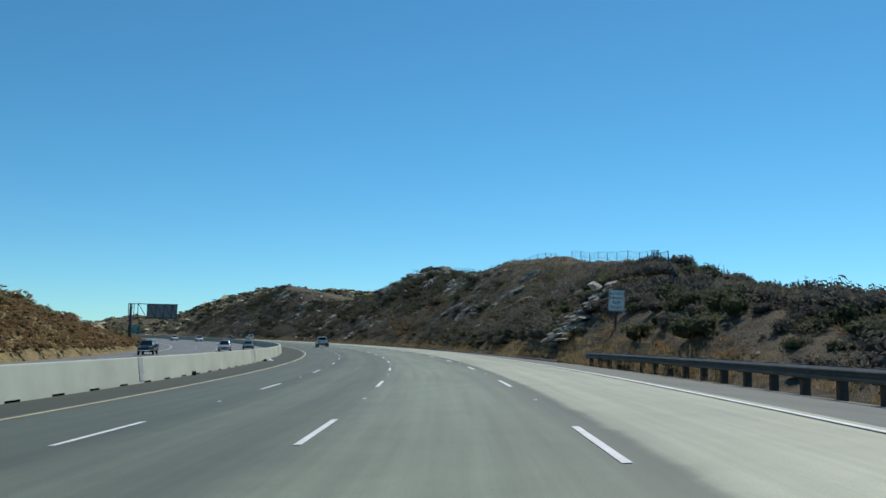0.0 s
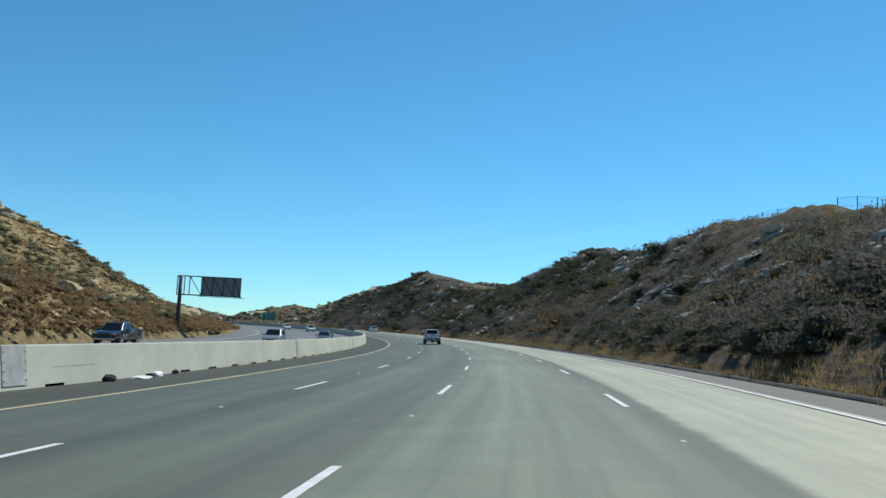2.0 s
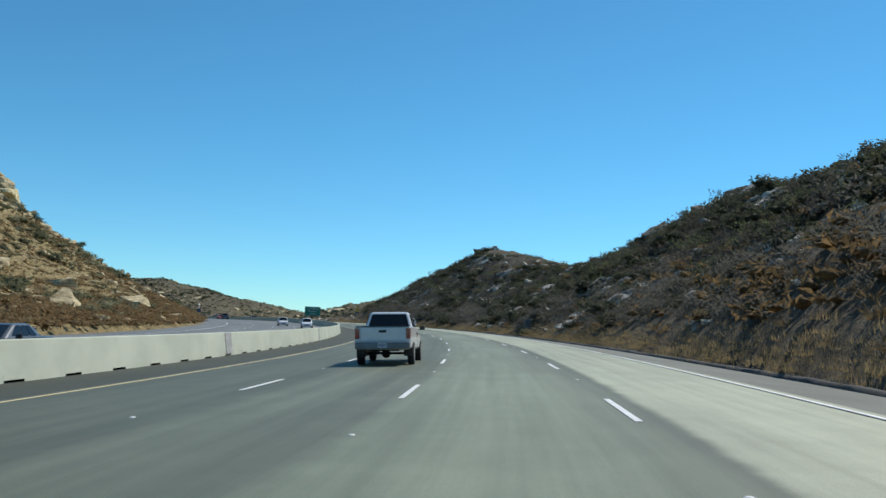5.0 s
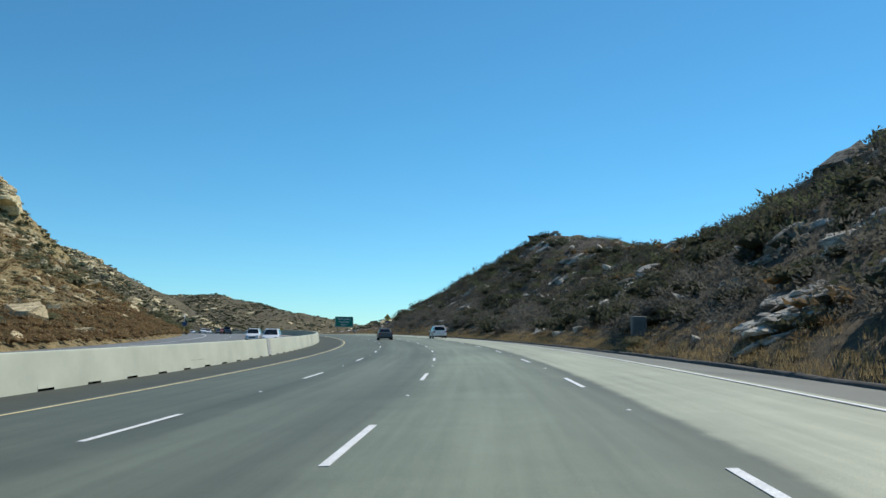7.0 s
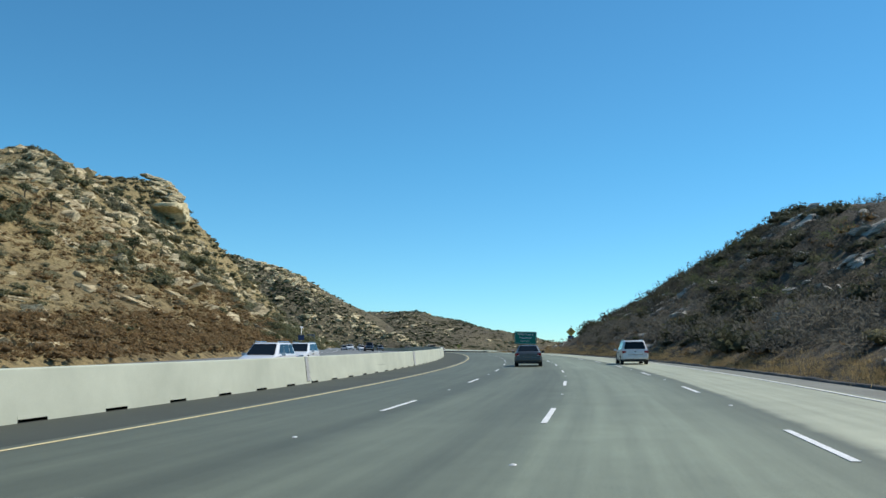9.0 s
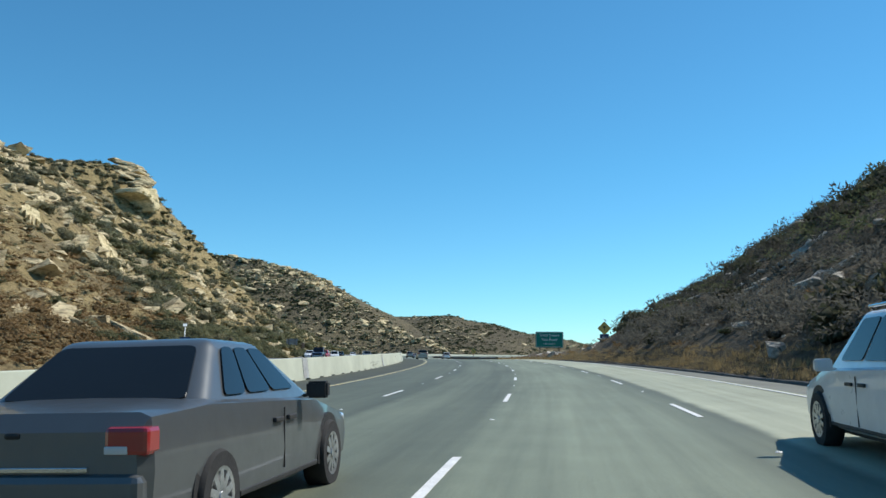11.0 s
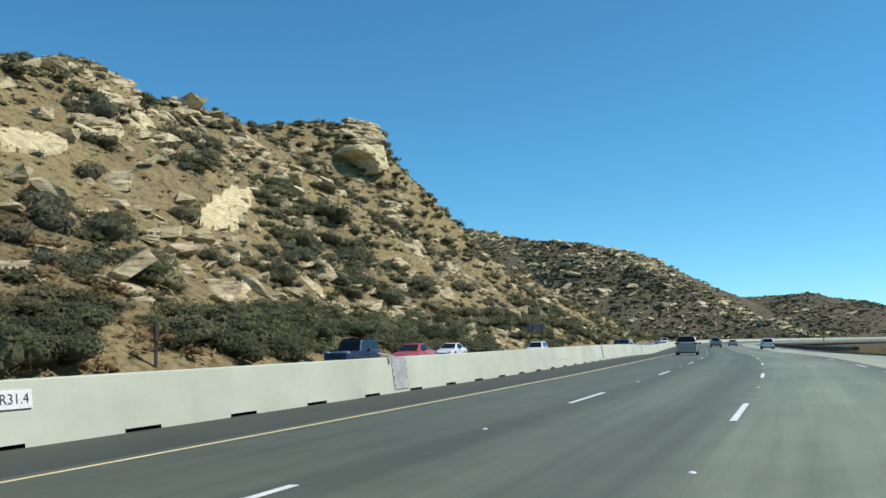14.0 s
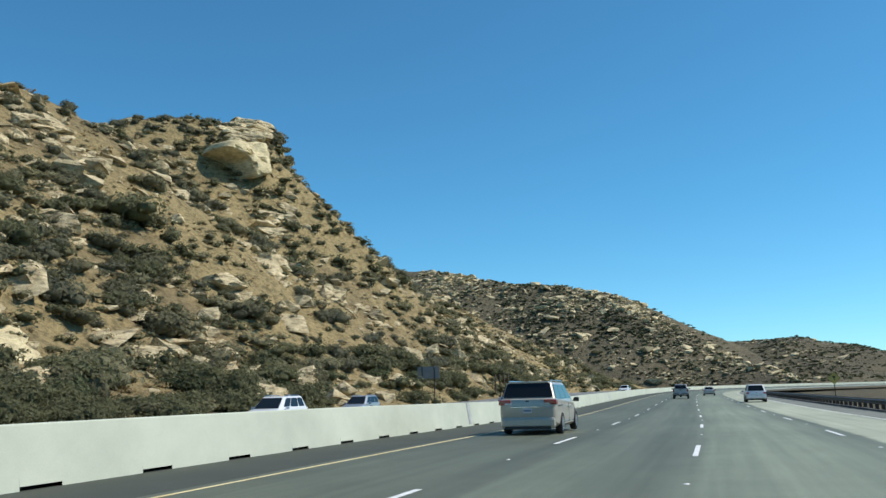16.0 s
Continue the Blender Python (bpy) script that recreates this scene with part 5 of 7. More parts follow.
stuff("stones_sunlit", MIDDLE, x[:1900], y[:1900], z[:1900], 0.5 + 2.3 * rng.rand(1900) ** 2.6, ROCK, "loose tan sandstone blocks over the slope", "stones", 0.7, 0.25)
stuff("rubble_sunlit", SMALL, x[1900:], y[1900:], z[1900:], 0.15 + 0.6 * rng.rand(len(x) - 1900) ** 2, ROCK, "small tan sandstone rubble over the slope", "stones", 0.7, 0.25)
s, l, x, y, z, rock = scatter(4200, -20, 440, 1.5, 45, 1, lambda x, y, s, d, u: u < 0.08 + 0.8 * smooth_step(0.46, 0.6, fbm(x * 0.06 + 40, y * 0.06, 5, 3)), 22)
stuff("stones_shaded", SMALL, x, y, z, 0.15 + 0.9 * rng.rand(len(x)) ** 3.5, ROCK_GREY, "grey sandstone rubble in the brushy cut", "stones", 0.65, 0.3)

# bushes that stand out: station, offset, width
LEFT_BUSH = [(442, -80, 5.5), (465, -81, 7), (420, -60, 6), (441, -66, 5), (484, -77, 6), (504, -76, 9), (532, -77, 6), (539, -67, 5.5), (444, -55, 7), (409, -48, 6.5), (475, -67, 6), (494, -65, 7), (520, -84, 6),
             (408, -39, 6), (427, -41, 6), (464, -47, 8), (491, -46, 8), (517, -44, 8), (401, -38.5, 5.5), (416, -40, 6), (436, -42, 7), (447, -43, 7), (456, -44, 7), (475, -46, 8), (503, -45, 7), (530, -43, 7), (392, -40, 5.5)]
k = 0
for s, l, w in LEFT_BUSH:
    bush(s, l, -1, w * 0.52, "green" if (k % 3) else "sage", k)
    if l > -52:
        bush(s + 3, l - 2.5, -1, w * 0.42, "green", k + 40)
        bush(s - 2.5, l + 1.6, -1, w * 0.34, "dark", k + 90)
    else:
        for q in range(2):
            bush(s + (q - 0.5) * 0.5 * w, l + 0.22 * w * math.sin(k + q * 2.1), -1, w * (0.30 + 0.05 * (k + q) % 0.12), ("green", "sage", "green")[q], k + 50 + q * 17)
    k += 1
def off_sheets(s, l):
    return math.hypot((s - 461) / 19, (l + 71.5 + 0.38 * (s - 461)) / 4.5) > 1 and math.hypot((s - 425) / 12, (l + 75.6 + 0.38 * (s - 425)) / 3) > 1 and math.hypot((s - 461) / 5.5, (l + 53) / 10) > 1


mass_s, mass_l, mass_w = [], [], []
while len(mass_s) < 560:
    s, l = 392 + rng.uniform(0, 215), -rng.uniform(43, 106)
    if off_sheets(s, l) and rng.rand() < 0.10 + 1.2 * float(smooth_step(0.42, 0.56, fbm(s * 0.045, l * 0.06, 2, 3))) and math.hypot((s - 514) / 14, (l + 72) / 9) > 1:
        grown = 0.9 + 2.4 * rng.rand() ** 1.5
        mass_s.append(s), mass_l.append(l), mass_w.append(grown)
        if grown > 1.5:  # neighbours grown into one mass with it
            for _ in range(2):
                mass_s.append(s + rng.normal(0, 0.9) * grown), mass_l.append(l + rng.normal(0, 0.6) * grown), mass_w.append(grown * 0.75)
mass_s, mass_l, mass_w = np.array(mass_s), np.array(mass_l), np.array(mass_w)
crest_s = np.concatenate([rng.uniform(538, 612, 130), rng.uniform(445, 538, 90)])  # brush along the brow
crest_l = -(LEFT_FOOT + table(LEFT_CREST, crest_s) / table(LEFT_SLOPE, crest_s)) + rng.uniform(-6, 12, 220)
mass_s, mass_l, mass_w = np.concatenate([mass_s, crest_s]), np.concatenate([mass_l, crest_l]), np.concatenate([mass_w, rng.uniform(0.8, 1.9, 220)])
lat, dep = rng.uniform(-38, -5, 120), rng.uniform(-26, 3, 120)  # and thick over the shoulder beside the beds
brow_s, brow_l = stations_of(-341.0 + 0.40 * lat - 0.917 * dep, 441.5 + 0.917 * lat + 0.40 * dep)
big_s, big_l = np.array([411, 405, 416, 408, 429, 433, 441, 424, 459, 466, 453, 470.0]), np.array([-55, -54, -57, -58, -71, -72.5, -80, -62, -62, -63.5, -61, -66.0])  # the broadest clumps
mass_s, mass_l, mass_w = np.concatenate([mass_s, brow_s, big_s]), np.concatenate([mass_l, brow_l, big_l]), np.concatenate([mass_w, rng.uniform(0.9, 1.9, 120), np.array([3.2, 2.6, 2.6, 2.2, 2.4, 2.0, 1.8, 1.8, 2.2, 2.4, 1.8, 2.0])])
ok = np.hypot((mass_s - 553) / 12, (mass_l + 86) / 8) > 1  # the cliff stays bare
mass_s, mass_l, mass_w = mass_s[ok], mass_l[ok], mass_w[ok]
x, y = place(mass_s, mass_l)
z = hill_z(mass_s, mass_l, -1)[0]
for part_of, mat_, name, label in ((0, LEAF_GREY_LIT, "chaparral_clumps", "rounded dark olive chaparral clumps on the dry hill"), (1, LEAF_GREY, "sage_clumps", "rounded grey-green sage clumps on the dry hill")):
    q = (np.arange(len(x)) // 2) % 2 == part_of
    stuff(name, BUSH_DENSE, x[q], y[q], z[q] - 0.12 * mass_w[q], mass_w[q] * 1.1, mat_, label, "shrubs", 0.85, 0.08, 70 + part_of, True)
for k in range(44):
    s = 352 + k * 5.9 + rng.uniform(-1.5, 1.5)
    bush(s, -(37.5 + rng.uniform(0, 4.5)), -1, rng.uniform(1.1, 2.3), ("green", "dark", "sage", "green")[k % 4], k + 7)
for k in range(48):
    s = 46 + k * 6.1 + rng.uniform(-2, 2)
    bush(s, RIGHT_FOOT + rng.uniform(2.6, 8), 1, rng.uniform(0.7, 1.5), ("dark", "dark", "green", "sage")[k % 4], k)
for k in range(36):
    s = -6 + k * 1.98 + rng.uniform(-1, 1)
    bush(s, RIGHT_FOOT + rng.uniform(3, 11), 1, rng.uniform(0.7, 1.25), ("dark", "green")[k % 2], k + 3)
for k, (s, l, w) in enumerate(((217.3, 11.8, 0.9), (216.2, 11.6, 0.7), (218.6, 11.7, 0.6))):
    bush(s, l, 1, w, "sage", k + 2)

for k, (s, l, w) in enumerate(((46.5, 16.6, 1.6), (47.6, 18.6, 1.8), (44.2, 16.0, 1.7), (41.8, 15.2, 1.4), (51.0, 19.4, 1.6), (43.2, 17.8, 1.8), (221.6, 13.3, 1.7), (223.4, 13.0, 1.6), (219.8, 14.4, 1.8), (217.4, 14.6, 1.6))):
    bush(s, l, 1, w, "dark", k + 5)

def crown_mesh(seed, material):
    """An open crown: leaf clumps of several sizes with gaps between them."""
    r = np.random.RandomState(seed)
    v, f, off = [], [], 0
    for k in range(9):
        a, q = r.uniform(0, 2 * math.pi), r.uniform(0.1, 0.62)
        c = np.array([q * math.cos(a), q * math.sin(a), 1.05 + r.uniform(-0.3, 0.38) - 0.35 * q])
        cv, cf = shrub(seed * 31 + k, 4, 150, 0.055, 0.8, 0.8, OCTA, fill=0.6)
        v.append(cv * r.uniform(0.42, 0.7) + c), f.append(cf + off)
        off += len(cv)
    return mesh_of("crown", np.concatenate(v), np.concatenate(f), material)


def tree(s, l, side, height, seed, material, label):
    x, y = place(s, l)
    ob = holder("tree", pose(float(x), float(y), float(hill_z(s, l, side)[0][0]) - 0.1, 0, 0, seed * 70) @ Matrix.Scale(height / 1.75, 4), label, "tree")
    r = random.Random(seed)
    bm = bmesh.new()
    fork = Vector((r.gauss(0, 0.05), r.gauss(0, 0.05), 0.55))
    add_tube(bm, (0, 0, -0.1), fork, 0.07, 0.05, 8)
    for k in range(6):
        a = k * 1.05 + r.uniform(-0.3, 0.3)
        knee = fork + Vector((0.22 * math.cos(a), 0.22 * math.sin(a), r.uniform(0.2, 0.34)))
        add_tube(bm, fork, knee, 0.035, 0.025, 6)
        add_tube(bm, knee, knee + Vector((0.25 * math.cos(a + 0.3), 0.25 * math.sin(a + 0.3), r.uniform(0.2, 0.4))), 0.025, 0.01, 5)
    part("trunk", from_bm("trunk", bm, BARK), ob, "dark forked trunk with limbs")
    part("crown", crown_mesh(seed, material), ob, "open leafy crown")
    return ob


for k, (s, l, side, h) in enumerate(((404, 30.8, 1, 5.0), (445.3, 46.8, 1, 7.2), (361.3, -75.2, -1, 3.6), (373.3, -64.9, -1, 3.8), (357, -78, -1, 3.0), (470, -92.2, -1, 5.0))):
    tree(s, l, side, h, k + 3, LEAF_DARK if side > 0 else LEAF, "small dark tree rising above the roadside scrub" if side > 0 else "lone small tree on the hill's skyline")
for k in range(26):  # tall scrub where the cut runs out
    bush(370 + k * 1.9 + rng.uniform(-1, 1), RIGHT_FOOT + 11 + rng.uniform(0, 16), 1, rng.uniform(0.9, 1.7), ("dark", "dark", "green")[k % 3], k + 21)

for k, (s, l, w, sink) in enumerate(KNOBS[5:]):  # scrub grown over the knobs of rock
    bush(s + 0.9, l + 1.2, 1, 0.32 * w, "dark", k + 3)

# a dark mass of tall scrub behind the far verge
for k, (s, l, w) in enumerate(((370, -37.0, 1.7), (373, -38.4, 2.2), (376.5, -37.6, 2.5), (380, -38.6, 2.7), (383.5, -37.4, 2.5), (387, -38.4, 2.4), (390, -37.2, 1.8), (378, -41, 2.6), (385, -41.5, 2.4))):
    bush(s, l, -1, w, "deep", k + 61)

# a green thicket along the far carriageway
s, l, x, y, z, rock = scatter(900, 366, 715, 1.2, 13, -1, lambda x, y, s, d, u: (u < (1.05 - d / 12) * (0.2 + 0.8 * (fbm(x * 0.07, y * 0.07, 12, 3) > 0.46))) & (np.abs(s - 430 - 0.5 * d) > 2.5) & (np.abs(s - 399) > 4) & (np.abs(s - 462) > 3), 30)
low_ = np.arange(len(x)) % 3 == 0
tall_ = (np.arange(len(x)) % 3 == 1) & (fbm(x * 0.07, y * 0.07, 12, 3) > 0.44)
stuff("thicket_tall", BUSH_BIG, x[tall_], y[tall_], z[tall_] - 0.3, 1.9 + 1.7 * rng.rand(int(tall_.sum())) ** 1.2, LEAF_LIT, "tall rounded dark green shrubs along the far carriageway", "shrubs", 0.85, 0.05, smooth=True)
x, y, z = x[low_], y[low_], z[low_]
stuff("thicket", BUSH_THICK, x, y, z - 0.15, 1.3 + 1.5 * rng.rand(len(x)) ** 1.3, LEAF_LIT, "green thicket at the foot of the dry hill", "shrubs", 0.85, 0.05, smooth=True)

s, l, x, y, z, rock = scatter(620, -20, 82, 1.8, 17, 1, lambda x, y, s, d, u: (u < 0.78) & (np.hypot(s - 51, d + RIGHT_FOOT - 14) > 3.6) & (np.hypot(s - SIGN_S, d + RIGHT_FOOT - SIGN_L) > 2.6), 38)
cut = len(x) // 2
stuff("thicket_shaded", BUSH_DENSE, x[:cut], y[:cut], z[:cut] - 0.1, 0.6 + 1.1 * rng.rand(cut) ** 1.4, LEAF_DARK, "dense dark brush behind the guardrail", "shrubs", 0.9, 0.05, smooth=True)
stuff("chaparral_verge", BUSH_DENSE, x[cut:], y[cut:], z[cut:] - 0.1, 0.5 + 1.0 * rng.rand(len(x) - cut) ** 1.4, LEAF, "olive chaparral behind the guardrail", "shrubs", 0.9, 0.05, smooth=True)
s, l, x, y, z, rock = scatter(420, 70, 130, 1.7, 5.5, 1, lambda x, y, s, d, u: u < 0.8, 52)
stuff("thicket_kerb", BUSH_THICK, x, y, z - 0.1, 0.45 + 0.8 * rng.rand(len(x)) ** 1.4, LEAF_GREY, "low grey-brown brush behind the kerb", "shrubs", 0.9, 0.05, smooth=True)
# dry weeds that mottle the sunlit slope
s, l, x, y, z, rock = scatter(8200, 240, 730, 2, 100, -1, lambda x, y, s, d, u: u < 0.45 + 0.5 * (fbm(x * 0.06 + 2, y * 0.06, 9, 3) > 0.5), 39)
straw = np.arange(len(x)) % 5 < 2
stuff("straw_mounds", WEEDS, x[straw], y[straw], z[straw] - 0.04, 0.6 + 1.1 * rng.rand(int(straw.sum())) ** 1.5, GRASS, "pale straw-coloured grass mounds over the slope", "grass", 0.7, 0.05, smooth=True)
x, y, z = x[~straw], y[~straw], z[~straw]
stuff("dry_weeds", WEEDS, x, y, z - 0.04, 0.45 + 0.9 * rng.rand(len(x)) ** 1.5, WEED, "tan and straw-coloured dry weeds over the slope", "weeds", 0.7, 0.05, smooth=True)


def before_crest(s, d, side, past):
    crest, slope = (RIGHT_CREST, RIGHT_SLOPE) if side > 0 else (LEFT_CREST, LEFT_SLOPE)
    return d < np.maximum(table(crest, s), 2) / table(slope, s) + past


s, l, x, y, z, rock = scatter(14500, 60, 735, 4, 110, -1, lambda x, y, s, d, u: (u < np.where(s > 600, 0.55, np.where(s > 365, 0.25, np.where(s > 230, 0.1, 0.02))) + np.where(s > 365, 0.5, np.where(s > 230, 0.3, 0.07)) * smooth_step(0.44, 0.54, fbm(x * 0.05 + 9, y * 0.05, 2, 4))) & before_crest(s, d, -1, 7), 31)
half = int(len(x) * 0.45)
mass = smooth_step(0.46, 0.6, fbm(x * 0.05 + 9, y * 0.05, 2, 4))
stuff("chaparral_sunlit", BUSH_MID, x[:half], y[:half], z[:half] - 0.1, (0.7 + 1.3 * rng.rand(half) ** 1.7) * (0.75 + 0.95 * mass[:half]), LEAF_LIT, "olive-green chaparral dotted over the dry hill", "shrubs", 0.75, 0.05, smooth=True)
stuff("sage_sunlit", BUSH_MID, x[half:], y[half:], z[half:] - 0.1, (0.5 + 1.2 * rng.rand(len(x) - half) ** 1.6) * (0.75 + 0.95 * mass[half:]), LEAF_GREY_LIT, "grey-green sage dotted over the dry hill", "shrubs", 0.7, 0.05, smooth=True)
def off_ledges(s, l):
    """Bare where the grey ledges come out of the slope."""
    ok = np.ones(np.shape(s), bool)
    for a, b, w in LEDGES:
        ok &= np.hypot(s - a, l - b) > 0.5 * w
    return ok


s, l, x, y, z, rock = scatter(9000, -60, 480, 2.4, 52, 1, lambda x, y, s, d, u: (u < 0.8 + 0.5 * smooth_step(0.42, 0.58, fbm(x * 0.05 + 3, y * 0.05, 1, 3))) & before_crest(s, d, 1, np.where((s > 88) & (s < 165), -0.5, np.where(s > 320, 0.0, 8))) & off_ledges(s, d + RIGHT_FOOT) & ((s < 338) | (d > 0.2 * (s - 350) + 0.8)) & ((s < 383) | (d > 15)), 32)
size = (0.95 + 1.55 * rng.rand(len(x)) ** 1.4) * np.where(before_crest(s, l - RIGHT_FOOT, 1, -4), 1.0, 0.62)
near = (l < RIGHT_FOOT + 8.5) & (s > 60)
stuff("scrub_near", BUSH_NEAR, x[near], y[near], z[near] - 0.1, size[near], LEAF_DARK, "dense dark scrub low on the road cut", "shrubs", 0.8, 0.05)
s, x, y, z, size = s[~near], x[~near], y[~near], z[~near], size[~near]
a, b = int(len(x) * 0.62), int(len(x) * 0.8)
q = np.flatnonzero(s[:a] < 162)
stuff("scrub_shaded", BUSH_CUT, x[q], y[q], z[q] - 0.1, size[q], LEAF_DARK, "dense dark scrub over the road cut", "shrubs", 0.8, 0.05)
# same scrub past station 162, shade put into its leaf colour
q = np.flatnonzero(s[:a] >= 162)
stuff("scrub_slate", BUSH_CUT, x[q], y[q], z[q] - 0.1, size[q], LEAF_DARK_SHADE, "dense scrub darkened for shade over the higher road cut", "shrubs", 0.8, 0.05)
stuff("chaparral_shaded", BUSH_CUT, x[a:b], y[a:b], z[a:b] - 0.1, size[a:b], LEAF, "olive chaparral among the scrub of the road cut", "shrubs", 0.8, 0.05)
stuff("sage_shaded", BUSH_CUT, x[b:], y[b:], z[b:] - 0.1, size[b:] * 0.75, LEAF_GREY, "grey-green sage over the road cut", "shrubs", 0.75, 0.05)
s, l, x, y, z, rock = scatter(3000, 30, 440, 2.6, 42, 1, lambda x, y, s, d, u: (u < np.where(s > 160, 0.12, 0.06) + np.where(s > 160, 1.1, 0.34) * smooth_step(np.where(s > 160, 0.44, 0.48), np.where(s > 160, 0.54, 0.58), fbm(s * 0.05 + 8, d * 0.08, 5, 3))) & before_crest(s, d, 1, np.where(s < 165, -4, -1)) & off_ledges(s, d + RIGHT_FOOT) & ((s < 338) | (d > 0.2 * (s - 350) + 1.5)) & (np.hypot(s - SIGN_S, d + RIGHT_FOOT - SIGN_L) > 4), 66)
stuff("dark_masses", BUSH_THICK, x, y, z - 0.15, 1.0 + 1.5 * rng.rand(len(x)) ** 1.5, LEAF_DEEP, "dark rounded shrubs grown together over the road cut", "shrubs", 0.85, 0.05, smooth=True)
# dry brush
s, l, x, y, z, rock = scatter(9500, 50, 400, 0.5, 62, -1, lambda x, y, s, d, u: u < (1.15 - d / 75) * (0.55 + 0.45 * (fbm(x * 0.06, y * 0.06, 15, 3) > 0.46)), 33)
a = np.arange(len(x)) % 5 > 1
tan = np.arange(len(x)) % 5 == 1
stuff("dry_weeds_sunlit", WEEDS, x[tan], y[tan], z[tan] - 0.05, 0.7 + 1.2 * rng.rand(int(tan.sum())) ** 1.4, WEED, "tan dry weeds among the buckwheat", "weeds", 0.7, 0.05, smooth=True)
stuff("buckwheat_sunlit", WEEDS, x[a], y[a], z[a] - 0.05, 0.8 + 1.5 * rng.rand(int(a.sum())) ** 1.4, LEAF_DRY, "orange-brown buckwheat mounds at the slope's foot", "brush", 0.7, 0.05, smooth=True)
x, y, z = x[~a & ~tan], y[~a & ~tan], z[~a & ~tan]
foot = scatter(3600, 50, 380, 0.4, 13, -1, lambda x, y, s, d, u: u < 0.9, 64)
stuff("buckwheat_foot", WEEDS, foot[2], foot[3], foot[4] - 0.05, 0.8 + 1.2 * rng.rand(len(foot[2])) ** 1.4, LEAF_DRY, "rust-brown buckwheat along the far verge", "brush", 0.75, 0.05, smooth=True)
stuff("dry_brush_sunlit", TWIGS, x, y, z - 0.05, 0.3 + 0.55 * rng.rand(len(x)), LEAF_DRY, "orange-brown dry buckwheat brush at the slope's foot", "brush", 0.8, 0.05)
s, l, x, y, z, rock = scatter(2200, -10, 440, 1.0, 22, 1, lambda x, y, s, d, u: u < (0.3 + 0.5 * (fbm(x * 0.07, y * 0.07, 4, 2) > 0.5)) * np.where((s > 162) & (d > 3), 0.3, 1.0), 34)
stuff("dry_brush_shaded", TWIGS, x, y, z - 0.05, 0.3 + 0.6 * rng.rand(len(x)), LEAF_DRY, "brown dry brush on the road cut", "brush", 0.8, 0.05)
s, l, x, y, z, rock = scatter(4200, 40, 430, 2.0, 34, 1, lambda x, y, s, d, u: u < 1.4 * smooth_step(0.54, 0.62, fbm(s * 0.04 + 3, d * 0.09 + s * 0.03, 3, 3)) * (1.1 - d / 40) * (0.15 + 0.85 * (s < 165)), 61)
stuff("buckwheat_shaded", WEEDS, x, y, z + 0.1, 1.0 + 1.3 * rng.rand(len(x)) ** 1.4, LEAF_DRY, "rust-brown buckwheat patches on the road cut", "brush", 0.8, 0.05, smooth=True)
# dry grass
s, l, x, y, z, rock = scatter(6000, -10, 470, 0.25, 2.5, 1, lambda x, y, s, d, u: u < (1.15 - d / 2.5) * (0.55 + 0.45 * (fbm(x * 0.3, y * 0.3, 8, 2) > 0.45)), 35)
stuff("verge_grass", TUFT, x, y, z - 0.02, 0.5 + 0.6 * rng.rand(len(x)) ** 1.3, GRASS, "straw-coloured dry grass along the kerb", "grass", 1.0, 0.1)
s, l, x, y, z, rock = scatter(5200, 300, 620, 0.3, 100, -1, lambda x, y, s, d, u: u < 0.3 + 0.6 * (fbm(x * 0.03 + 5, y * 0.03, 7, 2) > 0.5), 36)
stuff("hill_grass", TUFT, x, y, z - 0.02, 0.6 + 0.8 * rng.rand(len(x)), GRASS, "straw-coloured dry grass over the sunlit hill", "grass", 0.8, 0.1)

# far hills: shrubs and rocks on the ridges
r = np.random.RandomState(77)
fx = np.concatenate([r.uniform(-1180, -620, 21000), r.uniform(-1450, -450, 6000), r.uniform(-330, 40, 5500), r.uniform(-1350, -380, 11000)])
fy = np.concatenate([r.uniform(780, 1090, 21000), r.uniform(1090, 1900, 6000), r.uniform(690, 860, 5500), r.uniform(1330, 1760, 11000)])
fz = ground_height(fx, fy)
ok = (fz > 5) & (r.rand(len(fx)) < np.where((fz < 85) & (fx < -840) & (fy < 1090), 0.62, 0.3) + 0.75 * smooth_step(0.40, 0.56, fbm(fx * 0.012, fy * 0.012, 1, 4)))
fx, fy, fz = fx[ok], fy[ok], fz[ok]
u = r.rand(len(fx))
share = 0.14 + 0.36 * smooth_step(60, 105, fz) + 0.35 * smooth_step(-880, -760, fx) * (fy < 1090) + 0.4 * (smooth_step(0.5, 0.6, fbm(fx * 0.009 + 7, fy * 0.009, 6, 4)) - 0.5)
stone = u < share
far_size = np.where(fy < 1090, 1.0, 1.25)
stuff("far_shrubs", BUSH_FAR, fx[~stone], fy[~stone], fz[~stone] - 0.5, (1.9 + 4.2 * r.rand(int((~stone).sum())) ** 1.5) * far_size[~stone], LEAF, "dark chaparral speckling the far hills", "shrubs", 0.6, 0.05, smooth=True)
size = (0.9 + 2.6 * r.rand(int(stone.sum())) ** 1.8 + 6.0 * r.rand(int(stone.sum())) ** 14) * far_size[stone]
stuff("far_rocks", SMALL, fx[stone], fy[stone], fz[stone], size, ROCK, "pale sandstone outcrops on the far hills", "stones", 0.55, 0.2)

# litter blown against the foot of the barrier
def crumple(seed, size, flat):
    r = random.Random(seed)
    bm = bmesh.new()
    bmesh.ops.create_icosphere(bm, subdivisions=2, radius=1.0)
    for v in bm.verts:
        v.co *= 0.75 + 0.5 * r.random()
        v.co = Vector((v.co.x * size, v.co.y * size * 1.6, max(0.0, v.co.z * flat + flat * 0.6)))
    return bm


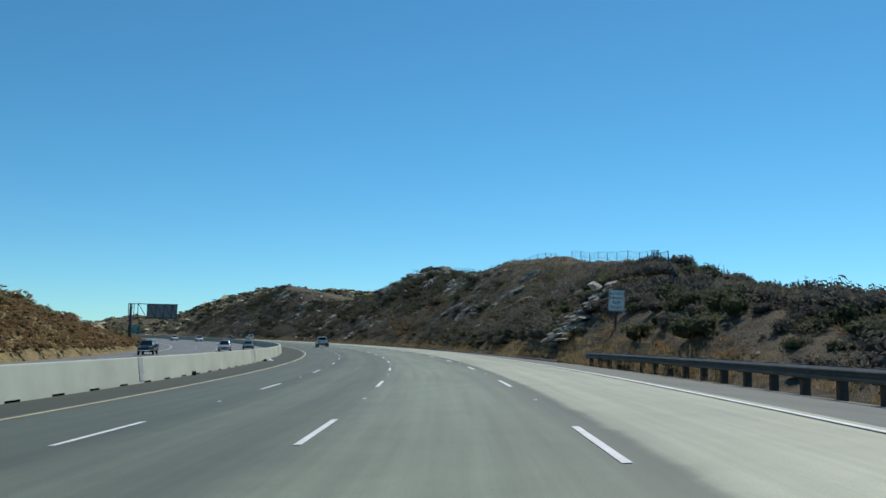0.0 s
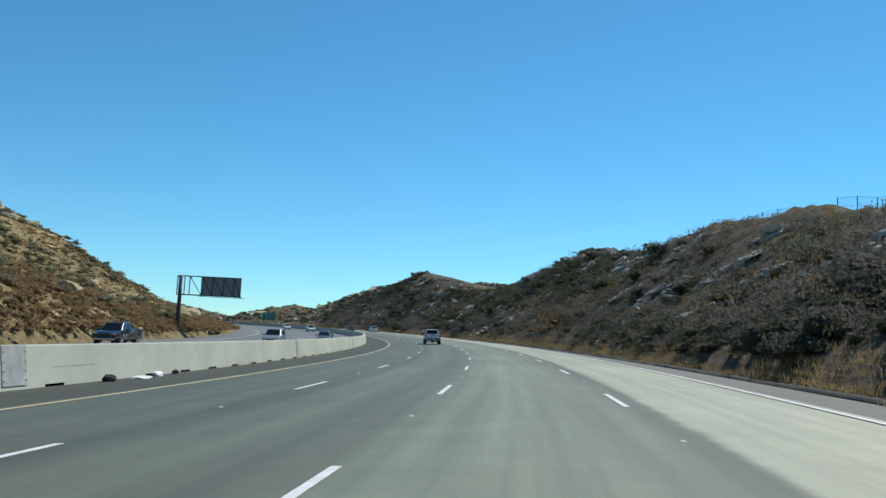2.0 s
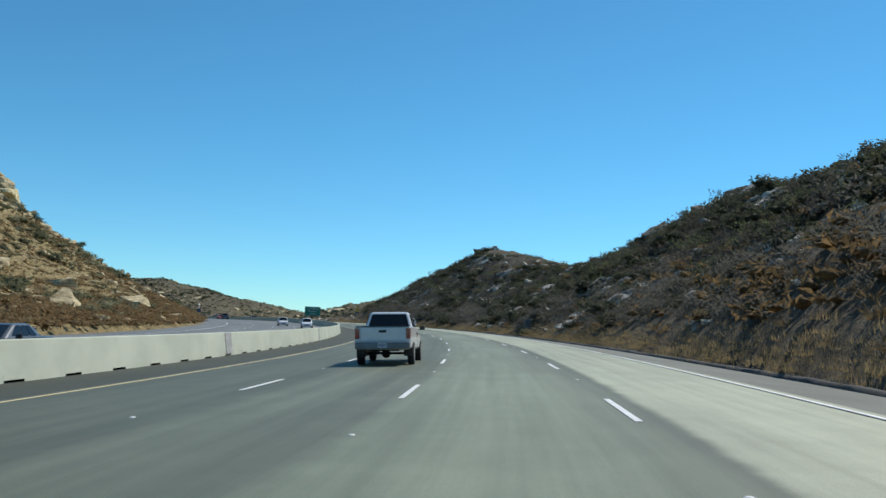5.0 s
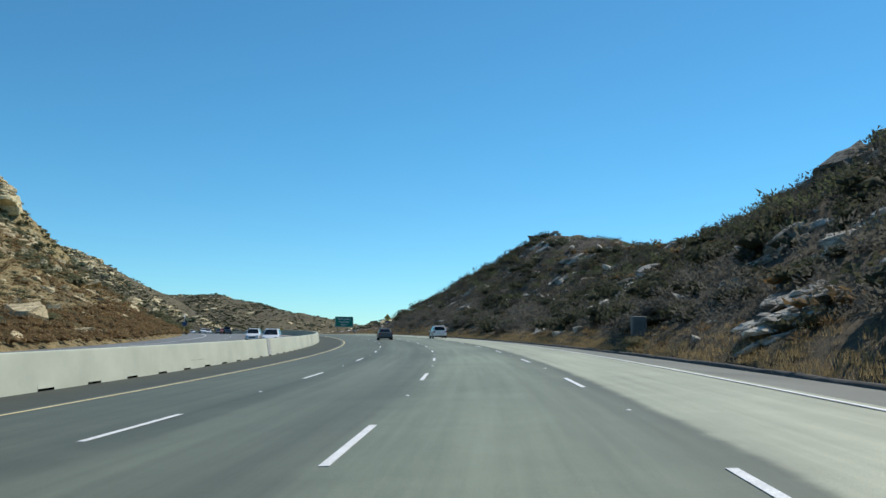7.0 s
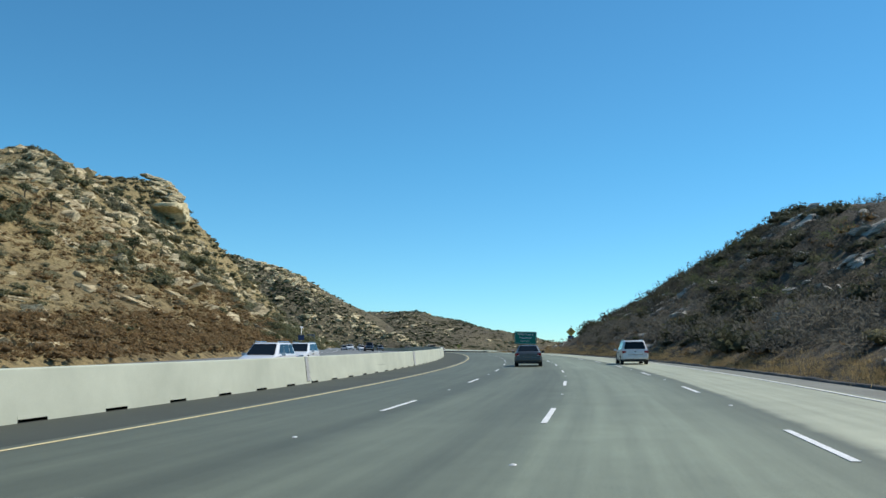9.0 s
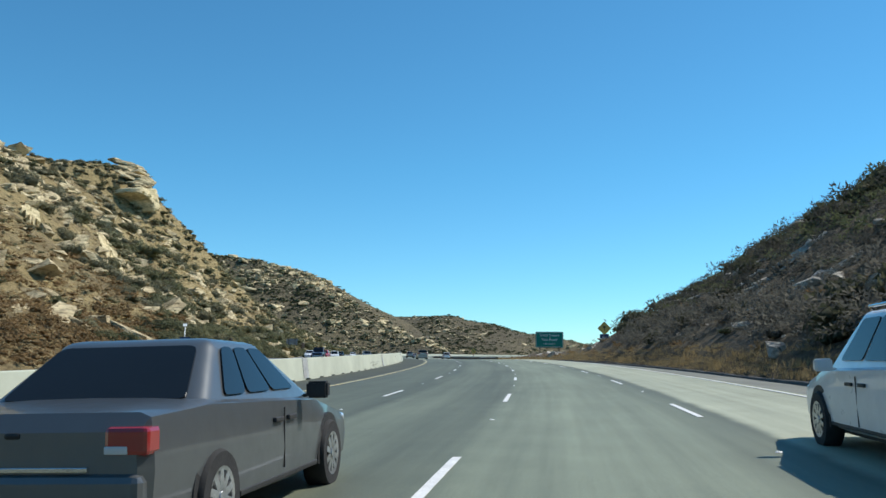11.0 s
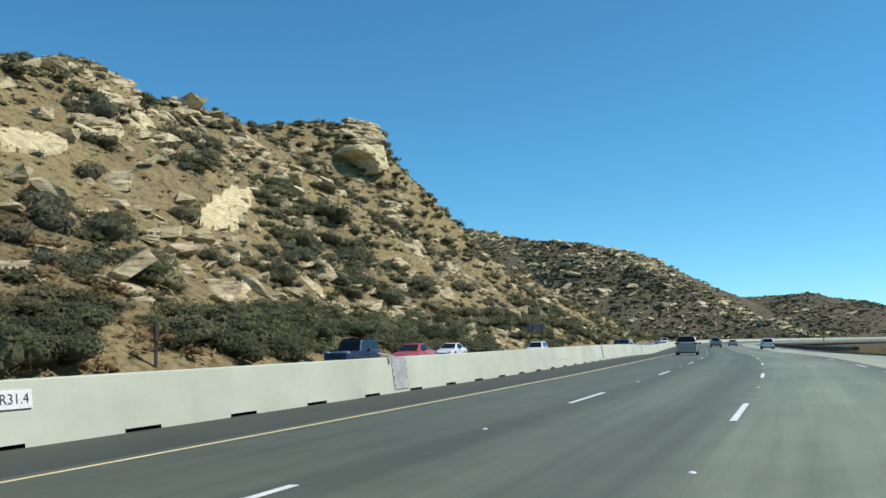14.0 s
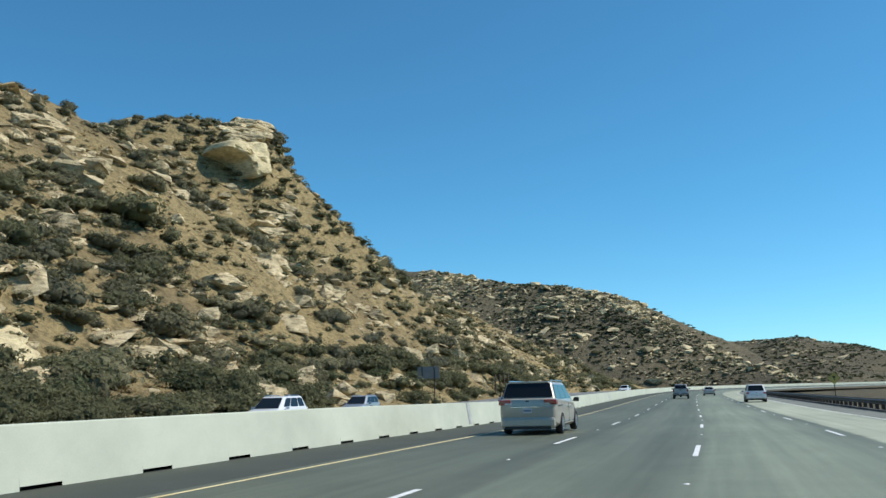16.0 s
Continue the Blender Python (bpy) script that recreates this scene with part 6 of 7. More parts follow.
for k, (s, l, size, flat, mat_, name, label) in enumerate(((65.2, -9.95, 0.17, 0.13, TYRE, "tyre_scrap", "torn black tyre scrap against the barrier foot"), (67.0, -9.75, 0.3, 0.05, SIGN_WHITE, "plastic_sheet", "crumpled white plastic sheet on the shoulder"),
                                                           (68.6, -9.9, 0.16, 0.1, SIGN_WHITE, "plastic_bag", "crumpled white plastic bag by the barrier"), (70.3, -9.95, 0.1, 0.1, TYRE, "tyre_scrap", "small black tyre scrap on the shoulder"), (35.5, -10.0, 0.1, 0.15, TYRE, "tyre_scrap", "small black tyre scrap on the shoulder"))):
    ob = new(name, from_bm(name, crumple(k, size, flat), mat_))
    ob.matrix_basis = at_road(s, l)
    tagged(ob, label, "litter")

# ---- signs, rails and fences ----
def text_mesh(words, size, material, depth=0.004, align="CENTER"):
    cu = bpy.data.curves.new("text", "FONT")
    cu.body, cu.size, cu.extrude, cu.align_x, cu.align_y = words, size, depth, align, "CENTER"
    tmp = new("text", cu)
    bpy.context.view_layer.update()
    me = bpy.data.meshes.new_from_object(tmp.evaluated_get(bpy.context.evaluated_depsgraph_get()))
    bpy.data.objects.remove(tmp)
    me.materials.clear()
    me.materials.append(material)
    return me


UPRIGHT = Matrix.Rotation(radians(90), 4, "X")  # writing that faces -y


def letter_row(line, size, material, sheet, z, label):
    """A line of writing, each word a part of its own."""
    words = [text_mesh(word, size, material) for word in line.split()]
    span = [(min(v.co.x for v in me.vertices), max(v.co.x for v in me.vertices)) for me in words]
    gap = size * 0.3
    at_x = -(sum(b - a for a, b in span) + gap * (len(words) - 1)) / 2
    for me, (a, b) in zip(words, span):
        part("lettering", me, sheet, label, pose(at_x - a, -0.006, z) @ UPRIGHT)
        at_x += b - a + gap


def panel(name, w, h, t, material, radius=0.05):
    """A flat sign sheet with rounded corners, facing -y, its centre at the origin."""
    bm = bmesh.new()
    ring = []
    for cx, cz, a0 in ((w / 2 - radius, h / 2 - radius, 0), (-w / 2 + radius, h / 2 - radius, 90), (-w / 2 + radius, -h / 2 + radius, 180), (w / 2 - radius, -h / 2 + radius, 270)):
        for k in range(5):
            a = radians(a0 + k * 22.5)
            ring.append(bm.verts.new((cx + radius * math.cos(a), 0, cz + radius * math.sin(a))))
    f = bm.faces.new(ring)
    r = bmesh.ops.extrude_face_region(bm, geom=[f])
    bmesh.ops.translate(bm, verts=[v for v in r["geom"] if isinstance(v, bmesh.types.BMVert)], vec=(0, t, 0))
    return from_bm(name, bm, material)


def border(name, w, h, t, line, material):
    bm = bmesh.new()
    for lo, hi in (((-w / 2, -t, h / 2 - line), (w / 2, 0, h / 2)), ((-w / 2, -t, -h / 2), (w / 2, 0, -h / 2 + line)), ((-w / 2, -t, -h / 2 + line), (-w / 2 + line, 0, h / 2 - line)), ((w / 2 - line, -t, -h / 2 + line), (w / 2, 0, h / 2 - line))):
        add_box(bm, lo, hi)
    return from_bm(name, bm, material)


def ground_z(s, l):
    side = 1 if l > 0 else -1
    return float(hill_z(s, l, side)[0][0])


# white lane-discipline sign on a timber post
s, l = 39.6, 13.0
x, y = place(s, l)
z = ground_z(s, l)
post_h = 4.6 - z
sign = holder("road_sign", pose(float(x), float(y), z, 0, 3.0, math.degrees(float(heading(s))) - 4), "white road sign on a dark timber post", "road sign")
part("post", box_mesh("post", (-0.06, 0.03, -0.4), (0.06, 0.15, post_h - 0.1), WOOD_POST, 0.008), sign, "dark timber post")
sheet = part("panel", panel("panel", 0.93, 1.22, 0.02, SIGN_WHITE), sign, "", pose(0, 0, post_h - 0.61))
part("border", border("border", 0.87, 1.16, 0.003, 0.018, BLACK), sheet, "", pose(0, -0.001, 0))
for k, word in enumerate(("SLOWER", "TRAFFIC", "KEEP", "RIGHT")):
    part("lettering", text_mesh(word, 0.235, BLACK), sheet, "black capital lettering", pose(0, -0.006, 0.40 - k * 0.265) @ UPRIGHT)

# green exit sign on two posts
s = 471.7
x, y = place(s, 28.0)
z = ground_z(s, 28.0)
base = float(datum(s))
green = holder("exit_sign", pose(float(x), float(y), z, 0, 0, math.degrees(float(heading(s))) - 3), "green exit sign with white lettering on two posts", "road sign")
lift = base + 4.9 - z
for px_ in (-2.3, 2.3):
    part("post", box_mesh("post", (px_ - 0.09, 0.05, -0.5), (px_ + 0.09, 0.23, lift + 1.2), WOOD_POST, 0.01), green, "dark timber post")
sheet = part("panel", panel("panel", 6.7, 3.75, 0.04, SIGN_GREEN, 0.3), green, "", pose(0, 0, lift))
part("border", border("border", 6.4, 3.45, 0.003, 0.06, SIGN_WHITE), sheet, "", pose(0, -0.001, 0))
for k, (word, size) in enumerate((("Santa Susana", 0.95), ("Pass Road", 0.95), ("NEXT EXIT", 0.6))):
    letter_row(word, size, SIGN_WHITE, sheet, 1.06 - k * 1.06, "white lettering")


def warning_sign(s, l, top, sub):
    x, y = place(s, l)
    z = ground_z(s, l) if l > RIGHT_FOOT else float(road_z(s, l))
    h = float(datum(s)) + top - z
    ob = holder("warning_sign", pose(float(x), float(y), z, 0, 0, math.degrees(float(heading(s))) - 5), "yellow diamond warning sign with a plate below", "road sign")
    part("post", box_mesh("post", (-0.06, 0.03, -0.4), (0.06, 0.15, h - 0.2), WOOD_POST, 0.008), ob, "dark timber post")
    dm = part("diamond", panel("diamond", 1.3, 1.3, 0.02, SIGN_YELLOW, 0.08), ob, "yellow diamond", pose(0, 0, h - 0.86) @ Matrix.Rotation(radians(45), 4, "Y"))
    part("border", border("border", 1.22, 1.22, 0.003, 0.02, BLACK), dm, "", pose(0, -0.001, 0))
    bm = bmesh.new()
    add_box(bm, (-0.05, -0.004, -0.35), (0.05, 0, 0.12))
    add_box(bm, (-0.18, -0.004, 0.08), (0.18, 0, 0.3))
    part("symbol", from_bm("symbol", bm, BLACK), ob, "", pose(0, -0.002, h - 0.86))
    if sub:
        pl = part("plate", panel("plate", 1.2, 1.45, 0.02, SIGN_BLUE, 0.04), ob, "dark blue plate", pose(0, 0, h - 2.35))
        bm = bmesh.new()
        for k in range(4):
            add_box(bm, (-0.3, -0.003, 0.28 - k * 0.2), (0.3 - 0.1 * (k % 2), 0, 0.36 - k * 0.2))
        part("bars", from_bm("bars", bm, SIGN_WHITE), pl, "", pose(0, -0.001, 0))
    return ob


WARN_TOP = 5.2
first_warning = warning_sign(384.3, 16.6, WARN_TOP, True)
bm = bmesh.new()  # solar panel on its top
add_box(bm, (-0.2, -0.18, 0), (0.22, 0.18, 0.03), Matrix.Rotation(radians(35), 4, "Y"))
add_box(bm, (-0.02, -0.02, -0.25), (0.02, 0.02, 0.02))
part("solar_panel", from_bm("solar_panel", bm, BLACK), first_warning, "small dark solar panel", pose(0.1, 0.08, float(datum(384.3)) + WARN_TOP + 0.25 - ground_z(384.3, 16.6)))
warning_sign(540, 19.3, 3.1, False)

# cantilever sign for the other direction, seen from behind
s, l = 161.0, -36.3
x, y = place(s, l)
z = ground_z(s, l)
gantry = holder("gantry_sign", pose(float(x), float(y), z, 0, 0, math.degrees(float(heading(s))) - 3), "grey cantilever gantry sign seen from behind", "gantry sign")
top, bot = 7.95 - z, 5.35 - z
bm = bmesh.new()
add_tube(bm, (0, 0, -0.5), (0, 0, top + 0.05), 0.30, 0.24, 14)
part("column", from_bm("column", bm, SIGN_STEEL, True), gantry, "tapered dark steel column")
for nm, lo, hi in (("top_chord", (-0.5, -0.07, top - 0.08), (8.35, 0.07, top + 0.06)), ("bottom_chord", (-0.5, -0.07, bot - 0.06), (8.45, 0.07, bot + 0.10))):
    part(nm, box_mesh(nm, lo, hi, SIGN_STEEL, 0.01), gantry)
for k, px_ in enumerate((-0.42, 0.55, 1.25, 2.9, 4.4, 5.9, 7.3, 8.25)):
    part("upright", box_mesh("upright", (px_ - 0.06, -0.06, bot), (px_ + 0.06, 0.06, top), SIGN_STEEL, 0.008), gantry)
for a, b in ((1.25, 2.9), (2.9, 4.4), (4.4, 5.9), (5.9, 7.3), (7.3, 8.25)):
    bm = bmesh.new()
    add_tube(bm, (a, 0, top), (b, 0, bot), 0.055, 0.055, 6)
    part("diagonal", from_bm("diagonal", bm, SIGN_STEEL), gantry)
for a, b in ((2.9, 4.4), (4.42, 5.9), (5.92, 7.3), (7.32, 8.25)):
    part("panel", box_mesh("panel", (a, 0.10, bot + 0.05), (b, 0.14, top + 0.02), SIGN_BACK), gantry, "pale grey back of the sign panel")
part("catwalk", box_mesh("catwalk", (2.6, -0.1, bot - 0.16), (8.9, 0.5, bot - 0.11), SIGN_STEEL), gantry, "thin maintenance catwalk")

# sign seen from behind on the far verge
x, y = place(520.0, -36.2)
z = ground_z(520.0, -36.2)
back = holder("road_sign", pose(float(x), float(y), z, 0, 0, math.degrees(float(heading(520)))), "grey back of a road sign on two posts", "road sign")
for px_ in (-0.9, 0.9):
    part("post", box_mesh("post", (px_ - 0.06, -0.1, -0.4), (px_ + 0.06, 0.02, 4.2), WOOD_POST, 0.008), back, "dark timber post")
part("panel", panel("panel", 3.2, 1.7, 0.03, SIGN_BACK, 0.1), back, "", pose(0, 0.03, 3.4))
for k in range(4):  # bare posts further on
    x, y = place(560.0 + 3.4 * k, -36.0)
    ob = new("timber_post", box_mesh("timber_post", (-0.12, -0.12, -0.4), (0.12, 0.12, 3.4), WOOD_POST, 0.02))
    ob.matrix_basis = pose(float(x), float(y), ground_z(560.0 + 3.4 * k, -36.0))
    tagged(ob, "dark upright timber post beside the carriageway", "post", "timber posts")


# ---- guardrails ----
def guardrail(s0, s1, l, side, label):
    """W-beam on blocked-out timber posts; side: +1 if the beam faces the lower offsets."""
    s = np.arange(s0, s1 + 0.01, 0.95)
    prof = [(0, 0.44), (-0.075, 0.50), (-0.075, 0.53), (0, 0.575), (0, 0.605), (-0.075, 0.65), (-0.075, 0.68), (0, 0.745), (0.012, 0.74), (0.012, 0.45)]
    SGr, PG = np.meshgrid(s, np.arange(len(prof)), indexing="ij")
    LGr = l + np.array([p_[0] for p_ in prof])[PG] * side
    x, y = place(SGr, LGr)
    z = road_z(SGr, np.full_like(LGr, l)) + np.array([p_[1] for p_ in prof])[PG]
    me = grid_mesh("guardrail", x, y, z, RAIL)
    me.polygons.foreach_set("use_smooth", [False] * len(me.polygons))
    rail = tagged(new("guardrail", me), label, "guardrail")
    pm = box_mesh("post", (-0.1, -0.1, -0.3), (0.1, 0.1, 0.78), WOOD_POST, 0.01)
    bm_ = box_mesh("block", (-0.09, -0.07, 0.42), (0.1, 0.07, 0.77), WOOD_POST, 0.01)
    for q in np.arange(s0 + 0.1, s1, 1.905):
        part("post", pm, rail, m=at_road(float(q), l + 0.32 * side))
        part("block", bm_, rail, m=at_road(float(q), l + 0.12 * side))
    return rail


guardrail(-14, 38.2, 10.75, 1, "weathered steel guardrail on dark timber posts")
guardrail(446, 600, 10.6, 1, "weathered steel guardrail beside the shoulder")
guardrail(176, 190, -34.0, -1, "short steel guardrail end beside the far carriageway")

# ---- chain-link fence along the crest of the cut ----
POST = bmesh.new()
add_tube(POST, (0, 0, -0.5), (0, 0, 1.75), 0.04, 0.04, 6)
POST = from_bm("post", POST, SIGN_STEEL)


def fence(stations, offset, lift):
    fl = holder("chain_link_fence", Matrix.Identity(4), "tall chain-link fence along the hill crest", "fence")
    pts = []
    for s in stations:
        l = RIGHT_FOOT + max(float(table(RIGHT_CREST, s)), 1) / float(table(RIGHT_SLOPE, s)) + offset
        x, y = place(s, l)
        pts.append(Vector((float(x), float(y), ground_z(s, l) + lift)))
    for p_ in pts:
        part("post", POST, fl, m=Matrix.Translation(p_))
    bm = bmesh.new()
    for a, b in zip(pts, pts[1:]):
        for h in (0.1, 0.9, 1.7):
            add_tube(bm, a + Vector((0, 0, h)), b + Vector((0, 0, h)), 0.014, 0.014, 4)
        n = max(4, int((b - a).length / 0.28))
        for k in range(n):
            for up in (0, 1):
                p0, p1 = a.lerp(b, k / n), a.lerp(b, min(1.0, (k + 3) / n))
                add_tube(bm, p0 + Vector((0, 0, 0.1 + 1.6 * up)), p1 + Vector((0, 0, 0.1 + 1.6 * (1 - up))), 0.004, 0.004, 3)
    part("wire_mesh", from_bm("wire_mesh", bm, SIGN_STEEL), fl, "grey wire mesh")
    return fl


fence(np.arange(38, 66, 3.0), 3.0, -0.2)
fence(np.arange(73, 88, 2.6), 4.0, -0.1)
fence(np.arange(92, 122, 2.8), 5.0, -0.1)
fence(np.arange(128, 160, 3.2), 5.0, -0.3)
fence(np.arange(196, 216, 3.2), 4.0, -0.2)


# ---- roadside cabinet among the brush ----
x, y = place(218.0, 12.15)
cab = holder("utility_cabinet", pose(float(x), float(y), ground_z(218.0, 12.15), 0, 0, math.degrees(float(heading(218.0)))), "grey metal utility cabinet standing in roadside brush", "utility cabinet")
part("base", box_mesh("base", (-0.5, -0.32, -0.5), (0.5, 0.32, 0.12), KERB, 0.02), cab, "concrete base")
part("body", box_mesh("body", (-0.43, -0.27, 0.12), (0.43, 0.27, 1.32), CABINET, 0.07), cab)
part("door", box_mesh("door", (-0.36, -0.285, 0.2), (0.36, -0.27, 1.22), CABINET, 0.006), cab)
part("handle", box_mesh("handle", (0.26, -0.31, 0.66), (0.30, -0.285, 0.82), SIGN_STEEL, 0.005), cab)

# ---- emergency call box on the far verge ----
CALL_S = 364.0
x, y = place(CALL_S, -33.6)
box_ = holder("call_box", pose(float(x), float(y), float(road_z(CALL_S, -33.6)), 0, 0, math.degrees(float(heading(CALL_S))) + 12), "emergency call box with a blue sign on a pale post", "call box")
bm = bmesh.new()
add_tube(bm, (0, 0, -0.5), (0, 0, 4.2), 0.055, 0.05, 10)
part("post", from_bm("post", bm, STEEL, True), box_, "pale steel post")
part("panel", panel("panel", 1.0, 0.85, 0.02, SIGN_BLUE, 0.06), box_, "blue sign sheet", pose(0, -0.08, 2.45))
part("housing", box_mesh("housing", (-0.16, -0.2, 0.85), (0.16, -0.05, 1.32), SIGN_YELLOW, 0.03), box_, "yellow telephone housing")
part("solar_panel", box_mesh("solar_panel", (-0.22, -0.18, -0.015), (0.22, 0.18, 0.015), SIGN_WHITE, 0.004), box_, "pale tilted solar panel", pose(0, 0, 4.2, 55, 0, 0))

# ---- small things along the median and the far verge ----
mark = holder("distance_marker", at_road(360.5, BAR_L + 0.012) @ Matrix.Rotation(-math.atan(0.15), 4, "Y"), "small white distance marker on the concrete barrier", "road marker")
part("panel", box_mesh("panel", (0, -0.34, 0.62), (0.02, 0.34, 0.92), SIGN_WHITE, 0.004), mark)
part("lettering", text_mesh("R31.4", 0.24, BLACK, 0.002), mark, "black characters", Matrix(((0, 0, 1, 0.021), (1, 0, 0, 0), (0, 1, 0, 0.77), (0, 0, 0, 1))))
x, y = place(393.5, -34.7)
bm = bmesh.new()
add_box(bm, (-0.12, -0.09, -0.6), (0.12, 0.09, 2.2))
add_box(bm, (-0.26, -0.12, 1.95), (0.26, 0.12, 3.1))
bmesh.ops.bevel(bm, geom=bm.edges[:], offset=0.015, segments=1, affect="EDGES")
ob = new("timber_post", from_bm("timber_post", bm, WOOD_POST))
ob.matrix_basis = pose(float(x), float(y), float(road_z(393.5, -34.3)))
tagged(ob, "dark timber post with a broad head beside the far carriageway", "post", "timber posts")

# ---- vehicles: x to the right, y forward, origin on the ground under the middle of the rear bumper ----
PAINTS = {"white": paint("white_car_paint", (0.74, 0.75, 0.76), 0.25), "silver": paint("silver_car_paint", (0.42, 0.43, 0.44), 0.3, 0.6), "champagne": paint("champagne_car_paint", (0.49, 0.455, 0.38), 0.3, 0.35),
          "red": paint("red_car_paint", (0.45, 0.05, 0.04), 0.25), "blue": paint("dark_blue_car_paint", (0.025, 0.045, 0.10), 0.25, 0.2), "black": paint("black_car_paint", (0.018, 0.02, 0.022), 0.2), "grey": paint("grey_car_paint", (0.11, 0.12, 0.125), 0.28, 0.4)}


def loft(stations, bevel=0.0):
    """A shell through rings at stations (y, half width, bottom, top, narrowing at the top, crown)."""
    bm = bmesh.new()
    rings = []
    for y, w, zb, zt, nar, crown in stations:
        h = zt - zb
        half = [(w * 0.88, zb), (w * 0.985, zb + 0.10 * h), (w, zb + 0.42 * h), (w * 0.99, zb + 0.72 * h), (w * (0.5 + nar / 2), zt - 0.05 * h), (w * nar * 0.95, zt), (w * nar * 0.5, zt + crown * 0.8)]
        pts = [(x, z) for x, z in half] + [(0, zt + crown)] + [(-x, z) for x, z in reversed(half)]
        rings.append([bm.verts.new((x, y, z)) for x, z in pts])
    n = len(rings[0])
    for a, b in zip(rings, rings[1:]):
        for k in range(n):
            bm.faces.new((a[k], a[(k + 1) % n], b[(k + 1) % n], b[k]))
    bm.faces.new(rings[0])
    bm.faces.new(rings[-1][::-1])
    return bm


def smooth_mesh(name, bm, material, angle=35):
    me = from_bm(name, bm, material, True)
    me.set_sharp_from_angle(angle=radians(angle))
    return me


def cabin(yrb, yrt, yft, yfb, zb, zr, wb, wt):
    """Corners of the cabin: lower ring and roof ring."""
    low = {"rl": (-wb, yrb, zb), "rr": (wb, yrb, zb), "fl": (-wb * 0.96, yfb, zb), "fr": (wb * 0.96, yfb, zb)}
    up = {"rl": (-wt, yrt, zr), "rr": (wt, yrt, zr), "fl": (-wt * 0.97, yft, zr - 0.02), "fr": (wt * 0.97, yft, zr - 0.02)}
    return {k: (Vector(low[k]), Vector(up[k])) for k in low}


def cabin_mesh(c, material, soft_edge=0.12):
    bm = bmesh.new()
    lo = [bm.verts.new(c[k][0]) for k in ("rl", "rr", "fr", "fl")]
    hi = [bm.verts.new(c[k][1]) for k in ("rl", "rr", "fr", "fl")]
    for k in range(4):
        bm.faces.new((lo[k], lo[(k + 1) % 4], hi[(k + 1) % 4], hi[k]))
    top = bm.faces.new(hi)
    bm.faces.new(lo[::-1])
    bmesh.ops.bevel(bm, geom=[e for e in bm.edges if not (e.verts[0] in lo and e.verts[1] in lo)], offset=soft_edge, segments=4, profile=0.55, affect="EDGES")
    return smooth_mesh("cabin", bm, material, 50)


def glass(c, a, b, u0, u1, v0, v1, push=0.012):
    """A pane on the cabin's face between the corners a and b."""
    def pt(u, v):
        lo, hi = c[a][0].lerp(c[b][0], u), c[a][1].lerp(c[b][1], u)
        return lo.lerp(hi, v)
    q = [pt(u0, v0), pt(u1, v0), pt(u1, v1), pt(u0, v1)]
    n = (q[1] - q[0]).cross(q[3] - q[0]).normalized()
    mid = (c["rl"][0] + c["fr"][1]) / 2
    if n.dot(q[0] - mid) < 0:
        n = -n
    ring = []  # the pane's outline with rounded corners
    for k in range(4):
        a_, o, b_ = q[k - 1], q[k], q[(k + 1) % 4]
        a_, b_ = o + (a_ - o).normalized() * 0.07, o + (b_ - o).normalized() * 0.07
        ring += [a_.lerp(o, f).lerp(o.lerp(b_, f), f) for f in (0.0, 0.33, 0.67, 1.0)]
    bm = bmesh.new()
    m = len(ring)
    vs = [bm.verts.new(p_ + n * (push + 0.004)) for p_ in ring] + [bm.verts.new(p_ - n * 0.02) for p_ in ring]
    bm.faces.new(vs[:m]), bm.faces.new(vs[m:][::-1])
    for k in range(m):
        bm.faces.new((vs[k], vs[k + m], vs[(k + 1) % m + m], vs[(k + 1) % m]))
    return from_bm("window", bm, CAR_GLASS)


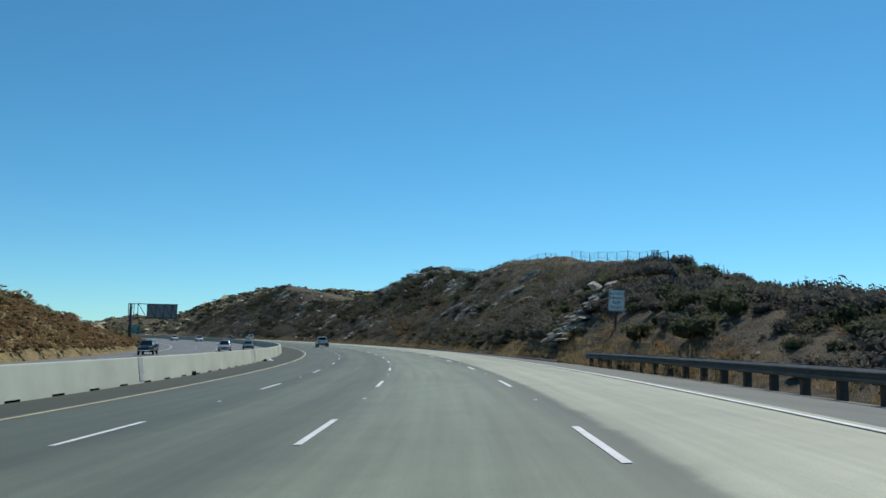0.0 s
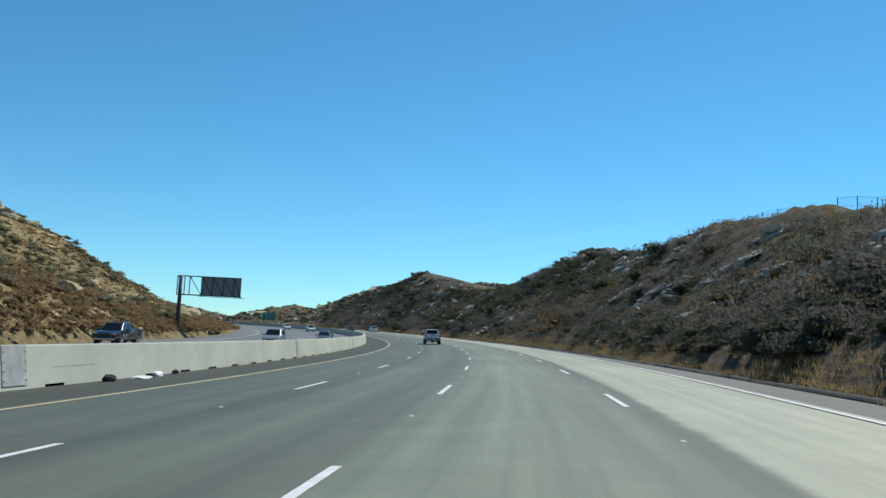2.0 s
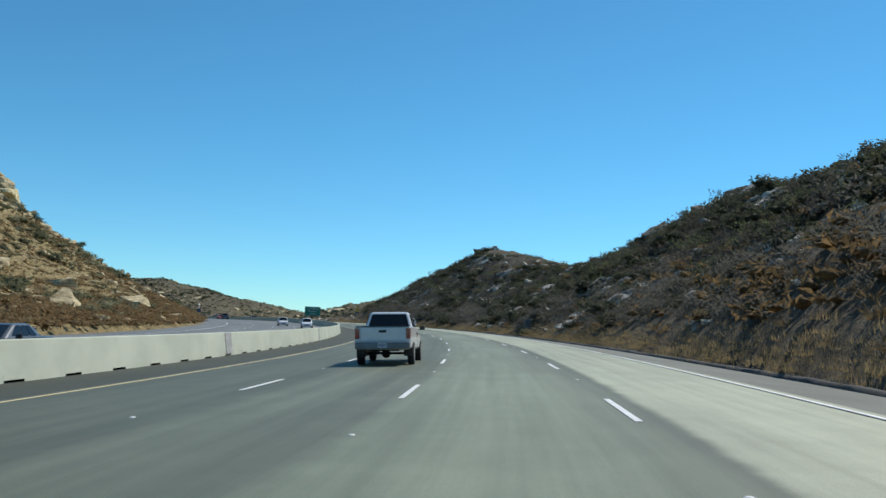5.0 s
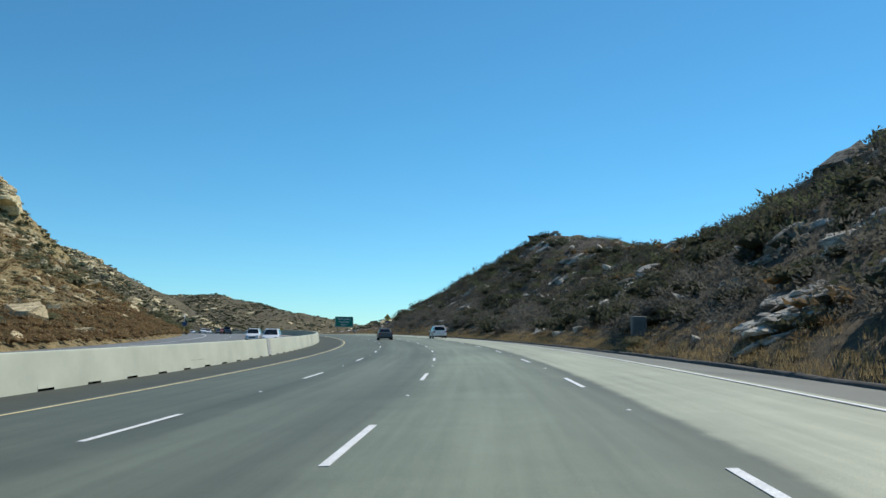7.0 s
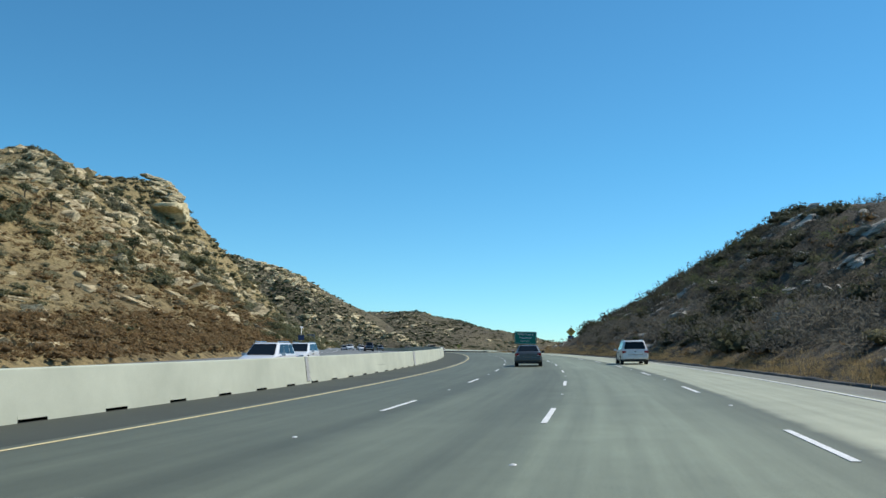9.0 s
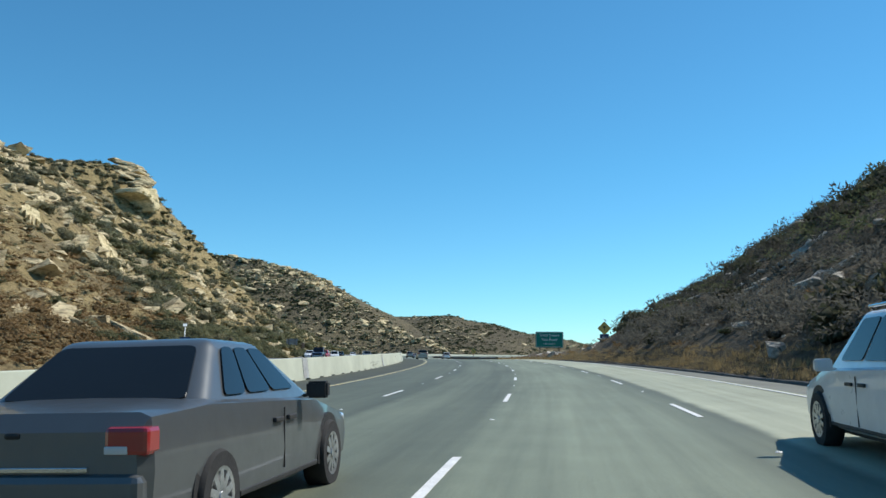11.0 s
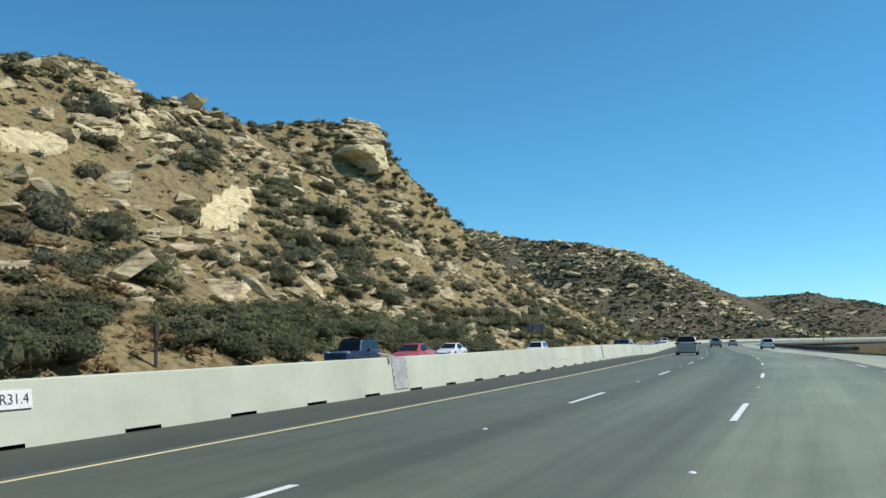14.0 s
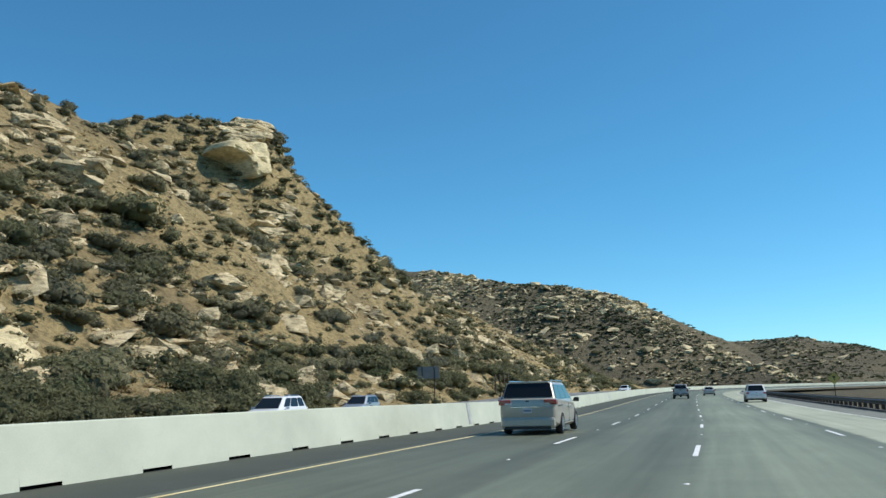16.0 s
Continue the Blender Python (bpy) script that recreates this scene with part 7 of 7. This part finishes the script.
def wheel_parts(r, width, spokes):
    bm = bmesh.new()
    prof = [(r * 0.62, -width / 2), (r * 0.94, -width / 2), (r, -width / 2 + 0.03), (r, width / 2 - 0.03), (r * 0.94, width / 2), (r * 0.62, width / 2), (r * 0.6, width / 2 - 0.03), (r * 0.6, -width / 2 + 0.03)]
    n = 24
    rings = [[bm.verts.new((x, rr * math.cos(2 * math.pi * k / n), rr * math.sin(2 * math.pi * k / n))) for k in range(n)] for rr, x in prof]
    for a, b in zip(rings, rings[1:] + rings[:1]):
        for k in range(n):
            bm.faces.new((a[k], a[(k + 1) % n], b[(k + 1) % n], b[k]))
    tyre = smooth_mesh("tyre", bm, TYRE, 40)
    bm = bmesh.new()
    for k in range(spokes):
        add_box(bm, (width / 2 - 0.03, -0.028, 0.0), (width / 2 - 0.004, 0.028, r * 0.62), Matrix.Rotation(2 * math.pi * k / spokes, 4, "X"))
    bmesh.ops.create_cone(bm, cap_ends=True, segments=14, radius1=r * 0.16, radius2=r * 0.13, depth=0.05, matrix=Matrix.Translation((width / 2 - 0.022, 0, 0)) @ Matrix.Rotation(radians(90), 4, "Y"))
    ring = [(r * 0.64, width / 2 + 0.002), (r * 0.56, width / 2 - 0.006), (r * 0.54, width / 2 - 0.08)]
    rr_ = [[bm.verts.new((x, q * math.cos(2 * math.pi * k / n), q * math.sin(2 * math.pi * k / n))) for k in range(n)] for q, x in ring]
    for a, b in zip(rr_, rr_[1:]):
        for k in range(n):
            bm.faces.new((a[k], a[(k + 1) % n], b[(k + 1) % n], b[k]))
    rim = from_bm("rim", bm, RIM)
    bm = bmesh.new()
    bmesh.ops.create_cone(bm, cap_ends=True, segments=20, radius1=r * 0.56, radius2=r * 0.56, depth=0.03, matrix=Matrix.Translation((width / 2 - 0.045, 0, 0)) @ Matrix.Rotation(radians(90), 4, "Y"))
    disc = from_bm("brake_disc", bm, TRIM)
    return tyre, rim, disc


WHEELS = {}


def add_wheels(car, half, ys, r, width=0.22, spokes=10):
    key = (r, width, spokes)
    if key not in WHEELS:
        WHEELS[key] = wheel_parts(*key)
    tyre, rim, disc = WHEELS[key]
    arch = bmesh.new()
    bmesh.ops.create_cone(arch, cap_ends=True, segments=24, radius1=r * 1.17, radius2=r * 1.17, depth=0.30, matrix=Matrix.Rotation(radians(90), 4, "Y"))
    for v in arch.verts:
        v.co.z = max(v.co.z, -0.25 * r)
    arch = from_bm("wheel_arch", arch, TRIM)
    for y in ys:
        for side in (-1, 1):
            part("wheel_arch", arch, car, "dark wheel arch", pose(side * (half - 0.175), y, r + 0.015))
            w = part("wheel", tyre, car, "", pose(side * (half - width / 2 + 0.012), y, r, 0, 0, 0 if side > 0 else 180))
            part("rim", rim, w, "bright alloy rim")
            part("brake_disc", disc, w)


def slab(car, name, lo, hi, material, label="", bevel=0.02):
    return part(name, box_mesh(name, lo, hi, material, bevel), car, label)


def number_plate(car, y, z, facing):
    pl = part("number_plate", box_mesh("number_plate", (-0.155, -0.006, -0.078), (0.155, 0.006, 0.078), PLATE), car, "", pose(0, y, z, 0, 0, 0 if facing < 0 else 180))
    bm = bmesh.new()
    for k in range(6):
        add_box(bm, (-0.125 + k * 0.043, -0.009, -0.035), (-0.098 + k * 0.043, -0.006, 0.035))
    part("bars", from_bm("bars", bm, BAR), pl)


KINDS = {
    # length, half width, wheel radius, axle ys, body stations, cabin, window splits
    "van": dict(L=5.1, w=0.99, r=0.355, ax=(1.05, 4.1), body=[(0.0, 0.84, 0.44, 1.04, 0.95, 0.0), (0.035, 0.90, 0.38, 1.16, 0.96, 0.0), (0.11, 0.95, 0.33, 1.2, 0.96, 0.0), (0.3, 0.985, 0.27, 1.2, 0.97, 0.0), (1.2, 0.99, 0.22, 1.15, 0.97, 0.0), (3.5, 0.99, 0.22, 1.05, 0.96, 0.0), (4.3, 0.975, 0.24, 0.98, 0.90, 0.03), (4.85, 0.93, 0.28, 0.84, 0.86, 0.03), (5.1, 0.80, 0.36, 0.66, 0.85, 0.0)],
                cab=(0.06, 0.42, 3.0, 4.15, 1.04, 1.75, 0.965, 0.77), wins=((0.03, 0.30), (0.315, 0.615), (0.63, 0.90)), rails=True),
    "suv": dict(L=4.65, w=0.92, r=0.35, ax=(0.95, 3.65), body=[(0.0, 0.82, 0.45, 0.85, 0.94, 0.0), (0.06, 0.89, 0.38, 1.02, 0.96, 0.0), (0.5, 0.92, 0.28, 1.05, 0.96, 0.0), (2.9, 0.92, 0.26, 1.0, 0.95, 0.0), (3.6, 0.91, 0.28, 0.98, 0.90, 0.03), (4.4, 0.86, 0.32, 0.82, 0.86, 0.03), (4.65, 0.74, 0.4, 0.66, 0.85, 0.0)],
                cab=(0.12, 0.45, 2.55, 3.45, 0.97, 1.66, 0.88, 0.68), wins=((0.08, 0.30), (0.33, 0.62), (0.645, 0.88)), rails=True),
    "sedan": dict(L=4.75, w=0.90, r=0.33, ax=(0.95, 3.7), body=[(0.0, 0.80, 0.45, 0.85, 0.92, 0.0), (0.08, 0.87, 0.36, 0.96, 0.93, 0.0), (0.9, 0.90, 0.24, 1.0, 0.92, 0.02), (2.9, 0.90, 0.22, 0.93, 0.92, 0.0), (3.4, 0.89, 0.24, 0.9, 0.9, 0.03), (4.45, 0.85, 0.3, 0.72, 0.86, 0.03), (4.75, 0.72, 0.36, 0.58, 0.85, 0.0)],
                  cab=(0.75, 1.45, 2.45, 3.4, 0.92, 1.44, 0.84, 0.60), wins=((0.16, 0.34), (0.36, 0.58), (0.60, 0.84)), rails=False),
    "pickup": dict(L=5.65, w=0.98, r=0.40, ax=(1.15, 4.55), body=[(0.0, 0.93, 0.62, 1.30, 0.97, 0.0), (0.05, 0.965, 0.56, 1.34, 0.98, 0.0), (1.95, 0.98, 0.5, 1.34, 0.98, 0.0), (2.1, 0.98, 0.48, 1.30, 0.96, 0.0), (4.2, 0.98, 0.48, 1.24, 0.94, 0.0), (4.6, 0.97, 0.5, 1.2, 0.9, 0.04), (5.4, 0.93, 0.54, 1.1, 0.9, 0.03), (5.65, 0.85, 0.6, 0.95, 0.9, 0.0)],
                   cab=(1.98, 2.2, 3.5, 4.3, 1.22, 1.88, 0.90, 0.70), wins=((0.06, 0.36), (0.40, 0.86)), rails=False),
    "jeep": dict(L=4.3, w=0.93, r=0.40, ax=(0.85, 3.4), body=[(0.0, 0.84, 0.62, 1.08, 0.97, 0.0), (0.05, 0.88, 0.55, 1.12, 0.97, 0.0), (2.6, 0.90, 0.5, 1.12, 0.97, 0.0), (3.0, 0.85, 0.52, 1.10, 0.94, 0.03), (4.1, 0.72, 0.56, 1.04, 0.94, 0.03), (4.3, 0.7, 0.6, 1.0, 0.94, 0.0)],
                 cab=(0.05, 0.12, 2.25, 2.65, 1.06, 1.80, 0.82, 0.70), wins=((0.05, 0.30), (0.34, 0.62), (0.66, 0.93)), rails=False),
}


def vehicle(kind, colour, s, l, turn, label, category, group=""):
    K = KINDS[kind]
    body_mat = PAINTS[colour]
    L, w, r = K["L"], K["w"], K["r"]
    car = holder(kind if kind != "van" else "minivan", at_road(s, l, 0.0, turn), label, category, group)
    b_ = float(road_z(s, l + 0.5) - road_z(s, l - 0.5))
    car.matrix_basis = car.matrix_basis @ Matrix.Rotation(-math.atan(b_) * (1 if turn == 0 else -1), 4, "Y")
    part("body", smooth_mesh("body", loft(K["body"]), body_mat, 32), car)
    c = cabin(*K["cab"])
    part("cabin", cabin_mesh(c, body_mat, 0.12), car)
    zb, zr = K["cab"][4], K["cab"][5]
    for u0, u1 in K["wins"]:
        part("side_window", glass(c, "rl", "fl", u0, u1, 0.16, 0.86), car, "dark tinted side window")
        part("side_window", glass(c, "rr", "fr", u0, u1, 0.16, 0.86), car, "dark tinted side window")
    part("rear_window", glass(c, "rl", "rr", 0.07 if kind != "van" else 0.035, 0.93 if kind != "van" else 0.965, 0.14 if kind != "van" else 0.27, 0.86 if kind != "van" else 0.92), car, "dark tinted rear window")
    part("windscreen", glass(c, "fl", "fr", 0.06, 0.94, 0.06, 0.88), car, "dark windscreen")
    add_wheels(car, w + 0.012, K["ax"], r)
    # ends
    yb = K["body"][0][2]
    if kind == "pickup":
        slab(car, "rear_bumper", (-0.94, -0.16, 0.58), (0.94, 0.08, 0.80), BUMPER, "dull grey step bumper", 0.03)
        slab(car, "tailgate", (-0.76, -0.025, 0.84), (0.76, 0.03, 1.30), body_mat, "", 0.02)
        slab(car, "handle", (-0.13, -0.04, 1.13), (0.13, -0.02, 1.22), TRIM, "black tailgate handle", 0.01)
        slab(car, "tail_lamp", (-0.955, -0.02, 0.92), (-0.80, 0.06, 1.28), RED_LENS, "dark red tail lamp", 0.015)
        slab(car, "tail_lamp", (0.80, -0.02, 0.92), (0.955, 0.06, 1.28), RED_LENS, "dark red tail lamp", 0.015)
        slab(car, "bed_cap", (-0.93, 0.0, 1.335), (0.93, 0.05, 1.36), TRIM, "black bed-rail cap", 0.008)
        bm = bmesh.new()
        add_tube(bm, (-0.84, 1.15, 0.40), (0.84, 1.15, 0.40), 0.045, 0.045, 10)
        bmesh.ops.create_uvsphere(bm, u_segments=12, v_segments=8, radius=0.16, matrix=Matrix.Translation((0, 1.15, 0.39)))
        part("axle", from_bm("axle", bm, TRIM, True), car, "dark rear axle")
        number_plate(car, -0.165, 0.70, -1)
    else:
        slab(car, "rear_bumper", (-w * 0.93, -0.05, yb - (0.22 if kind == "van" else 0.08)), (w * 0.93, 0.3, yb + 0.16), body_mat if kind != "jeep" else TRIM, "", 0.05 if kind != "van" else 0.1)
        slab(car, "bumper_insert", (-w * 0.78, -0.056, yb - (0.25 if kind == "van" else 0.21)), (w * 0.78, 0.25, yb - (0.15 if kind == "van" else 0.10)), TRIM, "black bumper insert", 0.02)
        zl = K["body"][1][3] - (0.17 if kind != "van" else 0.09)
        lw, out, deep = (0.42, 0.99, 0.34) if kind == "van" else (0.28, 0.965, 0.16)
        for sd in (-1, 1):
            xs_ = sorted((sd * (w * out), sd * (w * out - lw)))
            slab(car, "tail_lamp", (xs_[0], -0.012, zl - 0.08), (xs_[1], deep, zl + 0.09), RED_LENS, "red tail lamp", 0.03)
            xs_ = sorted((sd * (w * 0.965 - lw * 0.45), sd * (w * 0.965 - lw * 0.98)))
            slab(car, "reverse_lamp", (xs_[0], -0.018, zl - 0.07), (xs_[1], 0.05, zl - 0.02), CLEAR_LENS, "pale reversing lamp", 0.01)
        slab(car, "chrome_strip", (-w * 0.55, -0.02, zl - 0.17), (w * 0.55, 0.02, zl - 0.14), CHROME, "thin chrome strip", 0.006)
        slab(car, "badge", (-0.055, -0.012, zl + 0.02), (0.055, 0.05, zl + 0.065), BLACK, "small dark oval badge", 0.02)
        number_plate(car, -0.02, zl - 0.27, -1)
        slab(car, "exhaust", (-0.5, 0.05, 0.27), (-0.4, 0.5, 0.34), TRIM, "", 0.02)
    yf = L
    for sd in (-1, 1):
        xs_ = sorted((sd * w * 0.86, sd * w * 0.5))
        slab(car, "headlamp", (xs_[0], yf - 0.24, K["body"][-1][3] - 0.03), (xs_[1], yf - 0.03, K["body"][-1][3] + 0.09), CLEAR_LENS, "clear headlamp", 0.03)
        bm = bmesh.new()
        add_box(bm, (-0.1, -0.05, -0.07), (0.1, 0.06, 0.08))
        add_box(bm, (-0.16, -0.02, -0.06), (-0.08, 0.03, -0.03))
        bmesh.ops.bevel(bm, geom=bm.edges[:], offset=0.02, segments=2, affect="EDGES")
        part("mirror", smooth_mesh("mirror", bm, body_mat if kind == "suv" else TRIM), car, "", pose(sd * (w + 0.13), K["cab"][3] - 0.55, zb + 0.06, 0, 0, 0 if sd > 0 else 180))
        for k, (u0, u1) in enumerate(K["wins"][-2:]):
            yh = K["cab"][0] + (K["cab"][3] - K["cab"][0]) * (u0 + 0.035 if k else u1 - 0.035) + (0.05 if k else -0.05)
            slab(car, "door_handle", (sd * w - 0.012 if sd > 0 else -w - 0.022, yh - 0.1, zb - 0.17), (w + 0.022 if sd > 0 else -w + 0.012, yh + 0.1, zb - 0.13), CHROME if kind == "van" else TRIM, "", 0.008)
        ym = K["cab"][0] + (K["cab"][3] - K["cab"][0]) * (K["wins"][-1][0] - 0.01)
        slab(car, "door_seam", (sd * w * 0.995 - 0.004, ym - 0.006, 0.36), (sd * w * 0.995 + 0.006, ym + 0.006, zb - 0.06), TRIM, "", 0)
        slab(car, "sill_trim", (sd * w * 0.97 - 0.02, K["ax"][0] + r * 1.25, K["body"][2][2] + 0.03), (sd * w * 0.97 + 0.02, K["ax"][1] - r * 1.25, K["body"][2][2] + 0.075), CHROME if kind == "van" else TRIM, "", 0.01)
        if kind == "van":
            slab(car, "door_track", (sd * w - 0.006 if sd > 0 else -w - 0.012, 0.42, zb - 0.10), (w + 0.012 if sd > 0 else -w + 0.006, 1.2, zb - 0.075), TRIM, "black sliding-door track", 0)
        if K["rails"]:
            bm = bmesh.new()
            x_ = sd * (K["cab"][7] - 0.06)
            add_tube(bm, (x_, K["cab"][1] + 0.25, zr + 0.04), (x_, K["cab"][2] - 0.1, zr + 0.03), 0.018, 0.018, 8)
            for yy in (K["cab"][1] + 0.3, (K["cab"][1] + K["cab"][2]) / 2, K["cab"][2] - 0.15):
                add_tube(bm, (x_, yy, zr - 0.03), (x_, yy, zr + 0.05), 0.016, 0.016, 6)
            part("roof_rail", from_bm("roof_rail", bm, CHROME), car, "bright roof rail")
    slab(car, "grille", (-w * 0.45, yf - 0.06, K["body"][-1][2] + 0.04), (w * 0.45, yf + 0.012, K["body"][-1][3] - 0.03), TRIM, "black grille", 0.02)
    slab(car, "front_bumper", (-w * 0.84, yf - 0.22, K["body"][-1][2] - 0.14), (w * 0.84, yf + 0.03, K["body"][-1][2] + 0.05), body_mat if kind not in ("jeep", "pickup") else CHROME, "", 0.05)
    slab(car, "underbody", (-w * 0.8, 0.4, 0.2) if kind != "pickup" else (-0.55, 0.3, 0.5), (w * 0.8, L - 0.5, 0.42) if kind != "pickup" else (0.55, L - 0.4, 0.64), TRIM, "", 0.03)
    if K["rails"]:
        bm = bmesh.new()
        v = [bm.verts.new(p_) for p_ in ((-0.02, 0, 0), (0.02, 0, 0), (0, 0.17, 0), (0, -0.01, 0.075))]
        for f in ((0, 2, 1), (0, 1, 3), (1, 2, 3), (2, 0, 3)):
            bm.faces.new([v[i] for i in f])
        part("antenna_fin", from_bm("antenna_fin", bm, body_mat), car, "", pose(0, K["cab"][1] + 0.12, zr - 0.005))
    if kind == "van":  # the tailgate's spoiler lip
        slab(car, "spoiler", (-0.68, K["cab"][1] - 0.07, zr - 0.05), (0.68, K["cab"][1] + 0.2, zr + 0.012), body_mat, "", 0.02)
    if kind == "jeep":
        slab(car, "soft_top", (-0.72, 0.1, 1.79), (0.72, 2.25, 1.83), TRIM, "black fabric top", 0.015)
    return car


vehicle("pickup", "white", 146.0, -1.95, 0, "white pickup truck driving ahead in the second lane", "pickup truck")
vehicle("van", "champagne", 433.0, -5.5, 0, "champagne-coloured minivan with tinted windows and roof rails", "minivan")
vehicle("suv", "white", 279.0, 5.4, 0, "white sport utility car in the concrete slow lane", "car")
vehicle("suv", "white", 490.0, 5.4, 0, "small white sport utility car in the slow lane", "car")
vehicle("sedan", "silver", 551.0, 1.9, 0, "silver saloon car far ahead on the motorway", "car")
# the same pickup as above, added again further on in silver
vehicle("pickup", "silver", 520.0, -1.95, 0, "second copy of the pickup truck, far ahead on the motorway", "pickup truck")
vehicle("sedan", "grey", 276.0, -1.95, 0, "dark grey saloon car in the second lane", "car")
ONCOMING = [("pickup", "black", 111, -27.5, "black pickup truck on the opposite carriageway"), ("suv", "silver", 131, -18.8, "silver sport utility car on the opposite carriageway"), ("sedan", "grey", 148, -15.2, "grey saloon car on the opposite carriageway"),
            ("suv", "white", 264, -15.1, "white sport utility car on the opposite carriageway"), ("suv", "white", 284, -18.8, "white sport utility car behind the median barrier"),
            ("jeep", "blue", 398, -22.5, "dark blue boxy off-road car on the opposite carriageway"), ("sedan", "red", 408, -22.5, "red coupe on the opposite carriageway"),
            ("sedan", "white", 428, -26.2, "white saloon car on the opposite carriageway"), ("suv", "white", 450, -22.5, "white sport utility car on the opposite carriageway"),
            ("suv", "silver", 472, -26.2, "silver sport utility car on the opposite carriageway"), ("pickup", "grey", 481, -15.2, "dark grey pickup truck behind the median barrier"),
            ("sedan", "white", 530, -18.8, "white saloon car far along the opposite carriageway"), ("suv", "black", 545, -22.5, "black sport utility car far along the opposite carriageway"),
            ("pickup", "white", 590, -15.2, "white pickup truck far along the opposite carriageway"), ("sedan", "silver", 640, -22.5, "silver saloon car far along the opposite carriageway")]
for kind, colour, s, l, label in ONCOMING:
    vehicle(kind, colour, float(s), l, 180, label, "pickup truck" if kind == "pickup" else "car", "oncoming traffic")
